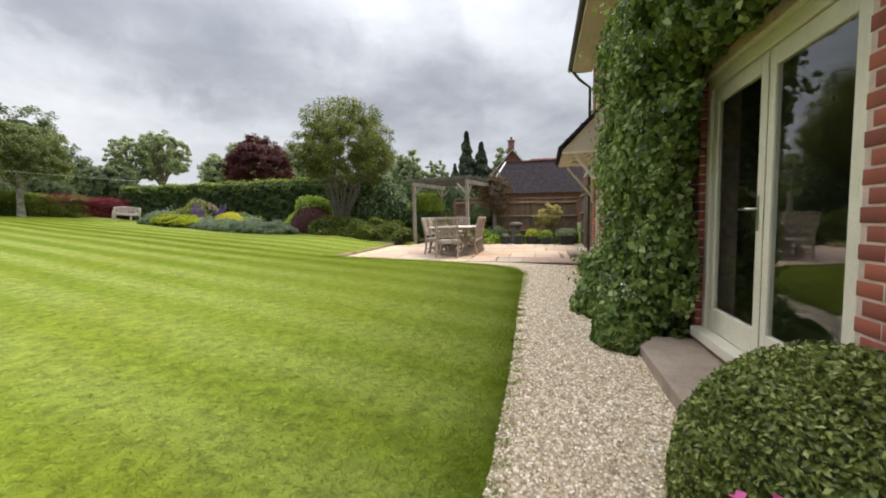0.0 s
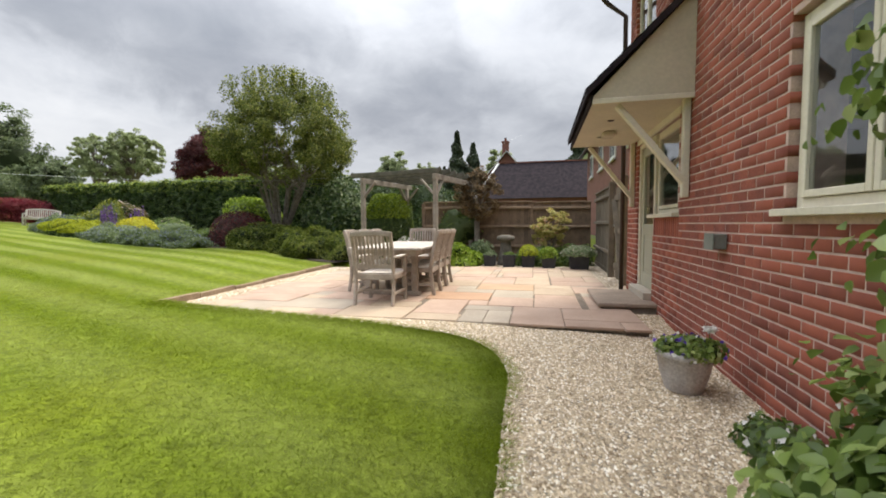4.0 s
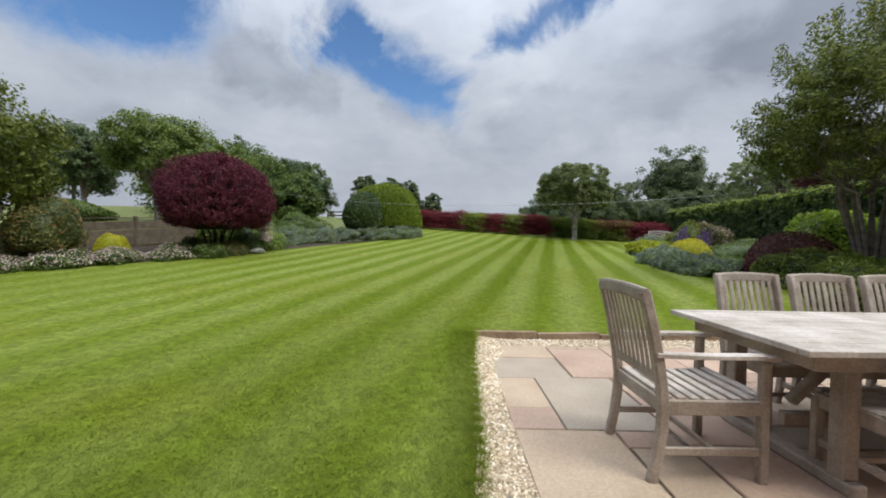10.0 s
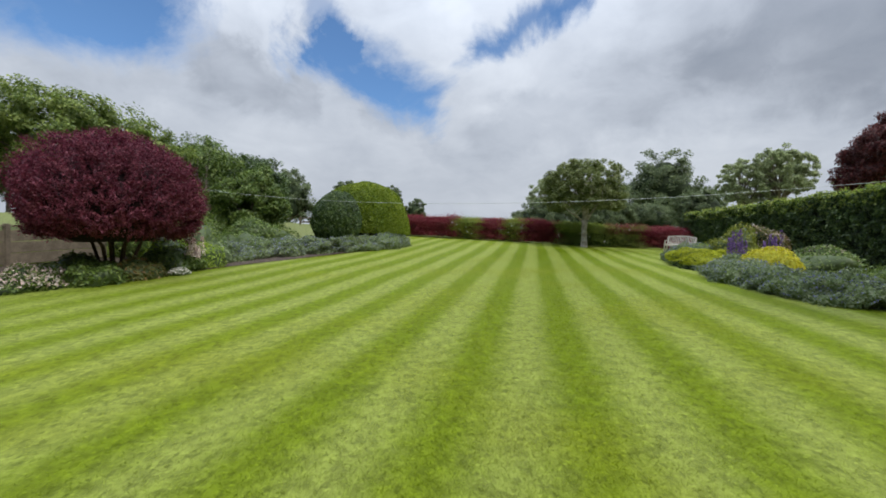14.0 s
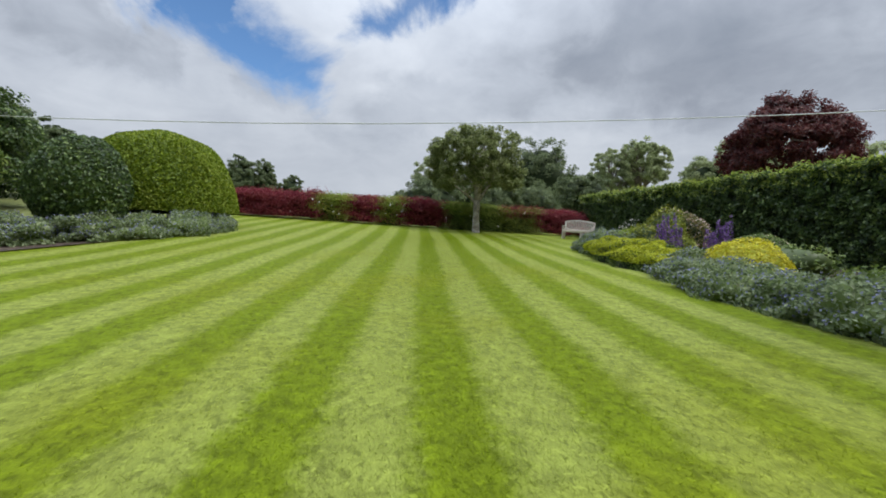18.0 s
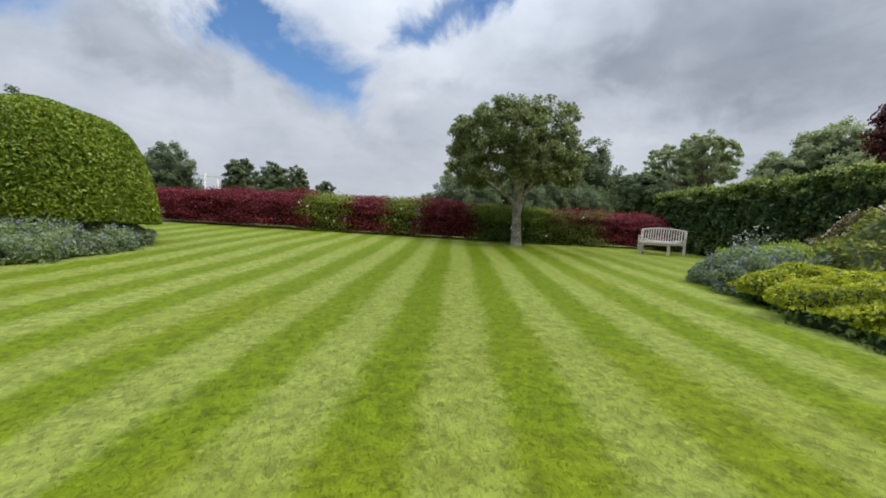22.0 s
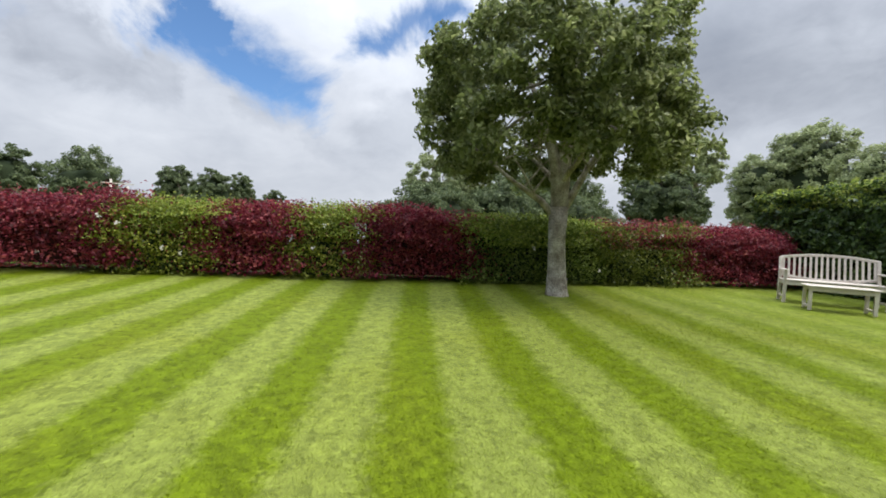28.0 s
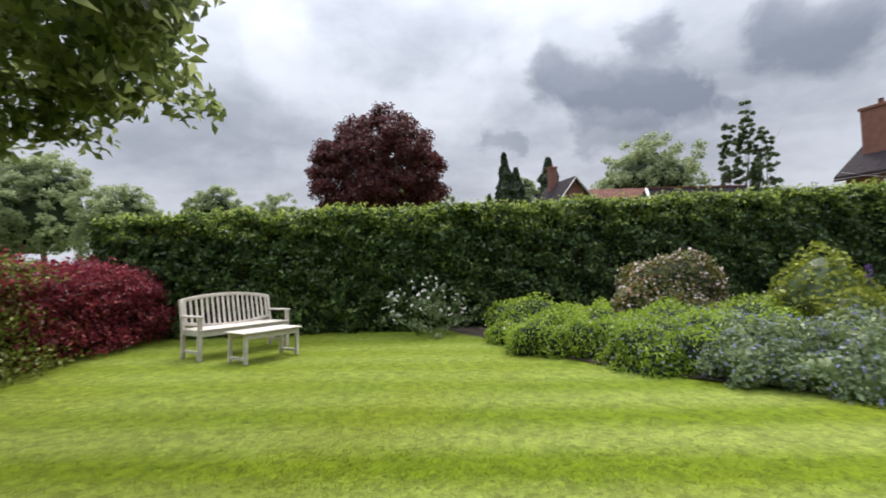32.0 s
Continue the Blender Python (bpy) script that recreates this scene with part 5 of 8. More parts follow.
def back_door():
    y0, y1, z0, z1 = 10.54, 11.40, 0.40, 2.48
    d = thing("door_2", "sage cream back door with a glazed upper panel, ajar", "door", (WALL_X, (y0 + y1) / 2, z0), kind="structure")
    oy, oz = d.location.y, z0
    def P(nm, a, mat=CREAM, parent=d, lab="", bv=0.005):
        return box_part(nm, (a[0], a[1], a[2] - oy, a[3] - oy, a[4] - oz, a[5] - oz), mat, parent, lab, bv)
    P("frame_post", (0.02, 0.11, y0, y0 + 0.06, z0, z1))
    P("frame_post", (0.02, 0.11, y1 - 0.06, y1, z0, z1))
    P("frame_head", (0.02, 0.11, y0 + 0.06, y1 - 0.06, z1 - 0.06, z1))
    P("head_board", (-0.012, 0.02, 9.5, y1 + 0.03, z1 + 0.004, z1 + 0.12))
    P("threshold", (-0.10, 0.12, y0 - 0.02, y1 + 0.02, z0 - 0.056, z0 + 0.04), PALE_STONE, lab="pale stone threshold")
    a, b, t = y0 + 0.065, y1 - 0.065, z1 - 0.065
    P("door_stile", (0.05, 0.095, a, a + 0.11, z0 + 0.045, t), DOOR_PAINT)
    P("door_stile", (0.05, 0.095, b - 0.11, b, z0 + 0.045, t), DOOR_PAINT)
    P("door_rail", (0.05, 0.095, a + 0.11, b - 0.11, t - 0.12, t), DOOR_PAINT)
    P("door_rail", (0.05, 0.095, a + 0.11, b - 0.11, 1.18, 1.33), DOOR_PAINT)
    P("door_rail", (0.05, 0.095, a + 0.11, b - 0.11, z0 + 0.045, z0 + 0.24), DOOR_PAINT)
    P("door_panel", (0.065, 0.082, a + 0.112, b - 0.112, z0 + 0.242, 1.178), DOOR_PAINT)
    P("raised_field", (0.055, 0.0645, a + 0.16, b - 0.16, z0 + 0.30, 1.12), DOOR_PAINT)
    pane("pane", (0.068, 0.074, a + 0.11 - oy, b - 0.11 - oy, 1.33 - oz, t - 0.12 - oz), d)


back_door()


def build_canopy():
    c = thing("door_canopy", "cream boarded lean-to canopy with dark tiles over the back door", "canopy", (WALL_X, 10.55, 2.5))
    oy = 10.55
    y0, y1, xe, ze, zt = 9.14 - oy, 11.74 - oy, 0.39 - WALL_X, 2.56 - 2.5, 3.55 - 2.5
    bm = bmesh.new()
    pts = [(0.0, zt), (xe - 0.07, ze + 0.045), (xe - 0.07, ze + 0.10), (0.0, zt + 0.075)]
    vs = [[bm.verts.new((p[0], y, p[1])) for p in pts] for y in (y0 - 0.05, y1 + 0.05)]
    bm.faces.new(vs[0])
    bm.faces.new(vs[1][::-1])
    for i in range(4):
        bm.faces.new((vs[0][i], vs[1][i], vs[1][(i + 1) % 4], vs[0][(i + 1) % 4]))
    roof = part("canopy_roof", bm, ROOF_TILE, c, "dark clay roof tiles")
    for k in range(9):
        t0, t1 = k / 9, (k + 1) / 9 + 0.02
        p = Vector((xe - 0.08, 0, ze + 0.107)).lerp(Vector((0, 0, zt + 0.078)), t0)
        q = Vector((xe - 0.08, 0, ze + 0.107)).lerp(Vector((0, 0, zt + 0.078)), min(t1, 1))
        bm = bmesh.new()
        for j in range(17):
            w = (y1 - y0 + 0.1) / 17
            ya = y0 - 0.05 + j * w
            v = [bm.verts.new(x) for x in ((p.x, ya + 0.004, p.z + 0.012), (p.x, ya + w - 0.004, p.z + 0.012), (q.x, ya + w - 0.004, q.z), (q.x, ya + 0.004, q.z),
                                           (p.x, ya + 0.004, p.z), (p.x, ya + w - 0.004, p.z))]
            bm.faces.new(v[:4])
            bm.faces.new((v[0], v[4], v[5], v[1]))
        part("tile_course", bm, ROOF_TILE, roof)
    for y, nm in ((y0, "cheek"), (y1 - 0.02, "cheek")):
        bm = bmesh.new()
        tri = [(0.0, ze), (xe, ze), (xe, ze + 0.05), (0.0, zt)]
        v0 = [bm.verts.new((p[0], y, p[1])) for p in tri]
        v1 = [bm.verts.new((p[0], y + 0.02, p[1])) for p in tri]
        bm.faces.new(v0)
        bm.faces.new(v1[::-1])
        for i in range(4):
            bm.faces.new((v0[i], v1[i], v1[(i + 1) % 4], v0[(i + 1) % 4]))
        part(nm, bm, SOFFIT, c, "cream boarded canopy end")
    box_part("soffit", (xe, -0.005, y0 + 0.022, y1 - 0.022, ze - 0.0, ze + 0.02), SOFFIT, c, "cream boarded soffit")
    box_part("bottom_bead", (xe - 0.012, -0.005, y0 - 0.022, y0 - 0.002, ze - 0.03, ze + 0.02), CREAM, c)
    box_part("fascia", (xe - 0.03, xe - 0.002, y0 - 0.02, y1 + 0.02, ze - 0.01, ze + 0.06), ROOF_TILE, c)
    for y in (y0 + 0.10, y1 - 0.12):
        br = box_part("bracket", (-0.07, -0.004, y - 0.034, y + 0.034, 1.60 - 2.5, ze - 0.002), CREAM, c, "cream timber bracket", 0.008)
        bar_part("brace", (-0.05, y, 1.75 - 2.5), (xe + 0.24, y, ze - 0.03), 0.055, 0.085, CREAM, c, bevel=0.006, up=(0, 1, 0))
    lamp = box_part("bulkhead_lamp", (xe + 0.30, xe + 0.46, 0.02, 0.28, ze - 0.065, ze - 0.002), PALE_STONE, c, "small dull rectangular ceiling lamp", 0.02)
    for y in (-0.55, 0.42):
        V, F = lathe([(0.035, -0.006), (0.035, 0.0)], 14)
        mesh_object("soffit_vent", V, F, BROWN_PIPE, c, "small dark round vent", at=(xe + 0.30, y, ze - 0.002))


build_canopy()


def wall_box():
    b = thing("wall_box", "small grey green metal box fixed to the brick wall", "box", (WALL_X, 8.42, 1.2))
    box_part("case", (-0.095, -0.003, -0.085, 0.085, -0.06, 0.06), BOX_METAL, b, bevel=0.006)
    box_part("lid", (-0.106, -0.096, -0.092, 0.092, -0.066, 0.066), BOX_METAL, b, bevel=0.004)


wall_box()


# ---- fences and gate ----
def fence_panel(name, a, b, z0, top, mat, label, boards=True, rails_out=1, post=True):
    """Close boarded panel from a to b with rails and posts."""
    a, b = Vector(a), Vector(b)
    t = thing(name, label, "fence panel", (a.x, a.y, z0), group="close boarded fence")
    d = (b - a)
    ln = d.length
    d.normalize()
    n = Vector((-d.y, d.x)) * rails_out
    o = Vector((a.x, a.y, z0))
    H = top - z0
    def at(s, k, z):
        return Vector((d.x * s + n.x * k, d.y * s + n.y * k, z))
    cnt = int(ln / 0.105)
    w = ln / cnt
    r = random.Random(int(a.x * 97 + a.y * 31))
    for i in range(cnt):
        s = (i + 0.5) * w
        h = H - 0.03 + r.uniform(-0.006, 0.006)
        bar_part("board", at(s, -0.012 + 0.006 * (i % 2), 0.03), at(s + r.uniform(-0.003, 0.003), -0.012 + 0.006 * (i % 2), h), w + 0.012, 0.014, mat, t, bevel=0, up=n.to_3d())
    for z in (0.28 * H, 0.60 * H, 0.90 * H):
        bar_part("rail", at(0.02, 0.035, z), at(ln - 0.02, 0.035, z), 0.055, 0.075, FENCE_RAIL if mat is FENCE else mat, t, bevel=0.012)
    bar_part("capping", at(0, 0, H - 0.01), at(ln, 0, H - 0.01), 0.085, 0.03, FENCE_RAIL if mat is FENCE else mat, t)
    bar_part("gravel_board", at(0.02, 0.01, 0.075), at(ln - 0.02, 0.01, 0.075), 0.03, 0.15, mat, t)
    if post:
        bar_part("post", at(0.0, 0.0 if mat is FENCE else 0.06, -0.05), at(0.0, 0.0 if mat is FENCE else 0.06, H - 0.05 if mat is FENCE else H + 0.04), 0.10, 0.10, mat, t, bevel=0.006, up=(1, 0, 0))
    return t


for k in range(3):
    fence_panel("back_fence", (1.30 - 1.62 * (k + 1), 17.05), (1.30 - 1.62 * k, 17.05), 0.2, 1.98 + 0.025 * k, FENCE, "brown close boarded timber fence behind pots and shrubs", rails_out=-1)
for k, (ya, yb) in enumerate(((13.86, 15.45), (15.45, 17.0))):
    fence_panel("side_fence", (1.39 + 0.02 * k, ya), (1.41 + 0.02 * k, yb), 0.17, 2.16, FENCE_GREY, "greyed close boarded timber fence beside the terrace", rails_out=1, post=k == 0)


def build_gate():
    g = thing("garden_gate", "dark weathered boarded timber gate with a diagonal brace", "gate", (1.38, 12.72, 0.2))
    for i in range(8):
        box_part("board", (0.0, 0.02, i * 0.118, i * 0.118 + 0.112, 0.05, 1.85), FENCE_GREY, g, bevel=0.003)
    for z in (0.3, 1.0, 1.65):
        box_part("rail", (-0.035, -0.002, 0.0, 0.94, z - 0.05, z + 0.05), FENCE_GREY, g)
    bar_part("brace", (-0.045, 0.06, 0.34), (-0.045, 0.88, 1.62), 0.02, 0.09, FENCE_GREY, g, up=(1, 0, 0))
    box_part("latch", (-0.06, -0.045, 0.80, 0.92, 1.08, 1.12), STEEL, g)
    box_part("gate_post", (-0.06, 0.06, -0.13, -0.01, -0.1, 2.0), FENCE_GREY, g, bevel=0.01)


build_gate()


# ---- pergola ----
def build_pergola():
    o = Vector((-4.74, 15.22, 0.2))
    p = thing("pergola", "weathered grey timber pergola at the edge of the terrace", "pergola", o)
    p.rotation_euler = (0, 0, radians(-13))
    L, D, top = 2.18, 2.28, 2.26

    def B(nm, a, b, w, d, up=(0, 0, 1)):
        return bar_part(nm, a, b, w, d, MOSSY if nm == "rafter" else PERGOLA, p, bevel=0.006, up=up)

    for x in (0, L):
        for y in (0, D):
            B("post", (x, y, -0.02), (x, y, top), 0.105, 0.105, (1, 0, 0))
        B("beam", (x, -0.09, top + 0.07), (x, D + 0.3, top + 0.07), 0.085, 0.14)
        inward = 1 if x == 0 else -1
        B("brace", (x, 0, top - 0.40), (x + inward * 0.40, 0, top + 0.02), 0.05, 0.07, (0, 1, 0))
        B("brace", (x, D, top - 0.40), (x + inward * 0.40, D, top + 0.02), 0.05, 0.07, (0, 1, 0))
        B("brace", (x, 0.02, top - 0.40), (x, 0.42, top + 0.02), 0.05, 0.07, (1, 0, 0))
        B("brace", (x, D - 0.02, top - 0.40), (x, D - 0.42, top + 0.02), 0.05, 0.07, (1, 0, 0))
    for i, y in enumerate((-0.03, 0.43, 0.86, 1.29, 1.73, 2.2)):
        sag = 0.008 * (i % 3)
        swept("rafter", [(-0.36 - 0.03 * (i % 2), y, top + 0.262 - sag), (-0.30, y, top + 0.215 - sag), (L / 2, y, top + 0.200 - sag), (L + 0.10, y, top + 0.212), (L + 0.17 + 0.04 * (i % 2), y, top + 0.255)], 0.05, 0.13, (0, 1, 0), MOSSY, p)


build_pergola()


# ---- garden furniture ----
def dining_chair(arms, label):
    """Teak chair facing +y, its origin on the ground under the seat; the back legs sweep backwards at foot and head."""
    c = thing("armchair" if arms else "dining_chair", label, "chair", group="chairs round the garden table")
    w, d = (0.585, 0.54) if arms else (0.50, 0.46)
    x, yb, yf = w / 2 - 0.025, -d / 2, d / 2
    head, lean = 0.985, 0.115

    def back(z):
        """How far behind the seat the raked back stands at height z."""
        k = max(z - 0.40, 0) / (head - 0.40)
        return yb - lean * (0.55 * k + 0.45 * k * k)

    for s in (-1, 1):
        line = [(s * x, yb - 0.05, 0), (s * x, yb - 0.022, 0.14), (s * x, yb - 0.004, 0.28), (s * x, yb, 0.40)]
        swept("back_leg", line + [(s * x, back(z), z) for z in (0.52, 0.64, 0.76, 0.88, head - 0.01)], 0.042, 0.054, (1, 0, 0), TEAK, c)
        bar_part("front_leg", (s * x, yf - 0.025, 0), (s * x, yf - 0.025, 0.63 if arms else 0.40), 0.045, 0.045, TEAK, c, bevel=0.005, up=(1, 0, 0))
        bar_part("seat_rail", (s * x, yb, 0.385), (s * x, yf - 0.02, 0.385), 0.026, 0.075, TEAK, c)
        bar_part("stretcher", (s * x, yb - 0.01, 0.16), (s * x, yf - 0.03, 0.16), 0.022, 0.04, TEAK, c)
        if arms:
            swept("armrest", [(s * x, back(0.66) - 0.01, 0.655), (s * x, -0.08, 0.648), (s * x, yf - 0.08, 0.65), (s * x, yf + 0.035, 0.642)], 0.06, 0.028, (1, 0, 0), TEAK_TOP, c)
    bar_part("front_rail", (-x, yf - 0.03, 0.385), (x, yf - 0.03, 0.385), 0.026, 0.075, TEAK, c)
    bar_part("back_rail", (-x, yb, 0.385), (x, yb, 0.385), 0.026, 0.075, TEAK, c)
    bar_part("cross_stretcher", (-x, 0, 0.16), (x, 0, 0.16), 0.022, 0.03, TEAK, c)
    n = 8
    for i in range(n):
        y = yb + 0.03 + i * (d - 0.04) / (n - 1)
        dip = 0.012 * math.sin(math.pi * i / (n - 1))
        bar_part("seat_slat", (-x + 0.01, y, 0.432 - dip), (x - 0.01, y, 0.432 - dip), 0.048, 0.018, TEAK_TOP, c, bevel=0.004)
    swept("top_rail", [(u * (x + 0.021), back(head) - 0.012 * (1 - u * u), head - 0.028 + 0.014 * (1 - u * u)) for u in (-1, -0.6, -0.2, 0.2, 0.6, 1)], 0.032, 0.072, (0, 1, 0), TEAK, c)
    bar_part("lower_rail", (-x, back(0.53), 0.53), (x, back(0.53), 0.53), 0.024, 0.06, TEAK, c)
    n = 9 if arms else 8
    for i in range(n):
        xx = -x + 0.05 + i * (2 * x - 0.10) / (n - 1)
        swept("back_slat", [(xx, back(z) - 0.006, z) for z in (0.53, 0.65, 0.80, head - 0.045)], 0.030, 0.012, (1, 0, 0), TEAK, c)
    return c


armchair = dining_chair(True, "weathered grey teak garden armchair at the table's end")
armchair.matrix_basis = pose(-2.28, 10.175, PATIO_Z, 0, 0, 1)
copy_thing(armchair, pose(-2.60, 13.2, PATIO_Z, 0, 0, 184))
chair = dining_chair(False, "weathered grey slatted teak garden chair tucked under the table")
chair.matrix_basis = pose(-1.965, 11.06, PATIO_Z, 0, 0, 90)
for y, a in ((11.57, 91), (12.06, 92)):
    copy_thing(chair, pose(-1.985, y, PATIO_Z, 0, 0, a))
for y, a in ((11.16, -90), (11.73, -91), (12.30, -89)):
    copy_thing(chair, pose(-2.86, y, PATIO_Z, 0, 0, a))


def garden_table():
    t = thing("garden_table", "long weathered teak garden table with a silvered slatted top", "table", (-2.37, 11.6, PATIO_Z))
    L, W = 2.34, 1.14
    n = 9
    for i in range(n):
        x = -W / 2 + 0.065 + (i + 0.5) * (W - 0.13) / n
        box_part("top_plank", (x - (W - 0.13) / n / 2 + 0.003, x + (W - 0.13) / n / 2 - 0.003, -L / 2 + 0.075, -0.004, 0.715, 0.742), TEAK_TOP, t, bevel=0.003)
        box_part("top_plank", (x - (W - 0.13) / n / 2 + 0.003, x + (W - 0.13) / n / 2 - 0.003, 0.004, L / 2 - 0.075, 0.715, 0.742), TEAK_TOP, t, bevel=0.003)
    for s in (-1, 1):
        box_part("top_border", (min(s * W / 2, s * (W / 2 - 0.062)), max(s * W / 2, s * (W / 2 - 0.062)), -L / 2, L / 2, 0.713, 0.745), TEAK_TOP, t)
        box_part("top_border", (-W / 2 + 0.064, W / 2 - 0.064, min(s * L / 2, s * (L / 2 - 0.072)), max(s * L / 2, s * (L / 2 - 0.072)), 0.713, 0.745), TEAK_TOP, t)
        box_part("apron", (min(s * 0.45, s * 0.475), max(s * 0.45, s * 0.475), -L / 2 + 0.12, L / 2 - 0.12, 0.62, 0.712), TEAK, t)
        box_part("apron_end", (-0.45, 0.45, s * (L / 2 - 0.14) - 0.012, s * (L / 2 - 0.14) + 0.012, 0.62, 0.712), TEAK, t)
        y = s * (L / 2 - 0.36)
        box_part("foot", (-0.47, 0.47, y - 0.045, y + 0.045, 0.0, 0.065), TEAK, t, bevel=0.01)
        box_part("head_bearer", (-0.44, 0.44, y - 0.04, y + 0.04, 0.645, 0.712), TEAK, t)
        for u in (-0.38, 0.38):
            box_part("leg", (u - 0.045, u + 0.045, y - 0.042, y + 0.042, 0.065, 0.645), TEAK, t, bevel=0.006)
        bar_part("knee", (0, y - s * 0.05, 0.30), (0, y - s * 0.42, 0.66), 0.05, 0.06, TEAK, t, up=(1, 0, 0))
    bar_part("long_stretcher", (0, -L / 2 + 0.36, 0.20), (0, L / 2 - 0.36, 0.20), 0.05, 0.08, TEAK, t)
    t.rotation_euler = (0, 0, radians(1.0))


garden_table()


def bench_and_table():
    a = math.degrees(math.atan2(1.09, 1.15))
    zb = float(height_of(-27.6, 22.7))
    b = thing("garden_bench", "pale weathered teak bench with a curved slatted back on the lawn", "bench", (-27.60, 22.70, zb))
    w = 1.52
    x = w / 2 - 0.03
    for s in (-1, 1):
        bm = bmesh.new()
        bar(bm, (s * x, 0.22, 0), (s * x, 0.22, 0.44), 0.055, 0.055, 0.006, (1, 0, 0))
        bar(bm, (s * x, 0.22, 0.435), (s * x, 0.31, 0.88), 0.055, 0.05, 0.006, (1, 0, 0))
        part("back_leg", bm, PALE_TEAK, b)
        bar_part("front_leg", (s * x, -0.26, 0), (s * x, -0.26, 0.62), 0.055, 0.055, PALE_TEAK, b, bevel=0.006, up=(1, 0, 0))
        bar_part("armrest", (s * x, 0.27, 0.63), (s * x, -0.32, 0.635), 0.065, 0.03, PALE_TEAK, b, bevel=0.01)
        bar_part("side_stretcher", (s * x, 0.22, 0.12), (s * x, -0.26, 0.12), 0.03, 0.04, PALE_TEAK, b)
        bar_part("seat_rail", (s * x, 0.22, 0.39), (s * x, -0.26, 0.39), 0.035, 0.07, PALE_TEAK, b)
    for y in (-0.27, 0.22):
        bar_part("seat_beam", (-x, y, 0.385), (x, y, 0.385), 0.03, 0.08, PALE_TEAK, b)
    for i in range(7):
        y = -0.27 + i * 0.078
        bar_part("seat_slat", (-x - 0.02, y, 0.437), (x + 0.02, y, 0.437), 0.062, 0.02, PALE_TEAK, b, bevel=0.004)
    def bow(u, lo):
        return (0.52 - 0.075 * (1 - u * u)) if lo else (0.86 + 0.075 * (1 - u * u))
    for lo, nm in ((False, "top_rail"), (True, "lower_rail")):
        swept(nm, [(u / 6 * x, 0.22 + (bow(u / 6, lo) - 0.44) * 0.2, bow(u / 6, lo)) for u in range(-6, 7)], 0.035, 0.055, (0, 1, 0), PALE_TEAK, b)
    for i in range(17):
        u = -0.93 + i * 1.86 / 16
        za, zt = bow(u, True), bow(u, False)
        bar_part("back_slat", (u * x, 0.22 + (za - 0.44) * 0.2, za), (u * x, 0.22 + (zt - 0.44) * 0.2, zt), 0.038, 0.014, PALE_TEAK, b, bevel=0.003, up=(0, 1, 0))
    b.rotation_euler = (0, 0, radians(a))
    slope = (float(height_of(-27.08, 23.2)) - float(height_of(-28.12, 22.2))) / 1.44
    b.rotation_euler = (0, -math.atan(slope), radians(a))
    zt = float(height_of(-27.1, 22.05))
    t = thing("coffee_table", "low pale teak table standing before the bench", "table", (-27.08, 22.02, zt))
    for s in (-1, 1):
        for u in (-1, 1):
            bar_part("leg", (s * 0.42, u * 0.19, 0), (s * 0.42, u * 0.19, 0.41), 0.05, 0.05, PALE_TEAK, t, bevel=0.005, up=(1, 0, 0))
        bar_part("foot_rail", (s * 0.42, -0.19, 0.07), (s * 0.42, 0.19, 0.07), 0.03, 0.04, PALE_TEAK, t)
        bar_part("apron", (-0.42, s * 0.2, 0.37), (0.42, s * 0.2, 0.37), 0.025, 0.07, PALE_TEAK, t)
    for i in range(8):
        y = -0.22 + i * 0.063
        bar_part("top_slat", (-0.48, y, 0.425), (0.48, y, 0.425), 0.058, 0.02, PALE_TEAK, t, bevel=0.004)
    t.rotation_euler = (0, -math.atan(slope), radians(a))


bench_and_table()


# ---- plants ----
def shrub(name, label, at, radii, mat, n, size, seed, category="shrub", lump=0.10, low=-0.25, heart=LEAF_DARK, stem=0.0, spread=0.7, slim=0.55, thick=0.12, group="", freq=3.2, tips=None, extra=(), broad=False, square=2.0):
    """A clipped or mounded plant: hidden heart, skin of leaves, flowers where it has them."""
    x, y = at[0], at[1]
    z = (at[2] if len(at) > 2 else float(height_of(x, y)))
    t = thing(name, label, category, (x, y, z), group)
    c = (0, 0, stem - low * radii[2] * (1 if stem else 0.6))
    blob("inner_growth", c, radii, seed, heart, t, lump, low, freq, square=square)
    P, f = skin_points(c, radii, n, seed, lump, thick, low, freq, square)
    V, F = broad_leaves(P, f, size, spread) if broad else leaves(P, f, size, spread, slim)
    mesh_object("foliage", V, F, mat, t)
    if tips:
        tm, tn, ts = tips
        P, f = skin_points(c, [r * 1.03 for r in radii], tn, seed, lump, 0.04, 0.25, freq)
        V, F = leaves(P, f, ts, 1.0, slim)
        mesh_object("new_growth", V, F, tm, t)
    for nm, fm, fn, fs, rise in extra:
        P, f = skin_points(c, [r * (1 + rise) for r in radii], fn, seed, lump, 0.10, 0.05, freq)
        V, F = leaves(P, f, fs, 1.2, 0.8)
        mesh_object(nm, V, F, fm, t)
    if stem:
        V, F = tube([(0, 0, -0.05), (0.02, 0.01, stem * 0.6), (0, 0, stem + radii[2] * 0.6)], [0.06, 0.05, 0.035], 8)
        mesh_object("stem", V, F, BARK, t, smooth=True)
    return t


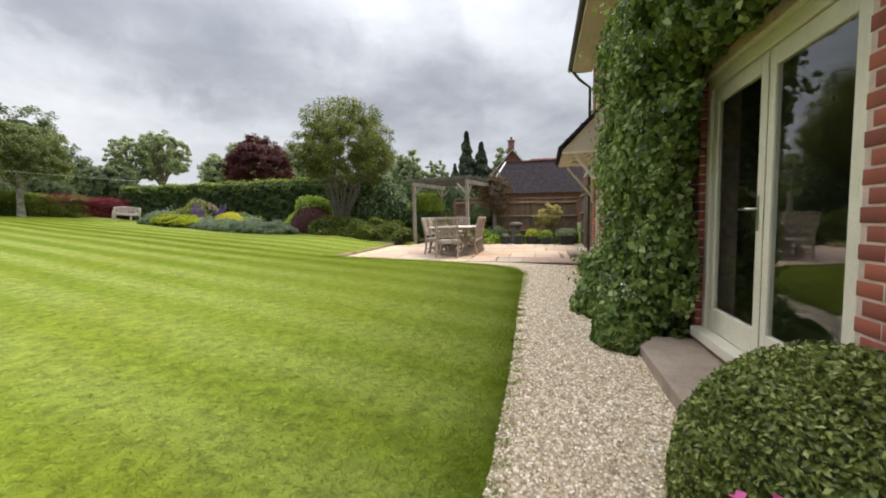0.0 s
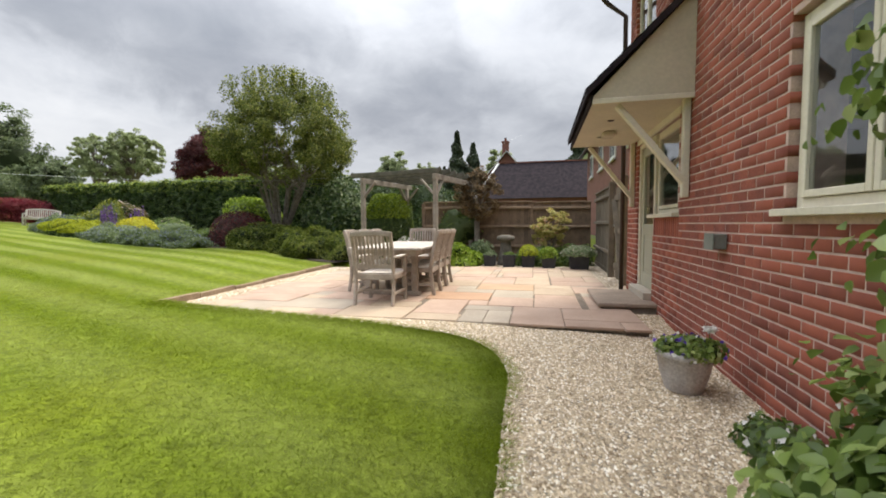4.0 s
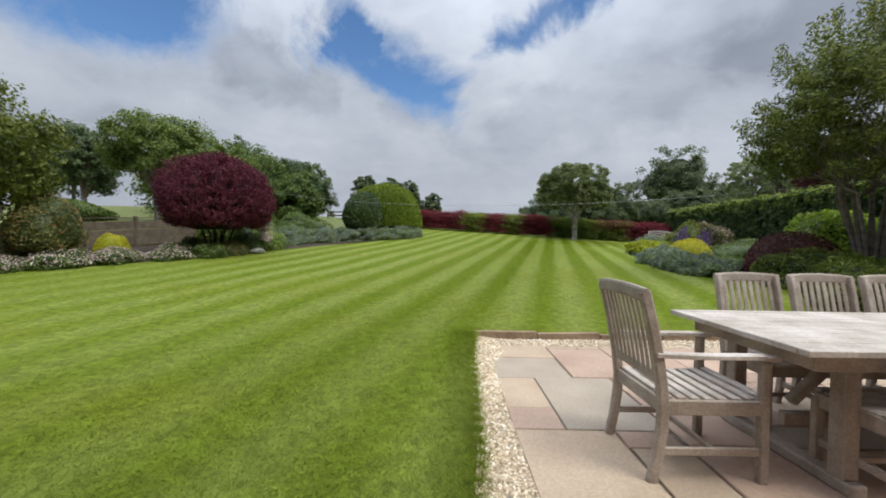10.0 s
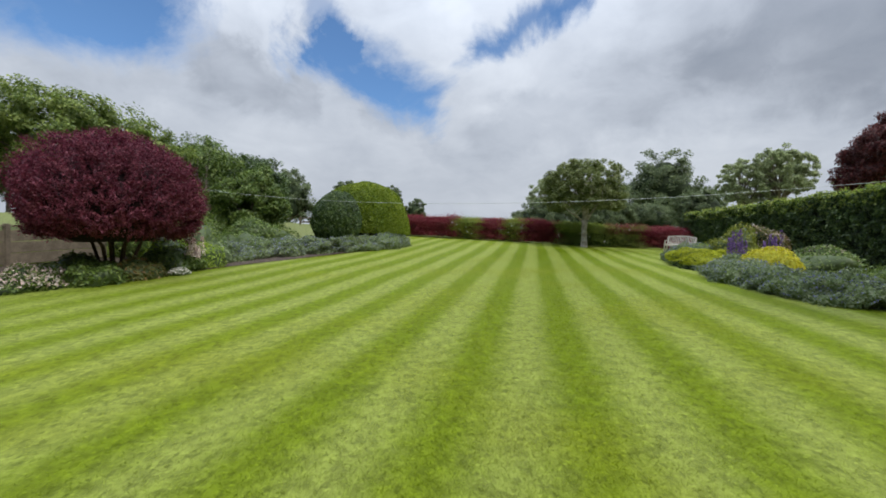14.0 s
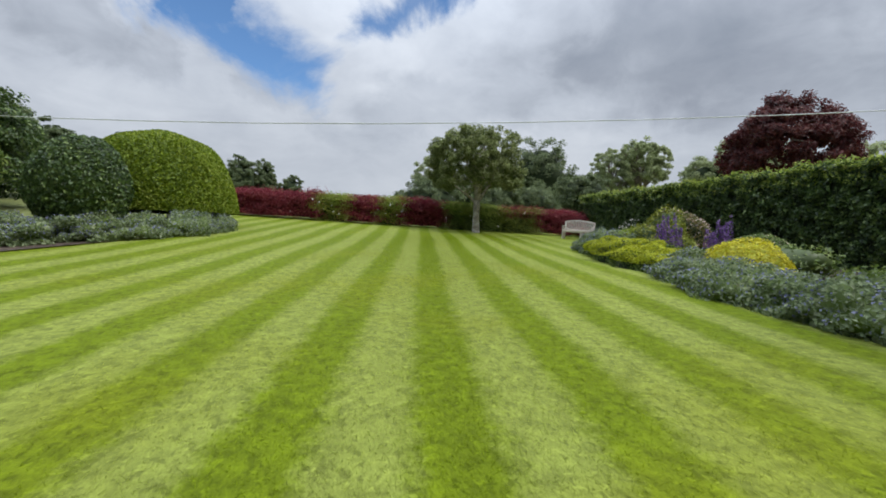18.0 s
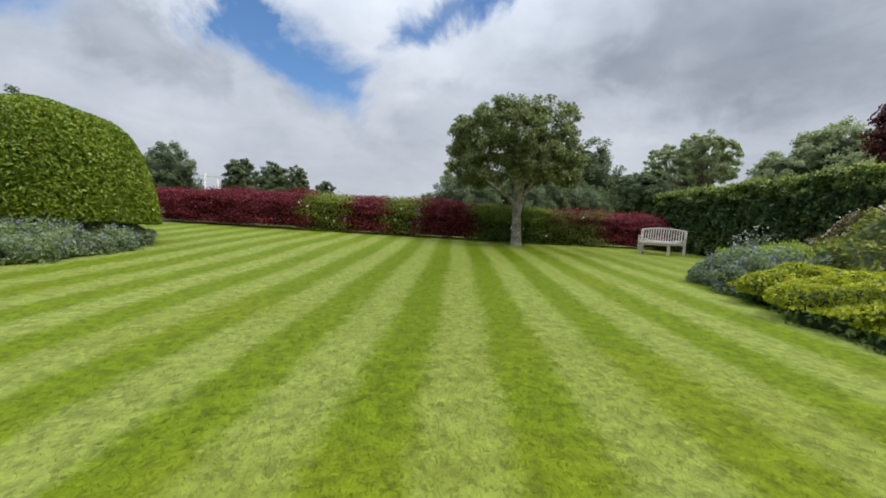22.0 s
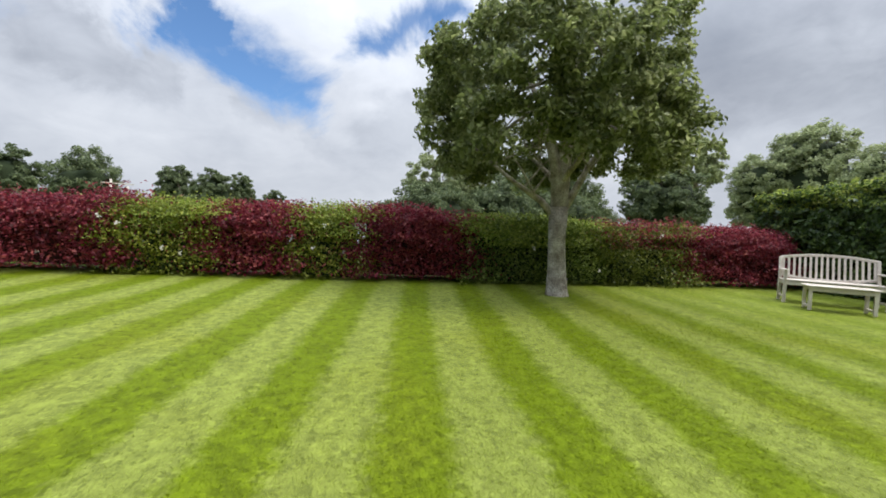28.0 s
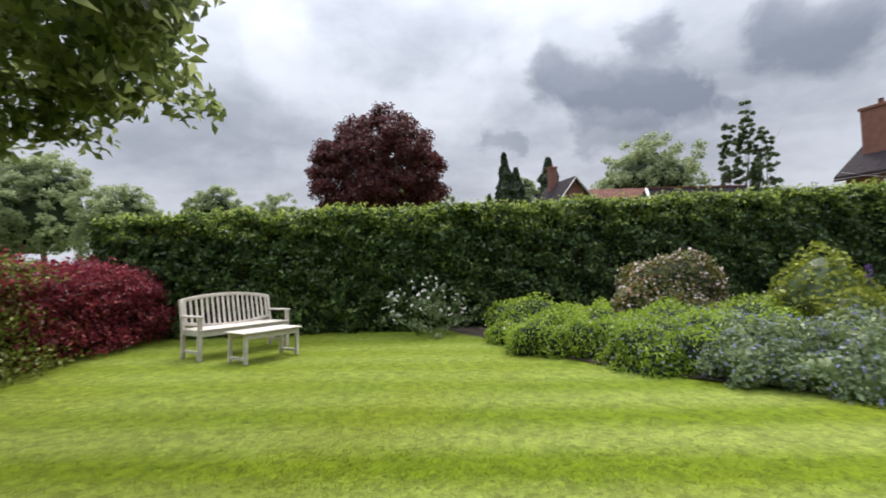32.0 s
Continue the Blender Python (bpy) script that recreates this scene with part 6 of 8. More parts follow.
def limbs(base, targets, r0, fork, sides=8, bend=0.15, sub=0):
    """Trunk to a fork and limbs on to the crown's clumps."""
    pieces = []
    base, fork = np.array(base, float), np.array(fork, float)
    mid = (base + fork) / 2 + rng.normal(0, 0.02, 3)
    pieces.append(tube([base - [0, 0, 0.1], base + [0, 0, 0.06], mid, fork], [r0 * 1.35, r0 * 1.12, r0 * 0.92, r0 * 0.85], max(sides, 10)))
    for q in targets:
        q = np.array(q)
        ln = np.linalg.norm(q - fork)
        m1 = fork + (q - fork) * 0.35 + np.array([0, 0, ln * bend]) * 0.6 + rng.normal(0, 0.05 * ln, 3) * 0.6
        m2 = fork + (q - fork) * 0.7 + np.array([0, 0, ln * bend]) * 0.5 + rng.normal(0, 0.05 * ln, 3) * 0.6
        k = r0 * rng.uniform(0.3, 0.55)
        pieces.append(tube([fork - (fork - mid) * 0.1, m1, m2, q], [k * 1.25, k, k * 0.6, k * 0.2], 6))
        for _ in range(sub):
            s = m1 + (m2 - m1) * rng.uniform(0, 1)
            e = s + unit(1)[0] * ln * 0.35 + [0, 0, ln * 0.12]
            pieces.append(tube([s, (s + e) / 2 + [0, 0, 0.03], e], [k * 0.45, k * 0.3, k * 0.1], 5))
    return joined(pieces)


def tree(name, label, at, trunk_h, trunk_r, centre, radii, mat, n, size, seed, clumps=90, clump=0.3, lump=0.18, shell=0.45, low=-0.75, bark=BARK, n_limbs=9, sub=2, category="tree", freq=2.2, slim=0.55, group=""):
    """centre is given above the foot of the trunk."""
    x, y = at[0], at[1]
    z = at[2] if len(at) > 2 else float(height_of(x, y))
    t = thing(name, label, category, (x, y, z), group)
    P, f, C = crown_points(centre, radii, n, seed, clumps, clump, lump, shell, low, freq)
    pick = C[rng.choice(len(C), min(n_limbs, len(C)), replace=False)]
    V, F = limbs((0, 0, 0), pick, trunk_r, (rng.normal(0, 0.02), rng.normal(0, 0.02), trunk_h), sub=sub)
    mesh_object("trunk", V, F, bark, t, smooth=True)
    V, F = leaves(P, f, size, 0.9, slim)
    mesh_object("crown", V, F, mat, t)
    return t


# the clipped round-headed tree on the lawn, by the far hedge
def lawn_tree():
    x, y = -28.96, 17.62
    t = thing("lawn_tree", "round headed grey green tree with a pale trunk", "tree", (x, y, float(height_of(x, y))))
    c, rad = (0.26, -0.10, 3.46), (2.36, 2.36, 1.74)
    P, f, C = crown_points(c, rad, 44000, 21, 480, 0.11, 0.10, 0.56, -0.72, square=2.5)
    a = rng.uniform(0, 2 * math.pi, 90)
    far = rng.uniform(1.8, 2.25, 90)
    rim = np.column_stack([0.24 + far * np.cos(a), 0.05 + far * np.sin(a), rng.uniform(2.25, 3.1, 90)])
    more = rim[rng.integers(0, 90, 5200)] + unit(5200) * rng.uniform(0, 1, (5200, 1)) ** 0.5 * [[0.24, 0.24, 0.2]]
    P = np.concatenate([P, more])
    f = np.concatenate([f, more / np.linalg.norm(more, axis=1, keepdims=True)])
    side = np.array([0.29, 0.956, 0.0])
    fork = np.array([0.03, 0.04, 1.62])
    pieces = [tube([(0, 0, -0.1), (0, 0, 0.05), (0.01, 0.0, 0.5), (0.0, 0.01, 1.0), fork], [0.25, 0.20, 0.165, 0.155, 0.175], 14)]
    lead = [(fork - [0, 0, 0.1], fork + side * 0.10 + [0, 0, 0.9], fork + side * 0.22 + [0.1, 0, 1.9], fork + side * 0.3 + [0.1, 0, 2.8], 0.145),
            (fork - [0, 0, 0.1], fork - side * 0.06 + [0.03, 0, 0.8], fork - side * 0.22 + [-0.1, 0, 1.8], fork - side * 0.5 + [-0.2, 0, 2.6], 0.115),
            (fork - [0, 0, 0.25], fork - side * 0.32 + [0, 0, 0.12], fork - side * 0.85 + [0, 0, 0.5], fork - side * 1.7 + [0.1, 0, 1.2], 0.062),
            (fork - [0, 0, 0.2], fork + side * 0.27 + [0, 0, 0.25], fork + side * 0.62 + [0, 0, 0.85], fork + side * 1.3 + [0.1, 0, 1.7], 0.07),
            (fork + [0, 0, 0.4], fork + [0.5, 0.1, 0.8], fork + [1.0, 0.1, 1.4], fork + [1.7, 0.1, 1.9], 0.05),
            (fork + [0, 0, 0.3], fork + [-0.5, 0.1, 0.7], fork + [-1.0, -0.1, 1.2], fork + [-1.7, 0.2, 1.8], 0.05)]
    V, F = joined(pieces)
    mesh_object("trunk", V, F, BARK_PALE, t, smooth=True)
    pieces = []
    for p0, p1, p2, p3, k in lead:
        pieces.append(tube([p0, p1, p2, p3], [k * 1.15, k, k * 0.65, k * 0.2], 8))
        for _ in range(7):
            s = p1 + (p3 - p1) * rng.uniform(0.05, 0.9)
            e = C[rng.choice(len(C))]
            e = s + (e - s) * min(1.0, 1.1 / np.linalg.norm(e - s))
            pieces.append(tube([s, (s + e) / 2 + [0, 0, 0.06], e], [k * 0.38, k * 0.28, k * 0.1], 5))
    V, F = joined(pieces)
    mesh_object("limb_frame", V, F, BARK_MID, t, "darker grey limbs", smooth=True)
    V, F = leaves(P, f, 0.108, 1.1, 0.5)
    mesh_object("crown", V, F, LEAF_TREE, t)


lawn_tree()
# the broad multi-stemmed tree behind the border
def border_tree():
    x, y = -9.3, 18.3
    t = thing("border_tree", "broad multi stemmed tree with small green leaves in the border", "tree", (x, y, float(height_of(x, y))))
    c, rad = (0.12, 0.05, 3.66), (2.52, 2.52, 2.04)
    P, f, C = crown_points(c, rad, 56000, 33, 430, 0.125, 0.16, 0.34, -0.66, freq=3.0)
    a = rng.uniform(0, 2 * math.pi, 150)
    k = np.sqrt(rng.uniform(0, 1, 150))
    top = np.column_stack([c[0] + 1.9 * k * np.cos(a), c[1] + 1.9 * k * np.sin(a), c[2] + 1.9 * np.sqrt(1 - 0.62 * k * k)])
    shoot = top[rng.integers(0, 150, 5200)]
    run = rng.uniform(0, 1, (5200, 1))
    shoot = shoot + run * [[0.0, 0.0, 0.55]] + (shoot - c) * run * 0.07 + rng.normal(0, 0.045, shoot.shape)
    P, f = np.concatenate([P, shoot]), np.concatenate([f, unit(5200) * 0.5 + [[0, 0, 0.5]]])
    pieces = []
    for i in range(14):
        b = i * 2.4
        foot = np.array([0.16 * math.cos(b), 0.16 * math.sin(b), -0.08])
        q = C[rng.integers(0, len(C))]
        out = np.array([math.cos(b), math.sin(b), 0.0])
        m1, m2 = foot + out * 0.12 + [0, 0, 0.9], foot + out * rng.uniform(0.35, 0.75) + [0, 0, 2.1]
        end = m2 + (q - m2) * 0.75
        r = rng.uniform(0.045, 0.085)
        pieces.append(tube([foot, m1, m2, (m2 + end) / 2 + out * 0.1, end], [r * 1.25, r, r * 0.75, r * 0.45, r * 0.15], 8))
        for _ in range(6):
            s0 = m2 + (end - m2) * rng.uniform(0.0, 0.8)
            e0 = s0 + unit(1)[0] * 0.7 + out * 0.3 + [0, 0, 0.35]
            pieces.append(tube([s0, (s0 + e0) / 2 + [0, 0, 0.05], e0], [r * 0.35, r * 0.25, r * 0.08], 5))
    V, F = joined(pieces)
    mesh_object("trunk", V, F, BARK, t, "dark slender stems", smooth=True)
    V, F = leaves(P, f, 0.095, 1.0, 0.36)
    mesh_object("crown", V, F, LEAF_BORDER, t)


border_tree()


def hedge_run(name, label, a, b, depth, height, mats, n, size, seed, tips=None, category="hedge", base_gap=0.0, top_wave=0.04, kindred="", heart=HEART_GREEN, rose=0, rise=0.0, spread=1.0, lively=1.0, ragged=0.0):
    """A clipped hedge from a to b (its garden face), growing away to the other side of the line."""
    a, b = np.array(a, float), np.array(b, float)
    d = b - a
    ln = np.linalg.norm(d)
    d /= ln
    nrm = np.array([d[1], -d[0]])
    za = float(height_of(*a))
    t = thing(name, label, category, (a[0], a[1], za), kindred)
    r = np.random.default_rng(seed)
    def ground_at(s, k):
        p = a + d * s - nrm * k
        return height_of(p[0], p[1]) - za
    steps = max(2, int(ln / 0.5))
    bm = bmesh.new()
    rings = []
    for i in range(steps + 1):
        s = 0.12 + (ln - 0.24) * i / steps
        g = float(ground_at(s, 0.2))
        prof = [(0.26, 0.03 + base_gap), (0.24, height * 0.5), (0.26, height - 0.24), (0.4, height - 0.17), (depth - 0.4, height - 0.17), (depth - 0.26, height - 0.24), (depth - 0.24, 0.03 + base_gap)]
        ring = []
        for k, z in prof:
            q = d * s - nrm * (k + r.normal(0, 0.015))
            ring.append(bm.verts.new((q[0], q[1], g + z * (1 + rise * s / ln / height) + r.normal(0, 0.015))))
        rings.append(ring)
    for i in range(steps):
        for j in range(len(rings[0])):
            k = (j + 1) % len(rings[0])
            bm.faces.new((rings[i][j], rings[i + 1][j], rings[i + 1][k], rings[i][k]))
    bm.faces.new(rings[0][::-1])
    bm.faces.new(rings[-1])
    # dark filler: shade painted into the gaps where leaves thin out
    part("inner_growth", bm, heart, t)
    areas = np.array([ln * height, ln * depth, ln * height * 0.35, depth * height, depth * height])
    cnt = (n * areas / areas.sum()).astype(int)
    Ps, fs = [], []
    def put(s, k, z, face):
        bulge = 0.04 * np.sin(s * 1.9 + seed) + 0.035 * np.sin(s * 4.3 + z * 2.1 + seed * 2) + 0.035 * np.sin(z * 5 + s * 3 + seed)
        tuft = np.sin(s * 6.1 + z * 3.7 + seed) + np.sin(s * 9.7 - z * 7.9 + 2 * seed) + np.sin(z * 12.1 + s * 3.3)
        keep = r.uniform(0, 1, len(s)) < np.clip(0.66 + 0.26 * tuft, 0.22, 1)
        bulge = bulge * lively + 0.022 * lively * tuft - 0.10 * np.clip(z / height, 0, 1) ** 8
        q = d[None] * (s + r.normal(0, ragged, len(s)))[:, None] - nrm[None] * k[:, None] + (nrm[None] * bulge[:, None] if abs(face[2]) < 0.5 else 0)
        g = ground_at_many(s, k)
        wave = top_wave * (np.sin(s * 2.3 + seed) + 0.8 * np.sin(s * 5.9 + k * 3 + seed) + 0.6 * np.sin(s * 11.0 + k * 5)) * np.clip(z / height, 0, 1) ** 3
        wave = wave - 0.16 * np.abs(2 * np.clip(k, 0, depth) / depth - 1) ** 5 * np.clip(z / height, 0, 1) ** 6
        Ps.append(np.column_stack([q, g + z * (1 + rise * s / ln / height) + wave])[keep])
        fs.append(np.repeat([face], int(keep.sum()), axis=0))
    def ground_at_many(s, k):
        p = a[None] + d[None] * s[:, None] - nrm[None] * k[:, None]
        return height_of(p[:, 0], p[:, 1]) - za
    U = r.uniform
    zz = lambda m: base_gap + (height - base_gap) * U(0, 1, m) ** 0.9
    put(U(0, ln, cnt[0]), U(-0.05, 0.15, cnt[0]), zz(cnt[0]), (nrm[0], nrm[1], 0.25))
    put(U(0, ln, cnt[1]), U(0.0, depth, cnt[1]), height - U(-0.03, 0.16, cnt[1]), (0, 0, 1.0))
    put(U(0, ln, cnt[2]), depth - U(-0.03, 0.10, cnt[2]), zz(cnt[2]), (-nrm[0], -nrm[1], 0.25))
    put(U(-0.03, 0.10, cnt[3]), U(0, depth, cnt[3]), zz(cnt[3]), (-d[0], -d[1], 0.25))
    put(ln - U(-0.03, 0.10, cnt[4]), U(0, depth, cnt[4]), zz(cnt[4]), (d[0], d[1], 0.25))
    V, F = leaves(np.concatenate(Ps), np.concatenate(fs), size, spread, 0.65)
    mesh_object("foliage", V, F, mats, t)
    if tips:
        tm, tn, ts = tips
        Ps, fs = [], []
        put(U(0, ln, tn), U(-0.04, depth, tn), height - 0.02 + np.minimum(0.03 * r.exponential(1.0, tn) * lively, 0.16), (0, 0, 1.0))
        put(U(0, ln, tn // 2), U(-0.06, 0.03, tn // 2), height - U(0.0, 0.62, tn // 2) ** 1.5, (nrm[0], nrm[1], 0.4))
        V, F = leaves(np.concatenate(Ps), np.concatenate(fs), ts, 1.0, 0.5)
        mesh_object("new_growth", V, F, tm, t)
    if rose:
        Ps, fs = [], []
        put(U(0, ln, rose), U(-0.08, 0.0, rose), U(0.3, height, rose), (nrm[0], nrm[1], 0.4))
        C = np.repeat(np.concatenate(Ps), 5, axis=0)
        C = C + r.normal(0, 0.02, C.shape)
        V, F = leaves(C, np.repeat([[nrm[0], nrm[1], 0.4]], len(C), axis=0), 0.05, 0.7, 0.85)
        mesh_object("hedge_rose", V, F, PETAL_WHITE, t, "small white dog roses")
    return t


# clipped tall hedge behind the border, in two runs that meet
hedge_run("tall_hedge", "tall clipped dark green hedge with fresh yellow green top growth", (-30.6, 24.75), (-9.6, 22.66), 1.3, 2.42, LEAF_HEDGE, 135000, 0.10, 3, (LEAF_TIPS, 15000, 0.09), rise=0.78, lively=1.3)
# mixed hedge at the far end of the lawn: copper and green plants in turn
FAR_A, FAR_B = np.array((-31.55, 4.7)), np.array((-29.35, 24.6))
far_dir = (FAR_B - FAR_A) / np.linalg.norm(FAR_B - FAR_A)
stops = [0.0, 5.25, 6.65, 8.15, 9.55, 11.9, 13.4, 15.05, 17.0, 19.9]
kinds = ["r", "g", "r", "g", "r", "d", "d", "m", "r"]
for i, k in enumerate(kinds):
    p, q = FAR_A + far_dir * stops[i], FAR_A + far_dir * stops[i + 1]
    tall = 1.15 if i == 0 else 1.33
    mat, lab, tip = {"r": (LEAF_RED, "wine red clipped shrub in the mixed hedge across the lawn", (LEAF_RED, 3600, 0.07)),
                     "g": (LEAF_ROW, "yellow green clipped shrub in the mixed hedge across the lawn", (LEAF_TIPS, 1900, 0.06)),
                     "d": (LEAF_WILLOW, "dark green clipped shrub in the mixed hedge across the lawn", (LEAF_TIPS, 3800, 0.065)),
                     "m": (LEAF_OLIVE, "green shrub with reddish shoots in the mixed hedge across the lawn", (LEAF_RED, 2400, 0.065))}[k]
    hedge_run("hedge_shrub", lab, p, q, 1.15, tall + 0.04 * math.sin(i * 2.1), mat, int(8500 * (stops[i + 1] - stops[i])) + 2000, 0.058, 40 + i, tip, kindred="mixed hedge", base_gap=0.08 if k == "r" else 0.02, heart=HEART_RED if k == "r" else HEART_GREEN, rose=1 if k == "r" else 6, spread=1.3, lively=2.3, top_wave=0.07, ragged=0.30, rise=0.22 if i == 0 else 0.0)

# dome-clipped evergreen and its darker neighbour
shrub("domed_evergreen", "large dome clipped yellow green evergreen tree", (-25.0, 5.0), (2.26, 2.26, 2.58), LEAF_DOME, 84000, 0.078, 51, "topiary", 0.035, -0.02, stem=0.44, spread=1.0, thick=0.11, heart=HEART_GREEN, square=2.15, freq=5.0)
shrub("rounded_evergreen", "rounded dark green clipped evergreen shrub", (-21.4, 4.4), (1.0, 1.0, 1.28), LEAF_HEDGE, 11000, 0.09, 52, "topiary", 0.05, -0.75, stem=0.2, spread=0.7)


def purple_bush():
    x, y = -13.58, 1.18
    t = thing("purple_shrub", "rounded deep purple leaved shrub of upright shoots on bare stems", "shrub", (x, y, float(height_of(x, y))))
    c, r = np.array((0, 0, 1.74)), np.array((1.74, 1.74, 1.56))
    # near-black mass paints the shade inside and under the bush
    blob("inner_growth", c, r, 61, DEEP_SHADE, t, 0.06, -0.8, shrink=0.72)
    spray = unit(2400)
    spray = spray[spray[:, 2] > -0.50][:1050]
    d = np.repeat(spray, 7, axis=0) + rng.normal(0, 0.055, (len(spray) * 7, 3)) * [1, 1, 0.6]
    d /= np.linalg.norm(d, axis=1, keepdims=True)
    far = np.repeat(bumpy(spray, 61, 0.07, 4.0) * rng.uniform(0.93, 1.05, len(spray)), 7) * rng.uniform(0.97, 1.03, len(d))
    tip = c + d * r * far[:, None]
    up = d * [1.0, 1.0, 0.4] + [0, 0, 0.42]
    up /= np.linalg.norm(up, axis=1, keepdims=True)
    long = rng.uniform(0.26, 0.55, (len(d), 1))
    which = np.repeat(np.arange(len(d)), 20)
    run = rng.uniform(0, 1, (len(which), 1)) ** 0.8
    P = tip[which] - up[which] * long[which] * run + rng.normal(0, 0.016, (len(which), 3)) * (0.5 + run)
    f = up[which] * 0.6 + unit(len(which)) * 0.8
    V, F = leaves(P, f, 0.042, 0.6, 0.55)
    mesh_object("foliage", V, F, LEAF_PURPLE, t)
    stems = []
    for i, a in enumerate((0.3, 1.2, 2.1, 3.0, 3.9, 4.8, 5.6)):
        k = 0.10 + 0.05 * (i % 3)
        stems.append(tube([(k * math.cos(a), k * math.sin(a), -0.05), (2.2 * k * math.cos(a), 2.2 * k * math.sin(a), 0.7), (0.8 * math.cos(a), 0.8 * math.sin(a), 1.7)], [0.045, 0.035, 0.02], 7))
    V, F = joined(stems)
    # stems coloured dark to stand for the shade below the crown
    mesh_object("stem", V, F, TWIG, t, smooth=True)


purple_bush()


def flower_spikes(name, label, at, radius, n, h0, h1, petal, seed, group=""):
    """Upright flower spires rising from a leafy base."""
    r = np.random.default_rng(seed)
    x, y = at
    t = thing(name, label, "flower", (x, y, float(height_of(x, y))), group)
    Ps, fs, stems = [], [], []
    for i in range(n):
        a, d = r.uniform(0, 6.28), radius * math.sqrt(r.uniform(0, 1))
        bx, by, h = d * math.cos(a), d * math.sin(a), r.uniform(h0, h1)
        m = 130
        z = r.uniform(0.42, 1, m)
        rad = 0.085 * (1.12 - z) + 0.014
        b = r.uniform(0, 6.28, m)
        Ps.append(np.column_stack([bx + np.cos(b) * rad, by + np.sin(b) * rad, z * h]))
        fs.append(np.column_stack([np.cos(b), np.sin(b), 0.3 + 0 * b]))
        stems.append(tube([(bx, by, 0), (bx, by, h * 0.97)], [0.008, 0.004], 5))
    V, F = leaves(np.concatenate(Ps), np.concatenate(fs), 0.042, 0.6, 0.8)
    mesh_object("flower_spire", V, F, petal, t)
    V, F = joined(stems)
    mesh_object("stalk", V, F, LEAF_MID, t)
    P, f = skin_points((0, 0, 0.1), (radius * 1.15, radius * 1.15, h0 * 0.45), 500, seed, 0.1, 0.3, -0.1)
    V, F = leaves(P, f, 0.10, 0.8, 0.4)
    mesh_object("leafy_base", V, F, LEAF_MID, t)
    return t


BORDER = "plants of the long border"
CATMINT = "grey green catmint mound with lavender blue flowers"
# border by the tall hedge, front edge from the terrace to the bench
for i, (x, y, rx, h) in enumerate(((-11.2, 15.72, 0.92, 0.42), (-12.4, 15.72, 0.97, 0.44), (-13.7, 16.02, 0.97, 0.44), (-14.9, 16.5, 0.92, 0.43), (-15.7, 16.88, 0.73, 0.42), (-19.75, 18.1, 0.75, 0.52), (-20.6, 18.6, 0.85, 0.56), (-21.2, 19.2, 0.75, 0.54), (-20.0, 18.9, 0.8, 0.58))):
    shrub("catmint", CATMINT, (x, y), (rx, rx * 0.8, h), LEAF_CAT, 5600, 0.064, 100 + i, "plant", 0.28, -0.2, heart=LEAF_MID, group=BORDER, thick=0.26, spread=0.9, freq=5.0, extra=(("bloom", PETAL_BLUE, 520, 0.036, 0.06),))
for i, (x, y, rx, h) in enumerate(((-16.7, 17.1, 1.0, 0.5), (-17.8, 17.45, 1.0, 0.5), (-18.8, 17.85, 0.95, 0.5))):
    shrub("lady_mantle", "low lime yellow flowering mound at the bed's front", (x, y), (rx, rx * 0.75, h), LEAF_MID, 3000, 0.075, 130 + i, "plant", 0.28, -0.2, heart=HEART_GREEN, group=BORDER, thick=0.3, freq=5.0, tips=(LEAF_LIME, 9000, 0.05))
for i, (x, y, rx, h) in enumerate(((-22.0, 21.6, 0.9, 0.62), (-22.7, 22.3, 0.8, 0.58), (-21.3, 20.7, 0.9, 0.62), (-20.3, 20.0, 0.9, 0.62), (-22.2, 20.9, 0.7, 0.55), (-22.7, 21.3, 0.75, 0.55))):
    shrub("leafy_perennial", "bright green leafy perennial clump at the bed's end", (x, y), (rx, rx * 0.85, h), LEAF_BRIGHT, 6500, 0.062, 136 + i, "plant", 0.28, -0.2, heart=HEART_GREEN, group=BORDER, thick=0.35, slim=0.45, spread=1.1, freq=4.0, extra=(("bloom", PETAL_BLUSH, 60, 0.03, 0.12),))
for i, (x, y, rx, h) in enumerate(((-21.9, 20.0, 0.8, 0.56), (-21.2, 19.9, 0.8, 0.56))):
    shrub("flowering_perennial", "leafy green perennial clump with lilac blue flowers", (x, y), (rx, rx * 0.85, h), LEAF_BRIGHT, 6500, 0.055, 175 + i, "plant", 0.24, -0.2, heart=HEART_GREEN, group=BORDER, thick=0.3, slim=0.5, spread=1.0, freq=4.0, extra=(("bloom", PETAL_BLUE, 420, 0.03, 0.08),))
shrub("golden_shrub", "rounded golden yellow leaved shrub in the border", (-14.98, 17.5), (0.78, 0.74, 0.70), LEAF_GOLD, 5200, 0.055, 140, lump=0.06, heart=LEAF_LIME, group=BORDER)
shrub("dark_red_shrub", "rounded dark wine red shrub in the border", (-10.2, 17.3), (1.08, 0.98, 1.05), LEAF_MAPLE, 7600, 0.06, 141, lump=0.07, heart=TWIG, group=BORDER)
shrub("spiraea", "rounded green shrub behind the flower spires", (-17.6, 21.5), (1.0, 0.9, 0.7), LEAF_MID, 3600, 0.09, 142, lump=0.12, heart=HEART_GREEN, group=BORDER, extra=(("bloom", PETAL_BLUSH, 300, 0.05, 0.03),))
shrub("spiraea", "rounded green shrub with pale faded flower heads", (-20.4, 21.5), (1.1, 0.9, 1.22), LEAF_BRONZE, 6500, 0.085, 143, lump=0.26, heart=HEART_GREEN, group=BORDER, extra=(("bloom", PETAL_BLUSH, 900, 0.06, 0.03),))
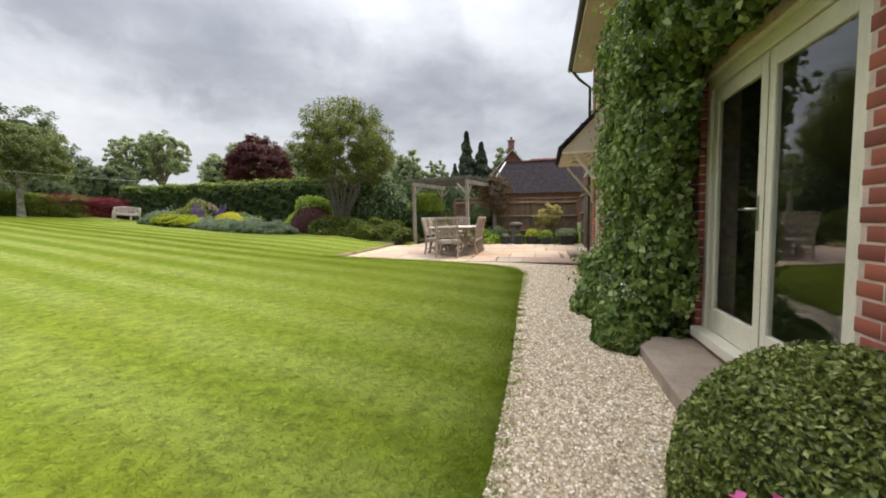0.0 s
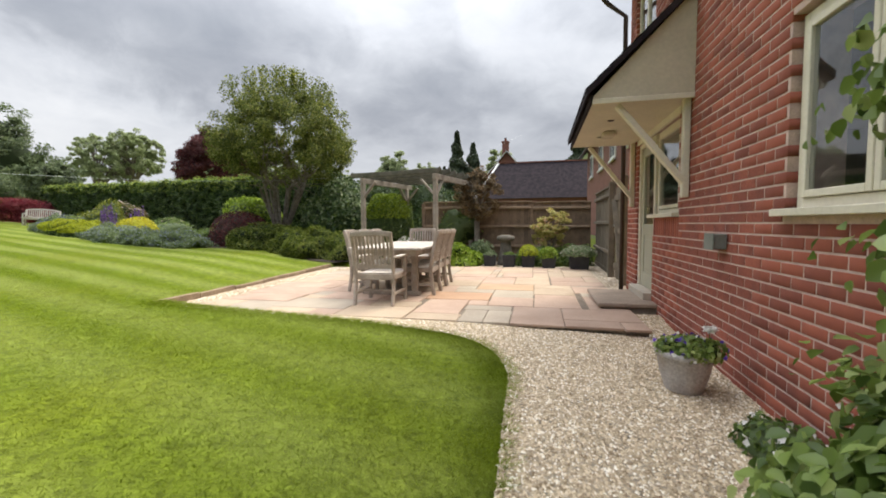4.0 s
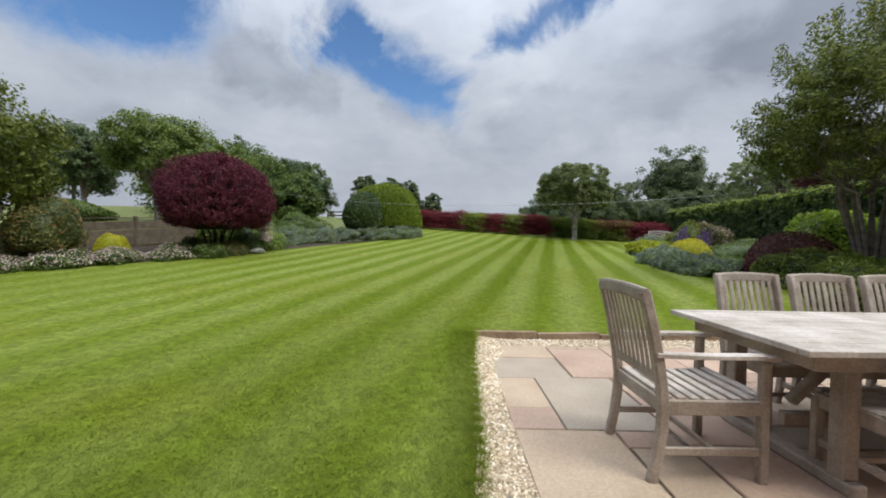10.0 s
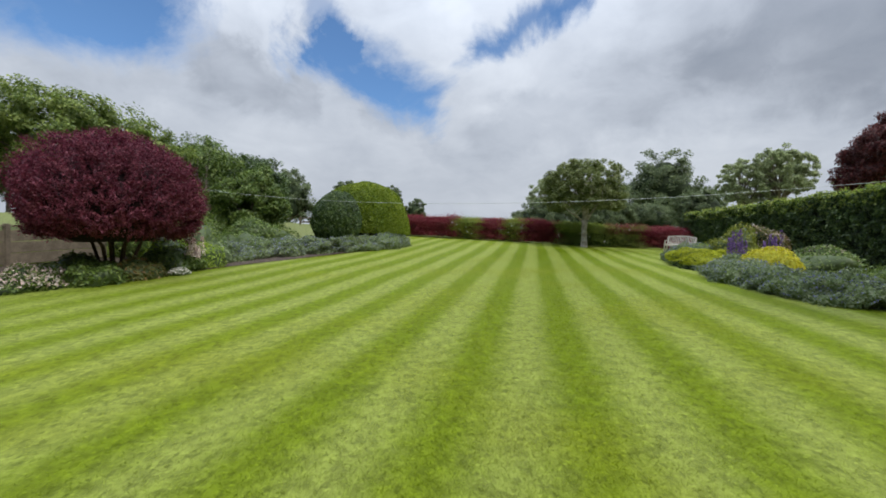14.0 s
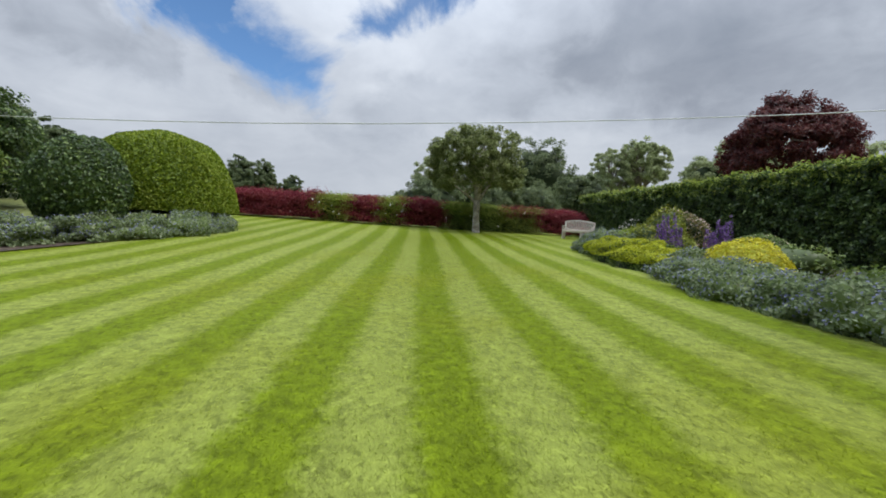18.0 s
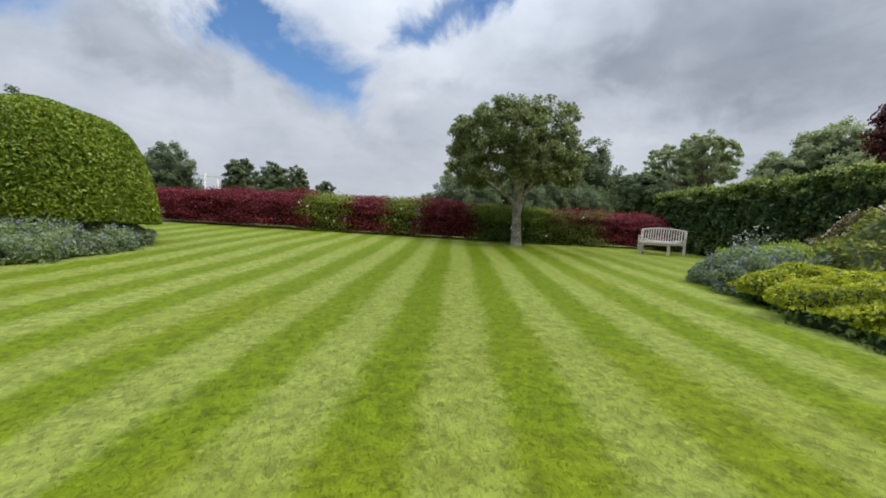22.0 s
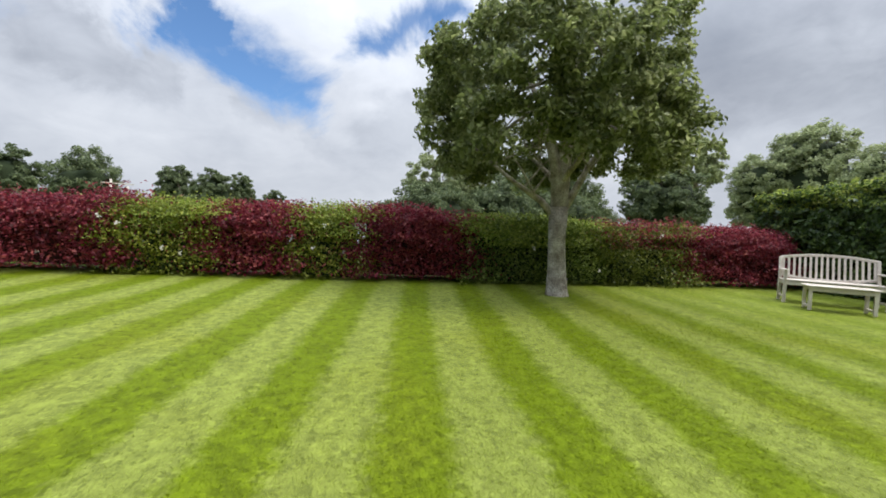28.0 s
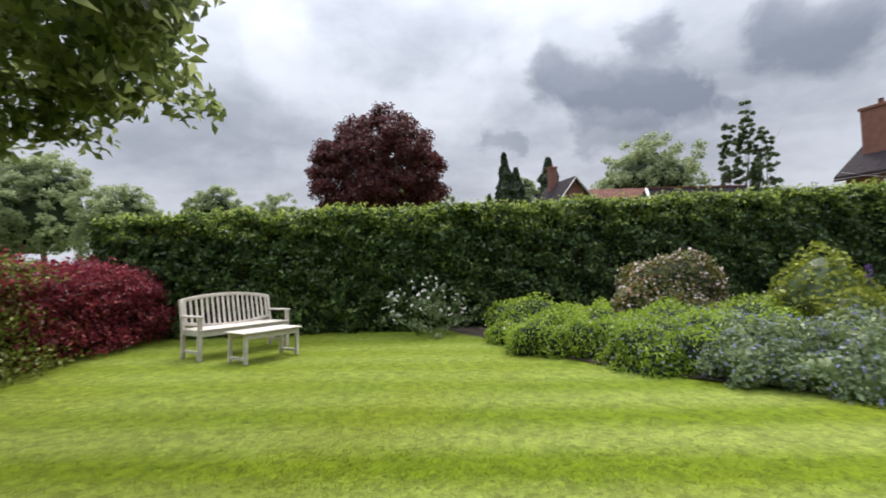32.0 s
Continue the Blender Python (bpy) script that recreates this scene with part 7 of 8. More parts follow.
shrub("light_green_shrub", "olive green leafy shrub before the tall hedge", (-19.15, 19.75), (0.95, 0.85, 1.05), LEAF_LIMEGREEN, 5200, 0.095, 144, thick=0.35, spread=1.1, freq=5.0, lump=0.34, group=BORDER)
shrub("light_green_shrub", "pale green leafy shrub beside the multi stemmed tree", (-11.3, 19.4), (1.35, 1.2, 1.6), LEAF_BRIGHT, 6200, 0.12, 145, lump=0.30, thick=0.3, spread=1.0, group=BORDER)
shrub("laurel", "dark glossy evergreen shrub with pale new leaves below the tree", (-7.0, 18.5), (1.35, 1.25, 1.95), LEAF_HEDGE, 7000, 0.15, 146, lump=0.24, low=-0.3, group=BORDER, thick=0.25, tips=(LEAF_CAT, 900, 0.13))
shrub("green_filler", "green leafy border plants below the tree", (-8.3, 16.8), (1.15, 0.9, 0.72), LEAF_GRASSY, 6500, 0.17, 147, lump=0.30, group=BORDER, thick=0.45, slim=0.13, spread=1.1, heart=HEART_GREEN)
shrub("green_filler", "green leafy border plants beside the terrace", (-6.6, 16.5), (1.05, 0.9, 0.66), LEAF_GRASSY, 6500, 0.17, 148, lump=0.30, group=BORDER, thick=0.45, slim=0.13, spread=1.1, heart=HEART_GREEN)
shrub("green_filler", "green leafy border plants beside the terrace", (-5.6, 15.7), (0.75, 0.7, 0.5), LEAF_GRASSY, 4000, 0.15, 149, lump=0.28, group=BORDER, thick=0.45, slim=0.14, spread=1.1, heart=HEART_GREEN)
for i, (x, y, rx, h) in enumerate(((-7.3, 15.9, 0.8, 0.5), (-6.5, 15.3, 0.65, 0.45), (-9.1, 16.3, 0.75, 0.5))):
    shrub("green_filler", "loose yellow green grassy plants at the bed's end", (x, y), (rx, rx * 0.85, h), LEAF_GRASSY, 4200, 0.15, 180 + i, lump=0.30, group=BORDER, thick=0.45, slim=0.14, spread=1.1, heart=HEART_GREEN)
shrub("green_filler", "green leafy border plants behind the catmint", (-12.3, 17.2), (1.3, 0.9, 0.38), LEAF_WILLOW, 2600, 0.09, 150, lump=0.28, group=BORDER, thick=0.3)
shrub("green_filler", "green leafy border plants behind the golden shrub", (-16.6, 20.2), (1.4, 1.0, 0.5), LEAF_MID, 2600, 0.09, 151, lump=0.28, group=BORDER, thick=0.3)
shrub("green_filler", "green leafy border plants before the tall hedge", (-13.0, 19.6), (1.5, 1.1, 0.5), LEAF_MID, 2600, 0.10, 152, lump=0.28, group=BORDER, thick=0.3)
def loose_perennial():
    x, y = -24.3, 23.3
    t = thing("white_flowered_perennial", "loose airy clump of small white flowers by the hedge", "plant", (x, y, float(height_of(x, y))), BORDER)
    P, f, C = crown_points((0, 0, 0.42), (0.8, 0.5, 0.48), 1500, 153, 60, 0.16, 0.25, 0.3, -0.9)
    V, F = leaves(P, f, 0.07, 1.2, 0.3)
    mesh_object("foliage", V, F, LEAF_CAT, t)
    P, f, C = crown_points((0, 0, 0.55), (0.85, 0.55, 0.5), 420, 154, 90, 0.05, 0.25, 0.6, -0.3)
    V, F = leaves(P, f, 0.035, 1.2, 0.9)
    mesh_object("bloom", V, F, PETAL_WHITE, t)
    V, F = joined([tube([(0.25 * math.cos(k), 0.18 * math.sin(k), 0), (0.6 * math.cos(k), 0.4 * math.sin(k), 0.75 + 0.1 * math.sin(3 * k))], [0.006, 0.003], 5) for k in range(16)])
    mesh_object("stalk", V, F, LEAF_MID, t)


loose_perennial()
for i, (x, y) in enumerate(((-18.6, 19.4), (-18.1, 19.0), (-17.0, 19.0), (-16.6, 19.1))):
    flower_spikes("salvia" if i % 2 else "lupin", "upright violet flower spires in the border", (x, y), 0.40, 5, 0.85, 1.35, PETAL_PURPLE, 160 + i, BORDER)

# left bed: pale flowers, golden shrub, catmint, mixed green
LEFT = "plants of the fence-side bed"
for i, (x, y, rx) in enumerate(((-9.3, -1.6, 0.8), (-10.2, -0.9, 0.8), (-11.1, -0.2, 0.75), (-12.1, 0.7, 0.7), (-8.6, -2.6, 0.8))):
    shrub("cranesbill", "low mound of blush white flowers at the lawn's edge", (x, y), (rx, rx * 0.8, 0.36), LEAF_MID, 3000, 0.055, 200 + i, "plant", 0.24, -0.2, heart=HEART_GREEN, group=LEFT, thick=0.3, extra=(("bloom", PETAL_BLUSH, 900, 0.042, 0.05),))
shrub("golden_shrub", "small rounded golden yellow shrub", (-12.4, -1.35), (0.5, 0.48, 0.62), LEAF_GOLD, 2200, 0.05, 210, lump=0.06, heart=LEAF_LIME, group=LEFT)
shrub("white_edging_plant", "small cushion of white flowers on the lawn's edge", (-14.1, 2.3), (0.28, 0.22, 0.14), LEAF_CAT, 300, 0.05, 211, "plant", group=LEFT, extra=(("bloom", PETAL_WHITE, 300, 0.04, 0.05),))
for i, (x, y, rx, h, mm) in enumerate(((-13.6, 0.4, 0.9, 0.5, LEAF_MID), (-14.8, 1.7, 0.7, 0.55, LEAF_MID), (-15.4, 1.2, 0.9, 0.8, LEAF_BRIGHT), (-11.2, -2.2, 1.0, 0.6, LEAF_MID), (-9.6, -3.2, 1.0, 0.7, LEAF_MID), (-16.6, 1.5, 0.9, 0.6, LEAF_MID), (-17.6, 0.9, 1.2, 0.9, LEAF_MID), (-12.7, 1.45, 0.6, 0.4, LEAF_MID), (-13.5, 1.75, 0.6, 0.42, LEAF_BRONZE), (-15.5, 2.05, 0.6, 0.5, LEAF_BRIGHT), (-16.2, 1.95, 0.7, 0.55, LEAF_CAT), (-16.8, 1.2, 0.9, 0.95, LEAF_WILLOW), (-19.2, 1.6, 1.0, 0.8, LEAF_MID))):
    shrub("green_filler", "mixed green leafy perennials of the fence-side bed", (x, y), (rx, rx * 0.8, h), mm, 1700, 0.08, 220 + i, "plant", 0.26, -0.2, group=LEFT, thick=0.35)
flower_spikes("foxglove", "pale pink flower spires by the purple shrub", (-14.9, 2.15), 0.3, 7, 0.6, 0.95, PETAL_BLUSH, 230, LEFT)
for i, (x, y, rx) in enumerate(((-17.4, 2.15, 0.9), (-18.4, 2.5, 0.9), (-19.4, 3.05, 0.9), (-20.5, 3.5, 0.8), (-18.9, 3.2, 0.75), (-20.0, 4.0, 0.75), (-20.8, 4.6, 0.65), (-21.2, 5.0, 0.8), (-22.0, 5.6, 0.95), (-22.9, 6.2, 1.0), (-24.0, 6.6, 0.95), (-25.0, 6.5, 0.8))):
    shrub("catmint", CATMINT, (x, y), (rx, rx * 0.75, 0.52), LEAF_CAT, 5600, 0.064, 240 + i, "plant", 0.28, -0.2, heart=LEAF_MID, group=LEFT, thick=0.26, spread=0.9, freq=5.0, extra=(("bloom", PETAL_BLUE, 520, 0.036, 0.06),))
shrub("copper_shrub", "rounded bronze and green leaved shrub by the low fence", (-10.5, -1.6), (0.86, 0.82, 0.92), LEAF_BRONZE, 7000, 0.08, 250, thick=0.35, lump=0.26, low=-0.6, stem=0.25, group=LEFT)
shrub("leafy_screen", "tall light green leafy shrub behind the bed", (-18.8, -0.6), (1.6, 1.4, 1.5), LEAF_MID, 8000, 0.10, 251, thick=0.3, lump=0.34, group=LEFT)
shrub("leafy_screen", "tall green leafy shrub behind the bed", (-20.6, 1.2), (1.4, 1.3, 1.2), LEAF_MID, 6000, 0.10, 252, thick=0.3, lump=0.34, group=LEFT)

# pots and shrubs at the terrace's end
def planter(x, y, w, h, label, mat, n, size, rr, hh, seed, extra=()):
    p = thing("planter", "square dark planter on the terrace's gravel", "planter", (x, y, PATIO_Z - 0.02), "planters by the fence")
    bm = bmesh.new()
    box(bm, -w / 2, w / 2, -w / 2, w / 2, 0, h, 0.008)
    for v in bm.verts:
        k = 0.86 + 0.14 * v.co.z / h
        v.co.x *= k
        v.co.y *= k
    part("tub", bm, PLANTER, p)
    box_part("rim", (-w / 2 - 0.012, w / 2 + 0.012, -w / 2 - 0.012, w / 2 + 0.012, h + 0.001, h + 0.022), PLANTER, p)
    shrub("potted_plant", label, (x, y, PATIO_Z + h - 0.02), (rr, rr, hh), mat, n, size, seed, "plant", 0.1, -0.1, group="potted plants", thick=0.3, extra=extra)


planter(-1.38, 15.72, 0.32, 0.27, "low pale green cushion plant in a dark planter", LEAF_CAT, 700, 0.05, 0.17, 0.10, 301)
planter(-0.86, 15.45, 0.32, 0.30, "low green leaved plant in a dark planter", LEAF_MID, 500, 0.06, 0.16, 0.07, 302)
planter(-0.38, 15.52, 0.34, 0.31, "clipped lime green ball in a dark planter", LEAF_LIME, 1500, 0.045, 0.25, 0.24, 303)
planter(0.12, 15.28, 0.34, 0.28, "bright green leaved plant in a dark planter", LEAF_BRIGHT, 1200, 0.07, 0.23, 0.24, 304)
planter(0.82, 15.15, 0.46, 0.34, "wide purple grey heather in a dark planter", LEAF_CAT, 1600, 0.055, 0.42, 0.24, 305, (("bloom", PETAL_BLUSH, 200, 0.03, 0.04),))
V, F = lathe([(0.23, 0.0), (0.22, 0.05), (0.17, 0.32), (0.135, 0.56), (0.13, 0.63), (0.21, 0.65), (0.25, 0.70), (0.225, 0.76), (0.12, 0.80), (0.0, 0.81)], 24)
staddle = mesh_object("staddle_stone", V, F, STONE, at=(-1.0, 16.15, PATIO_Z - 0.02), smooth=True)
tagged(staddle, "weathered mushroom shaped staddle stone among the pots", "stone")
shrub("leafy_clump", "lush bright green leafy clump beside the pergola post", (-2.2, 15.75, PATIO_Z - 0.02), (0.58, 0.5, 0.5), LEAF_BRIGHT, 2200, 0.088, 310, "plant", 0.30, -0.2, thick=0.45, broad=True, spread=0.9, heart=HEART_GREEN)
shrub("leafy_clump", "green ferny clump behind the planters", (-0.1, 16.1, PATIO_Z - 0.02), (0.75, 0.5, 0.45), LEAF_MID, 1500, 0.10, 311, "plant", 0.16, -0.2, thick=0.35)
shrub("leafy_clump", "green ferny clump by the fence corner", (0.75, 16.2, PATIO_Z - 0.02), (0.55, 0.45, 0.5), LEAF_MID, 1200, 0.10, 312, "plant", 0.16, -0.2, thick=0.35)
shrub("leafy_clump", "grey leaved clump before the fence", (-1.75, 16.4, PATIO_Z - 0.02), (0.45, 0.4, 0.6), LEAF_CAT, 1000, 0.09, 313, "plant", 0.16, -0.2, thick=0.4)
tree("japanese_maple", "small apricot and yellow leaved maple before the fence", (0.15, 16.35, PATIO_Z - 0.03), 0.15, 0.028, (0.05, 0.0, 0.98), (0.52, 0.45, 0.60), LEAF_ACER, 2500, 0.08, 320, clumps=60, clump=0.2, lump=0.28, shell=0.3, low=-0.9, n_limbs=10, sub=2)
tree("trained_climber", "russet brown climber on a twisted stem before the fence", (-1.85, 16.75, PATIO_Z - 0.03), 1.2, 0.09, (-0.02, 0.0, 1.98), (0.62, 0.45, 0.90), LEAF_RUSSET, 7000, 0.065, 321, clumps=120, clump=0.19, lump=0.3, low=-0.9, n_limbs=9, sub=3, category="climber")
# dark body colour holds both older leaves and the shade below
shrub("bright_evergreen", "rounded clipped evergreen, yellow green on top, coloured dark for shade below, behind the pergola", (-4.85, 17.3, 0.62), (0.76, 0.76, 1.12), LEAF_HEDGE, 13000, 0.06, 330, thick=0.16, lump=0.10, low=-0.95, tips=(LEAF_DOME, 9000, 0.055))
for i, (x, y, r, h) in enumerate(((-4.2, 19.6, 1.3, 1.9), (-6.0, 20.2, 1.4, 2.0), (-7.8, 20.6, 1.4, 1.9))):
    shrub("dark_evergreen", "dark green leafy evergreen shrub closing the border's end", (x, y), (r, r * 0.9, h), LEAF_HEDGE, 9000, 0.11, 340 + i, lump=0.26, low=-0.4, thick=0.2)
shrub("post_climber", "green climber clothing the pergola's back post", (-4.22, 17.42, 0.2), (0.25, 0.25, 1.22), LEAF_WILLOW, 2600, 0.075, 331, "climber", 0.16, -0.9, thick=0.3, freq=4)
shrub("fence_climber", "green climber sprawling over the timber fence", (-2.45, 16.9, 1.0), (0.62, 0.13, 0.52), LEAF_MID, 800, 0.075, 332, "climber", 0.45, -0.9, thick=0.6, freq=5, spread=1.2)
shrub("daisy_tub", "white daisies in a dark tub beside the pergola", (-3.65, 15.75, PATIO_Z + 0.4), (0.36, 0.36, 0.3), LEAF_CAT, 900, 0.06, 333, "plant", 0.12, -0.1, thick=0.3, extra=(("bloom", PETAL_WHITE, 260, 0.05, 0.06),))
tub = thing("tub", "dark square tub beside the pergola", "planter", (-3.65, 15.75, PATIO_Z - 0.02))
box_part("tub_body", (-0.28, 0.28, -0.28, 0.28, 0, 0.44), PLANTER, tub, bevel=0.012)


# planting against the house
def wall_climber():
    t = thing("climbing_hydrangea", "dense green climber with small white flowers covering the brick wall", "climber", (WALL_X, 5.1, 0.1))
    lumps = [((-0.18, 0.1, 1.1), (0.36, 1.05, 1.2)), ((-0.20, -0.1, 2.2), (0.40, 1.1, 1.1)), ((-0.20, 0.1, 2.85), (0.40, 1.30, 0.6)), ((-0.16, -1.7, 2.60), (0.30, 1.3, 0.34)),
             ((-0.16, -3.3, 2.66), (0.25, 1.2, 0.30)), ((-0.18, -1.0, 3.0), (0.34, 1.2, 0.5)), ((-0.25, 0.2, 0.35), (0.42, 1.15, 0.5)), ((-0.42, -0.55, 0.25), (0.34, 0.5, 0.38)), ((-0.40, 0.75, 0.30), (0.36, 0.5, 0.45)), ((-0.34, 0.2, 1.7), (0.32, 0.6, 0.5)), ((-0.3, -1.4, 2.95), (0.3, 0.5, 0.32)), ((-0.16, -0.80, 0.8), (0.28, 0.46, 0.8)), ((-0.18, -0.78, 1.8), (0.28, 0.45, 0.75)), ((-0.2, -0.75, 2.6), (0.34, 0.6, 0.5))]
    Ps, fs, Fl, ff, Sp, sf = [], [], [], [], [], []
    for i, (c, r) in enumerate(lumps):
        bmx = blob("inner_growth", c, r, 400 + i, HEART_GREEN, t, 0.3, -1.0, 4.0, 0.70)
        area = r[1] * r[2]
        P, f = skin_points(c, r, int(7600 * area) + 1700, 400 + i, 0.3, 0.32, -1.0, 4.0)
        ok = P[:, 0] < -0.02
        Ps.append(P[ok])
        fs.append(f[ok] + [-0.3, 0, 0.3])
        P, f = skin_points(c, [k * 1.05 for k in r], int(130 * area) + 30, 420 + i, 0.12, 0.1, -0.6, 3.0)
        ok = P[:, 0] < -0.12
        Fl.append(P[ok])
        ff.append(f[ok])
        # young sprays stand out from the mass
        P, f = skin_points(c, [k * 1.1 for k in r], int(90 * area) + 16, 400 + i, 0.3, 0.1, -0.8, 4.0)
        ok = P[:, 0] < -0.14
        P, f = np.repeat(P[ok], 17, axis=0), np.repeat(f[ok], 17, axis=0)
        run = rng.uniform(-1, 1, (len(P), 1))
        Sp.append(P + f * run * 0.10 + rng.normal(0, 0.045, P.shape))
        sf.append(f + [-0.2, 0.2, 0.7])
    V, F = broad_leaves(np.concatenate(Ps), np.concatenate(fs), 0.064, 1.1)
    mesh_object("foliage", V, F, LEAF_CLIMB, t)
    V, F = broad_leaves(np.concatenate(Sp), np.concatenate(sf), 0.05, 0.9)
    mesh_object("young_sprays", V, F, LEAF_SPRAY, t, "lighter yellow green young leaves")
    C = np.concatenate(Fl)
    C = np.repeat(C[::5], 14, axis=0)
    C = C + rng.normal(0, 0.04, C.shape)
    V, F = leaves(C, np.repeat([[-1.0, 0, 0.5]], len(C), axis=0), 0.026, 1.0, 0.85)
    mesh_object("bloom", V, F, PETAL_WHITE, t)


wall_climber()
for i, (x, y, rx, ry, h) in enumerate(((0.78, 4.45, 0.30, 0.45, 0.36), (0.72, 5.25, 0.34, 0.5, 0.5), (0.85, 5.95, 0.32, 0.4, 0.55), (0.70, 4.05, 0.22, 0.3, 0.26))):
    shrub("wall_foot_plant", "leafy green plants at the foot of the wall", (x, y), (rx, ry, h), LEAF_CLIMB if i < 2 else LEAF_MID, 1500, 0.09, 430 + i, "plant", 0.14, -0.2, thick=0.3, broad=True)
shrub("box_ball", "clipped round box bush beside the doorstep", (1.02, 1.75), (0.50, 0.50, 0.585), LEAF_BOX, 28000, 0.026, 440, "topiary", 0.05, -0.5, tips=(LEAF_BOX, 2500, 0.026), spread=1.1, thick=0.10)
shrub("pink_geranium", "low pink flowers before the clipped box bush", (0.65, 1.38), (0.13, 0.12, 0.3), LEAF_MID, 260, 0.06, 441, "plant", extra=(("bloom", PETAL_PINK, 26, 0.06, 0.2),))
shrub("pink_geranium", "low pink flowers before the clipped box bush", (0.90, 1.38), (0.13, 0.12, 0.3), LEAF_MID, 200, 0.06, 442, "plant", extra=(("bloom", PETAL_PINK, 18, 0.06, 0.2),))


def flower_pot():
    p = thing("flower_pot", "round weathered grey clay pot on the gravel by the wall", "pot", (0.89, 7.93, float(near_height(0.89, 7.93)) + 0.01))
    V, F = lathe([(0.115, 0.0), (0.125, 0.02), (0.155, 0.12), (0.178, 0.245), (0.192, 0.255), (0.195, 0.295), (0.18, 0.30), (0.168, 0.265)], 72)
    V = np.array(V, float)
    turn = np.arctan2(V[:, 1], V[:, 0])
    ribbed = np.clip((V[:, 2] - 0.03) / 0.05, 0, 1) * np.clip((0.235 - V[:, 2]) / 0.02, 0, 1)
    V[:, :2] *= (1 + 0.022 * ribbed * np.cos(18 * turn))[:, None]
    mesh_object("bowl", V, F, POT, p, smooth=True)
    V, F = lathe([(0.168, 0.25), (0.01, 0.262)], 20)
    mesh_object("compost", V, F, SOIL, p)
    z = p.location.z
    shrub("potted_geranium", "trailing green plant with white and violet flowers in a clay pot", (0.90, 7.93, z + 0.25), (0.20, 0.20, 0.14), LEAF_SPRAY, 1500, 0.036, 450, "plant", 0.22, -0.3, thick=0.4, broad=True, heart=HEART_GREEN,
          extra=(("bloom", PETAL_WHITE, 22, 0.03, 0.3), ("violet_bloom", PETAL_VIOLET, 26, 0.04, 0.1)))
    head = thing("geranium_flower", "white geranium flower head on a thin stalk above the pot", "flower", (1.0, 7.86, z + 0.26))
    V, F = tube([(0, 0, 0), (0.02, -0.01, 0.10), (0.01, -0.03, 0.20)], [0.004, 0.003, 0.003], 6)
    mesh_object("stalk", V, F, LEAF_MID, head, smooth=True)
    C = np.array([[0.01, -0.03, 0.21]]) + unit(60) * rng.uniform(0.3, 1.0, (60, 1)) * [[0.045, 0.045, 0.025]]
    V, F = leaves(C, unit(60) + [[0, 0, 0.8]], 0.03, 0.8, 0.85)
    mesh_object("bloom", V, F, PETAL_WHITE, head)


flower_pot()
shrub("wall_foot_plant", "small green plants with white flowers in the gravel by the wall", (1.12, 7.15), (0.2, 0.3, 0.16), LEAF_MID, 500, 0.05, 455, "plant", thick=0.3, extra=(("bloom", PETAL_WHITE, 30, 0.04, 0.1),))


# ---- left boundary: low boarded fence, trees and pasture beyond ----
def board_fence(a, b, group):
    a, b = Vector(a), Vector(b)
    d = (b - a).normalized()
    za, zb = float(height_of(a.x, a.y)), float(height_of(b.x, b.y))
    t = thing("low_board_fence", "low greyed brown fence of wide horizontal boards behind the bed", "fence", (a.x, a.y, za), group)
    ln = (b - a).length
    for k in range(3):
        bar_part("plank", (0, 0, 0.2 + k * 0.30), (d.x * ln, d.y * ln, zb - za + 0.2 + k * 0.30), 0.035, 0.285, FENCE_OLD, t)
    bar_part("capping", (0, 0, 1.07), (d.x * ln, d.y * ln, zb - za + 1.07), 0.10, 0.03, FENCE_OLD, t)
    bar_part("post", (0.0, 0.0, -0.1), (0.0, 0.0, 1.12), 0.11, 0.11, FENCE_OLD, t, up=(1, 0, 0))


pts = [(-5.0, -7.6), (-7.0, -6.6), (-9.0, -5.6), (-11.0, -4.6), (-13.0, -3.6), (-15.0, -2.6), (-17.0, -1.6)]
for p, q in zip(pts[:-1], pts[1:]):
    board_fence(p, q, "low fence behind the far bed")
def on_bank(x, y):
    return (x, y, float(height_of(x, y) + bank_of(x, y)))


tree("left_tree", "spreading green tree on a short trunk beside the low fence", (-9.6, -3.6), 0.9, 0.10, (0.0, 0.0, 3.1), (2.45, 2.45, 2.05), LEAF_OLIVE, 32000, 0.12, 500, clumps=190, clump=0.21, lump=0.18, low=-0.75, n_limbs=11)
tree("left_tree", "fresh green leafy tree behind the purple shrub", (-17.2, -3.3), 1.9, 0.11, (0.0, 0, 3.72), (1.95, 1.85, 1.55), LEAF_WILLOW, 22000, 0.11, 501, clumps=210, clump=0.19, lump=0.2, low=-0.7)
tree("left_tree", "small fresh green tree behind the purple shrub", (-17.9, -0.9), 1.2, 0.08, (0.0, 0, 2.9), (1.25, 1.2, 1.35), LEAF_WILLOW, 11000, 0.11, 502, clumps=120, clump=0.2, lump=0.2, low=-0.8)
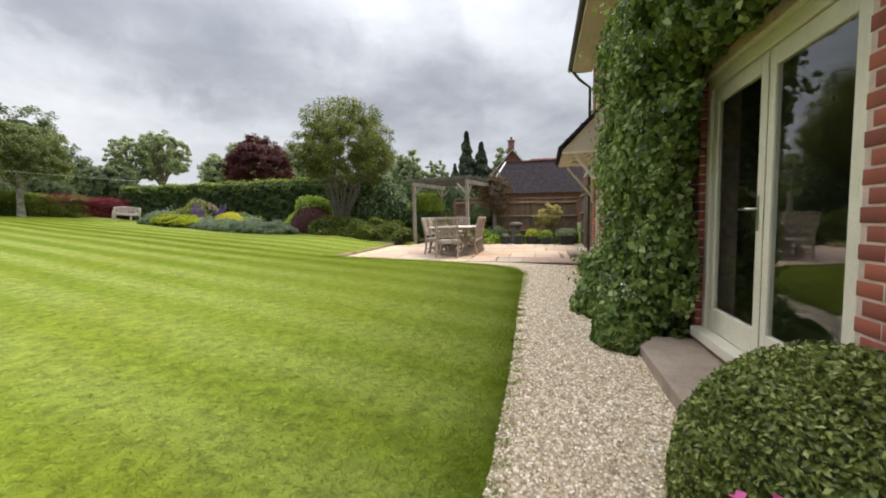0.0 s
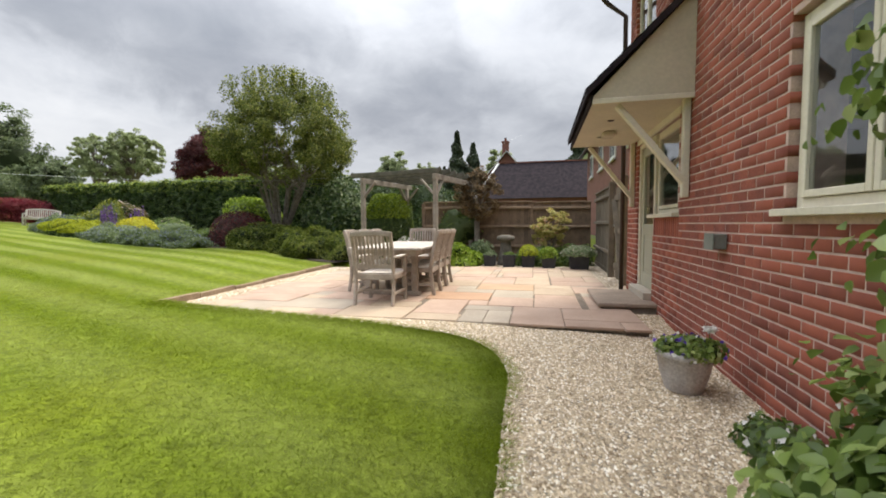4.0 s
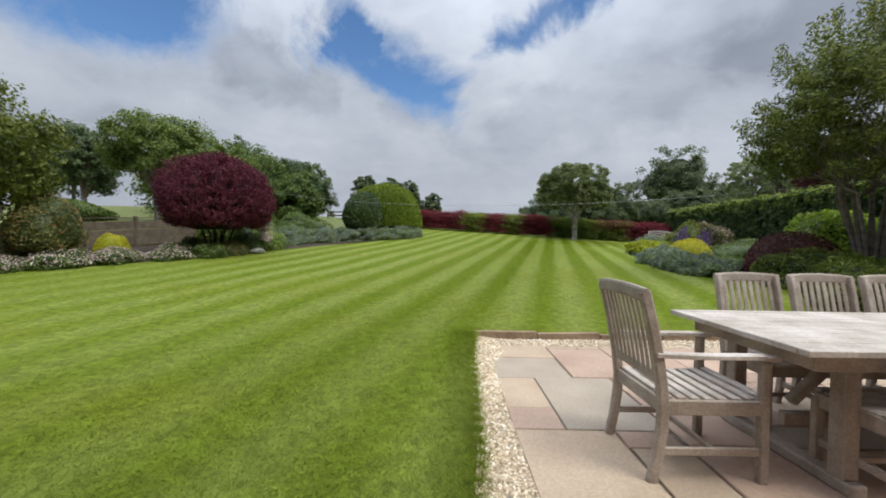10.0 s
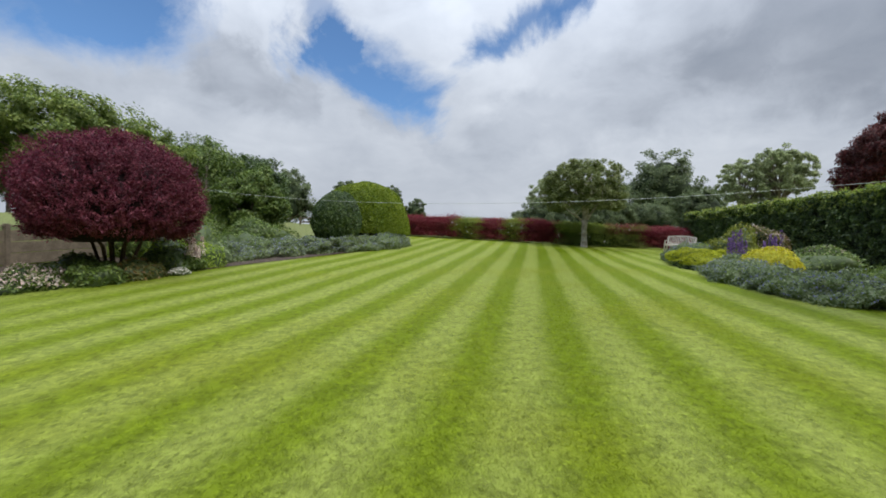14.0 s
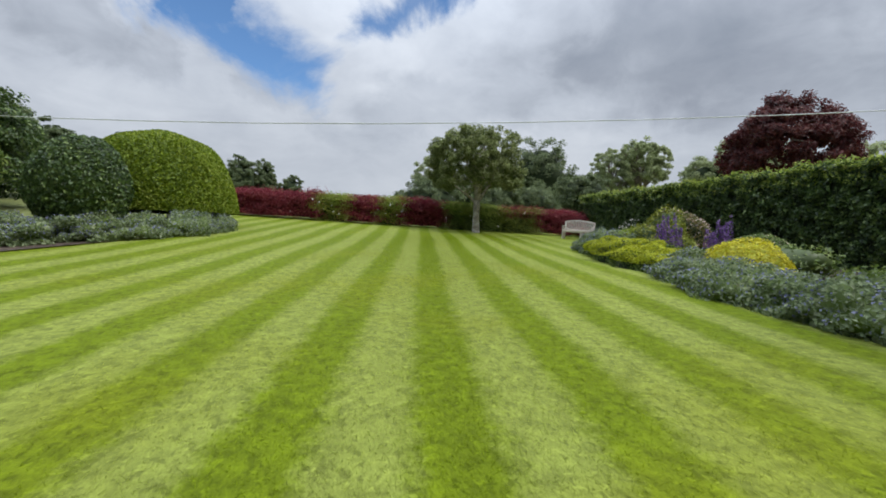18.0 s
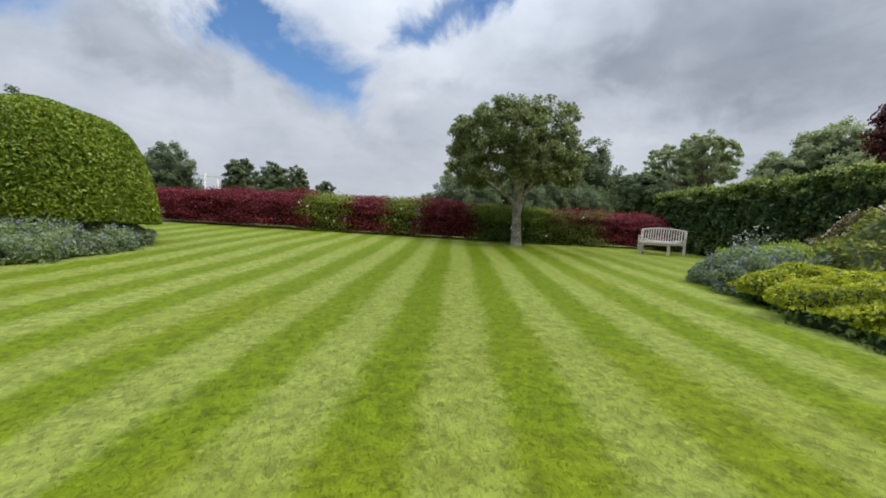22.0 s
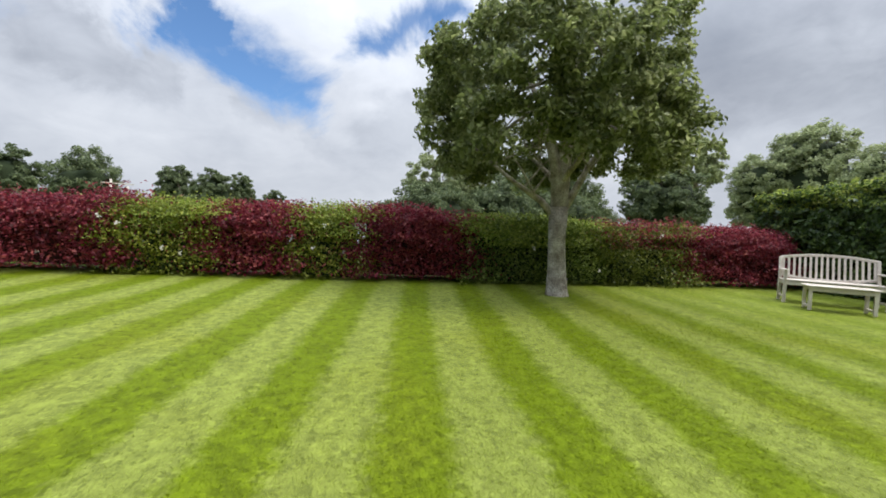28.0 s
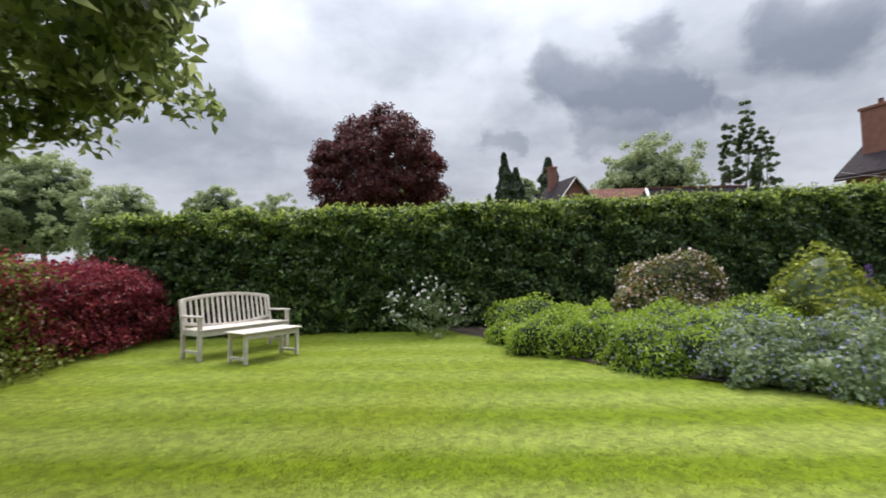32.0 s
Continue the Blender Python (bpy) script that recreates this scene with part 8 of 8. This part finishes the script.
for i, (x, y, r, h, m) in enumerate(((-17.0, -18.0, 3.0, 3.3, LEAF_DARK), (-13.5, -20.5, 3.0, 3.4, LEAF_DARK), (-20.0, -16.2, 2.6, 3.0, LEAF_DARK), (-10.0, -23.0, 3.2, 3.6, LEAF_MID), (-24.5, -18.0, 2.6, 3.3, LEAF_DARK), (-21.5, -20.5, 2.6, 3.2, LEAF_DARK), (-32.5, -11.5, 2.8, 3.1, LEAF_DARK), (-35.5, -9.0, 2.6, 2.7, LEAF_DARK))):
    tree("paddock_tree", "dark green round tree standing in the paddock", on_bank(x, y), 1.3, 0.16, (0, 0, 0.6 + h * 0.85), (r, r, h * 0.9), m, 10000, 0.20, 540 + i, clumps=150, clump=0.22, lump=0.16, low=-0.9, group="paddock trees")
tree("paddock_tree", "dark round headed tree on a clear trunk in the paddock", (-23.0, -11.5, 2.0), 1.5, 0.16, (0, 0, 3.55), (1.3, 1.3, 1.7), LEAF_DARK, 9000, 0.16, 539, clumps=130, clump=0.22, lump=0.14, low=-0.85, group="paddock trees")
for i, (x, y, r, h, m) in enumerate(((-25.2, -3.2, 2.3, 2.5, LEAF_MID), (-28.0, -1.6, 2.0, 2.2, LEAF_HEDGE), (-24.0, -6.8, 2.4, 3.0, LEAF_WILLOW), (-29.6, -5.0, 2.4, 2.6, LEAF_DARK), (-33.0, -4.0, 2.2, 2.2, LEAF_DARK), (-23.0, 0.2, 1.5, 1.5, LEAF_MID))):
    tree("boundary_tree", "dense green tree behind the far bed", (x, y), 0.8, 0.14, (0, 0, 0.5 + h * 0.85), (r, r, h * 0.95), m, 15000, 0.14, 510 + i, clumps=150, clump=0.24, low=-0.9, group="boundary trees")
shrub("field_shrub", "rounded light green shrub on the bank behind the low fence", on_bank(-15.5, -5.2), (1.2, 1.1, 0.75), LEAF_MID, 3500, 0.09, 560, lump=0.26)
shrub("golden_shrub", "small rounded golden yellow shrub", (-7.35, -2.35), (0.45, 0.45, 0.5), LEAF_GOLD, 1800, 0.05, 561, lump=0.08, heart=LEAF_LIME, group=LEFT)


# ---- beyond: paddock gate, far trees, neighbours ----
def paddock_fence():
    t = thing("paddock_fence", "weathered post and rail fence beside the hedge's end", "fence", (-33.3, 3.2, float(height_of(-33.3, 3.2))))
    for k in range(4):
        bar_part("post", (-0.9 * k, -1.6 * k, -0.1), (-0.9 * k, -1.6 * k, 1.15), 0.12, 0.12, FENCE_GREY, t, up=(1, 0, 0))
    for z in (0.4, 0.75, 1.05):
        bar_part("rail", (0, 0, z), (-2.7, -4.8, z), 0.04, 0.10, FENCE_GREY, t)


paddock_fence()


def utility_pole():
    z = 0.8
    t = thing("utility_pole", "pale wooden double utility pole with a transformer", "pole", (-78, -8.5, z))
    for dx in (0, 1):
        V, F = tube([(0, dx * 1.6, 0), (0, dx * 1.6, 9.6 - 0.8 * dx)], [0.16, 0.12], 8)
        mesh_object("pole_shaft", V, F, PALE_TEAK, t, smooth=True)
    box_part("transformer", (-0.4, 0.4, 0.3, 1.3, 5.2, 6.2), WHITE, t, bevel=0.03)
    bar_part("crossarm", (0, -0.9, 9.2), (0, 2.2, 9.0), 0.12, 0.12, PALE_TEAK, t)


utility_pole()


def overhead_cable():
    """A slack cable across the garden."""
    pts = [(-16.475 + 0.4186 * y, y, 3.512 - 0.1814 * y + 0.00834 * y * y) for y in np.linspace(-13, 36, 60)]
    V, F = tube(pts, [0.0034] * len(pts), 5)
    tagged(mesh_object("overhead_cable", V, F, WIRE, smooth=True), "thin pale overhead cable crossing above the lawn", "cable")


overhead_cable()

FAR = "far trees beyond the garden"


def far_tree(x, y, h, w, mat, seed, airy=False):
    """A tree beyond the garden, h high and w broad; airy ones carry open crowns on bare limbs."""
    g = float(height_of(x, y))
    size = 0.022 * h + 0.08
    if airy:
        t = tree("far_tree", "tall open crowned green tree beyond the garden", (x, y, g), h * 0.36, 0.022 * h, (0, 0, h * 0.66), (w / 2 * 0.92, w / 2 * 0.92, h * 0.31), mat, 15000, size * 0.8, seed, clumps=170, clump=0.125, lump=0.26, shell=0.5, low=-0.7, n_limbs=16, sub=2, freq=3.0, group=FAR)
        return t
    t = tree("far_tree", "dense green tree beyond the garden", (x, y, g), h * 0.25, 0.02 * h, (0, 0, h * 0.55), (w / 2 * 0.92, w / 2 * 0.92, h * 0.42), mat, 16000, size, seed, clumps=210, clump=0.15, lump=0.20, shell=0.55, low=-0.85, n_limbs=8, sub=1, freq=3.4, group=FAR)
    # dark filler paints shade into the crown's gaps
    blob("inner_growth", (0, 0, h * 0.55), (w / 2 * 0.92, w / 2 * 0.92, h * 0.42), seed, HEART_GREEN, t, 0.20, -0.8, 3.4, 0.66)
    return t


def conifer(x, y, h, w, seed):
    g = float(height_of(x, y))
    t = thing("conifer", "dark pointed conifer beyond the garden", "tree", (x, y, g), FAR)
    V, F = tube([(0, 0, 0), (0, 0, h * 0.97)], [0.02 * h, 0.004 * h], 7)
    mesh_object("trunk", V, F, BARK, t)
    r = np.random.default_rng(seed)
    n = 8000
    z = r.uniform(0.18, 1.0, n) ** 0.8
    tier = 0.85 + 0.15 * np.sin(z * 45 + 2 * np.sin(3 * z))
    rad = (1.03 - z) * w / 2 * tier * r.uniform(0.3, 1.0, n) ** 0.5
    a = r.uniform(0, 6.28, n)
    rad = rad * (0.78 + 0.30 * np.sin(3 * a + 23 * z + seed) * np.sin(2 * a - 31 * z))
    P = np.column_stack([np.cos(a) * rad, np.sin(a) * rad, z * h - 0.25 * rad])
    V, F = leaves(P, np.column_stack([np.cos(a), np.sin(a), 0.3 + 0 * a]), 0.04 * h, 0.7, 0.5)
    mesh_object("crown", V, F, LEAF_FIR, t)


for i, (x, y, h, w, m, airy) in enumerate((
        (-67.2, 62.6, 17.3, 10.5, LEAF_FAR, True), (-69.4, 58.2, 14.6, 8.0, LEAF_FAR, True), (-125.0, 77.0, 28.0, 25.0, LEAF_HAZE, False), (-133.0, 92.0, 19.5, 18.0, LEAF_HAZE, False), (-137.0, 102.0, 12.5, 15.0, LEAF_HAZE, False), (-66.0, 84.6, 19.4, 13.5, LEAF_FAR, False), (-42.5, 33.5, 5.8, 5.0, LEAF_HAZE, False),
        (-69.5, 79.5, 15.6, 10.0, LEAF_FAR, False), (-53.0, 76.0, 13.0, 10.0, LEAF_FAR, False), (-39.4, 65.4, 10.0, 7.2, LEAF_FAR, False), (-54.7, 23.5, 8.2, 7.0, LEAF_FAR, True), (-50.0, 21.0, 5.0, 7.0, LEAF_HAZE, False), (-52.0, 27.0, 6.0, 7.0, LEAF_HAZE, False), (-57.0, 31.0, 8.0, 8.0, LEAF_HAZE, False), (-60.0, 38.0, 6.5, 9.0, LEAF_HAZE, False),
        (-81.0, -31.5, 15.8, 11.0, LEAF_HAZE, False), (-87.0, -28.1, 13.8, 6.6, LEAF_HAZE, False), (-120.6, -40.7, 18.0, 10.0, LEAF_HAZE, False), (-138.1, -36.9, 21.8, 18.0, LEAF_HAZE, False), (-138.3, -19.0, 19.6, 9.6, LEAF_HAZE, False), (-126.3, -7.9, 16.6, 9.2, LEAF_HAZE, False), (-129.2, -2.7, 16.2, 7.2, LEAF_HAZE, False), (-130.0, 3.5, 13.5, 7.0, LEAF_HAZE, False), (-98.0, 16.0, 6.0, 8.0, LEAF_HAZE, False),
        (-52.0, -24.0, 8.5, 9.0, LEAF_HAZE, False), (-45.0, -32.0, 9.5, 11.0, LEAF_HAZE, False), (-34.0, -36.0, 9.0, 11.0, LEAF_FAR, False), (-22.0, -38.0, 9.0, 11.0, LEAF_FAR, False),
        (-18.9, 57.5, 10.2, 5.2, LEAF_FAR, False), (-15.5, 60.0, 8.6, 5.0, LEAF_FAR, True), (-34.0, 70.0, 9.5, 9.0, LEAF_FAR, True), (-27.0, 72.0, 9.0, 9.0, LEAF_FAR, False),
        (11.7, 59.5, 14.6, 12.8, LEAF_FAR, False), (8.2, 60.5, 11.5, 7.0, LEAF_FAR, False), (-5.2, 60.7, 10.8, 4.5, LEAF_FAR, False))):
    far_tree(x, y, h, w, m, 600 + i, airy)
for i, (x, y, h) in enumerate(((11.6, 48.4, 13.4), (12.5, 47.4, 15.4), (13.4, 46.3, 12.4))):
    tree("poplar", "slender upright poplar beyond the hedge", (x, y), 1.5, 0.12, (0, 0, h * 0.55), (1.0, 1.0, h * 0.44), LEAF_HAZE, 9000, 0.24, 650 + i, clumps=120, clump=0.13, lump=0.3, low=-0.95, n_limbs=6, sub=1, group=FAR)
for i, (x, y, h, w) in enumerate(((-9.65, 54.1, 11.6, 4.2), (-7.9, 55.3, 10.4, 5.0), (-11.3, 54.5, 7.6, 3.4), (6.5, 75, 16.0, 11), (9.5, 79, 14.5, 10))):
    conifer(x, y, h, w * 1.7, 660 + i)


# ---- neighbours ----
def gable_house(name, label, x0, x1, y0, y1, eave, ridge, along, wall_mat, roof_mat, group="neighbouring houses", board=True):
    """A house with a pitched roof; along: the ridge runs along this axis."""
    h = thing(name, label, "house", ((x0 + x1) / 2, (y0 + y1) / 2, 0), group)
    cx, cy = (x0 + x1) / 2, (y0 + y1) / 2
    a, b = (x1 - x0) / 2, (y1 - y0) / 2
    bm = bmesh.new()
    box(bm, -a, a, -b, b, -0.2, eave)
    tri = ((-a, -b), (-a, b)) if along == "x" else ((-a, -b), (a, -b))
    for s in (-1, 1):
        if along == "x":
            v = [bm.verts.new(p) for p in ((s * (a - 0.01), -b, eave), (s * (a - 0.01), b, eave), (s * (a - 0.01), 0, ridge - 0.05))]
        else:
            v = [bm.verts.new(p) for p in ((-a, s * (b - 0.01), eave), (a, s * (b - 0.01), eave), (0, s * (b - 0.01), ridge - 0.05))]
        bm.faces.new(v)
    part("wall", bm, wall_mat, h)
    o = 0.35
    for s in (-1, 1):
        bm = bmesh.new()
        k = (ridge - eave) / (b if along == "x" else a)
        low = eave - o * k
        if along == "x":
            q = [(-a - o, s * (b + o), low), (a + o, s * (b + o), low), (a + o, 0, ridge), (-a - o, 0, ridge)]
        else:
            q = [(s * (a + o), -b - o, low), (s * (a + o), b + o, low), (0, b + o, ridge), (0, -b - o, ridge)]
        v0 = [bm.verts.new(p) for p in q]
        v1 = [bm.verts.new((p[0], p[1], p[2] + 0.14)) for p in q]
        bm.faces.new(v0)
        bm.faces.new(v1[::-1])
        for i in range(4):
            bm.faces.new((v0[i], v1[i], v1[(i + 1) % 4], v0[(i + 1) % 4]))
        part("roof", bm, roof_mat, h)
        if board and along == "y":
            for e in (-1, 1):
                bar_part("bargeboard", (s * (a + o), e * (b + o + 0.03), low + 0.03), (0, e * (b + o + 0.03), ridge + 0.03), 0.05, 0.28, WHITE, h, up=(0, 1, 0))
    return h


def chimney(parent, x, y, z0, z1, w):
    c = box_part("chimney", (x - w / 2, x + w / 2, y - w / 2, y + w / 2, z0, z1), FAR_BRICK, parent, "dull red brick chimney")
    box_part("chimney_cap", (x - w / 2 - 0.07, x + w / 2 + 0.07, y - w / 2 - 0.07, y + w / 2 + 0.07, z1 + 0.001, z1 + 0.16), FAR_BRICK, parent)
    V, F = lathe([(0.14, 0), (0.12, 0.35), (0.15, 0.4)], 10)
    mesh_object("chimney_pot", V, F, RED_TILE, parent, at=(x, y, z1 + 0.16))


def hipped_house():
    h = thing("neighbour_house", "low house with a dark hipped tiled roof behind the fence", "house", (0, 41.9, 0), "neighbouring houses")
    box_part("wall", (-4.9, 5.5, -2.55, 2.55, -0.2, 3.5), FAR_BRICK, h, bevel=0)
    bm = bmesh.new()
    e = [bm.verts.new(p) for p in ((-5.23, -2.9, 3.41), (5.8, -2.9, 3.41), (5.8, 2.9, 3.41), (-5.23, 2.9, 3.41))]
    r = [bm.verts.new(p) for p in ((-3.57, 0, 6.64), (5.8, 0, 6.64))]
    for f in ((e[0], e[1], r[1], r[0]), (e[2], e[3], r[0], r[1]), (e[3], e[0], r[0]), (e[1], e[2], r[1]), (e[3], e[2], e[1], e[0])):
        bm.faces.new(f)
    part("roof", bm, ROOF_TILE, h, "dark tiled hipped roof")
    bar_part("ridge_tiles", (-3.57, 0, 6.68), (5.8, 0, 6.68), 0.18, 0.10, RED_TILE, h)
    bar_part("hip_tiles", (-5.23, -2.9, 3.47), (-3.57, 0, 6.68), 0.17, 0.09, WHITE, h)


hipped_house()
wing = gable_house("neighbour_wing", "red brick gabled house with white bargeboards", -5.75, -1.4, 51.6, 56.4, 6.75, 9.3, "y", FAR_BRICK, ROOF_TILE)
chimney(wing, -0.4, 1.0, 8.4, 10.9, 0.75)
back_house = gable_house("neighbour_house", "red brick house with a faded red tiled roof behind", -1.2, 10.6, 51.9, 57.1, 5.8, 8.42, "x", FAR_BRICK, RED_TILE)


def brick_neighbour():
    x0, y0, y1, eave = 2.95, 17.6, 33.4, 5.95
    h = gable_house("long_house", "long red brick house with white windows beyond the fence", x0, 10.0, y0, y1, eave, 8.6, "y", FAR_BRICK, ROOF_TILE, board=False)
    cx, cy = (x0 + 10.0) / 2, (y0 + y1) / 2
    chimney(h, -1.6, y1 - cy - 0.8, 6.5, 9.6, 1.3)
    V, F = tube([(x0 - cx - 0.45, y0 - cy - 0.3, eave - 0.35), (x0 - cx - 0.45, y1 - cy + 0.3, eave - 0.35)], [0.07, 0.07], 8)
    mesh_object("gutter", V, F, BROWN_PIPE, h, smooth=True)
    for y in (20.0, 23.7, 27.2, 31.0):
        w = box_part("window", (x0 - cx - 0.06, x0 - cx + 0.05, y - cy - 0.62, y - cy + 0.62, 4.05, 5.35), WHITE, h, "white framed casement window")
        for s in (-1, 1):
            # opaque dark panels: the unlit rooms behind are put into their colour
            box_part("pane", (-0.072, -0.061, s * 0.29 - 0.20, s * 0.29 + 0.20, 4.18, 5.22), DARK_PANE, w)
            w.children[-1].location = (x0 - cx, y - cy, 0)
        box_part("sill", (x0 - cx - 0.13, x0 - cx - 0.031, y - cy - 0.68, y - cy + 0.68, 3.97, 4.045), WHITE, w)
    box_part("bird_box", (x0 - cx - 0.2, x0 - cx - 0.001, 22.6 - cy, 22.95 - cy, 2.9, 3.15), SLEEPER, h, "small brown wooden box on the wall")


brick_neighbour()
tree("copper_maple", "large round dark copper maple behind the tall hedge", (-24.2, 32.4), 1.6, 0.2, (0, 0, 4.95), (2.72, 2.72, 2.50), LEAF_MAPLE, 60000, 0.13, 700, clumps=420, clump=0.14, lump=0.10, shell=0.6, low=-0.8, freq=4.0)
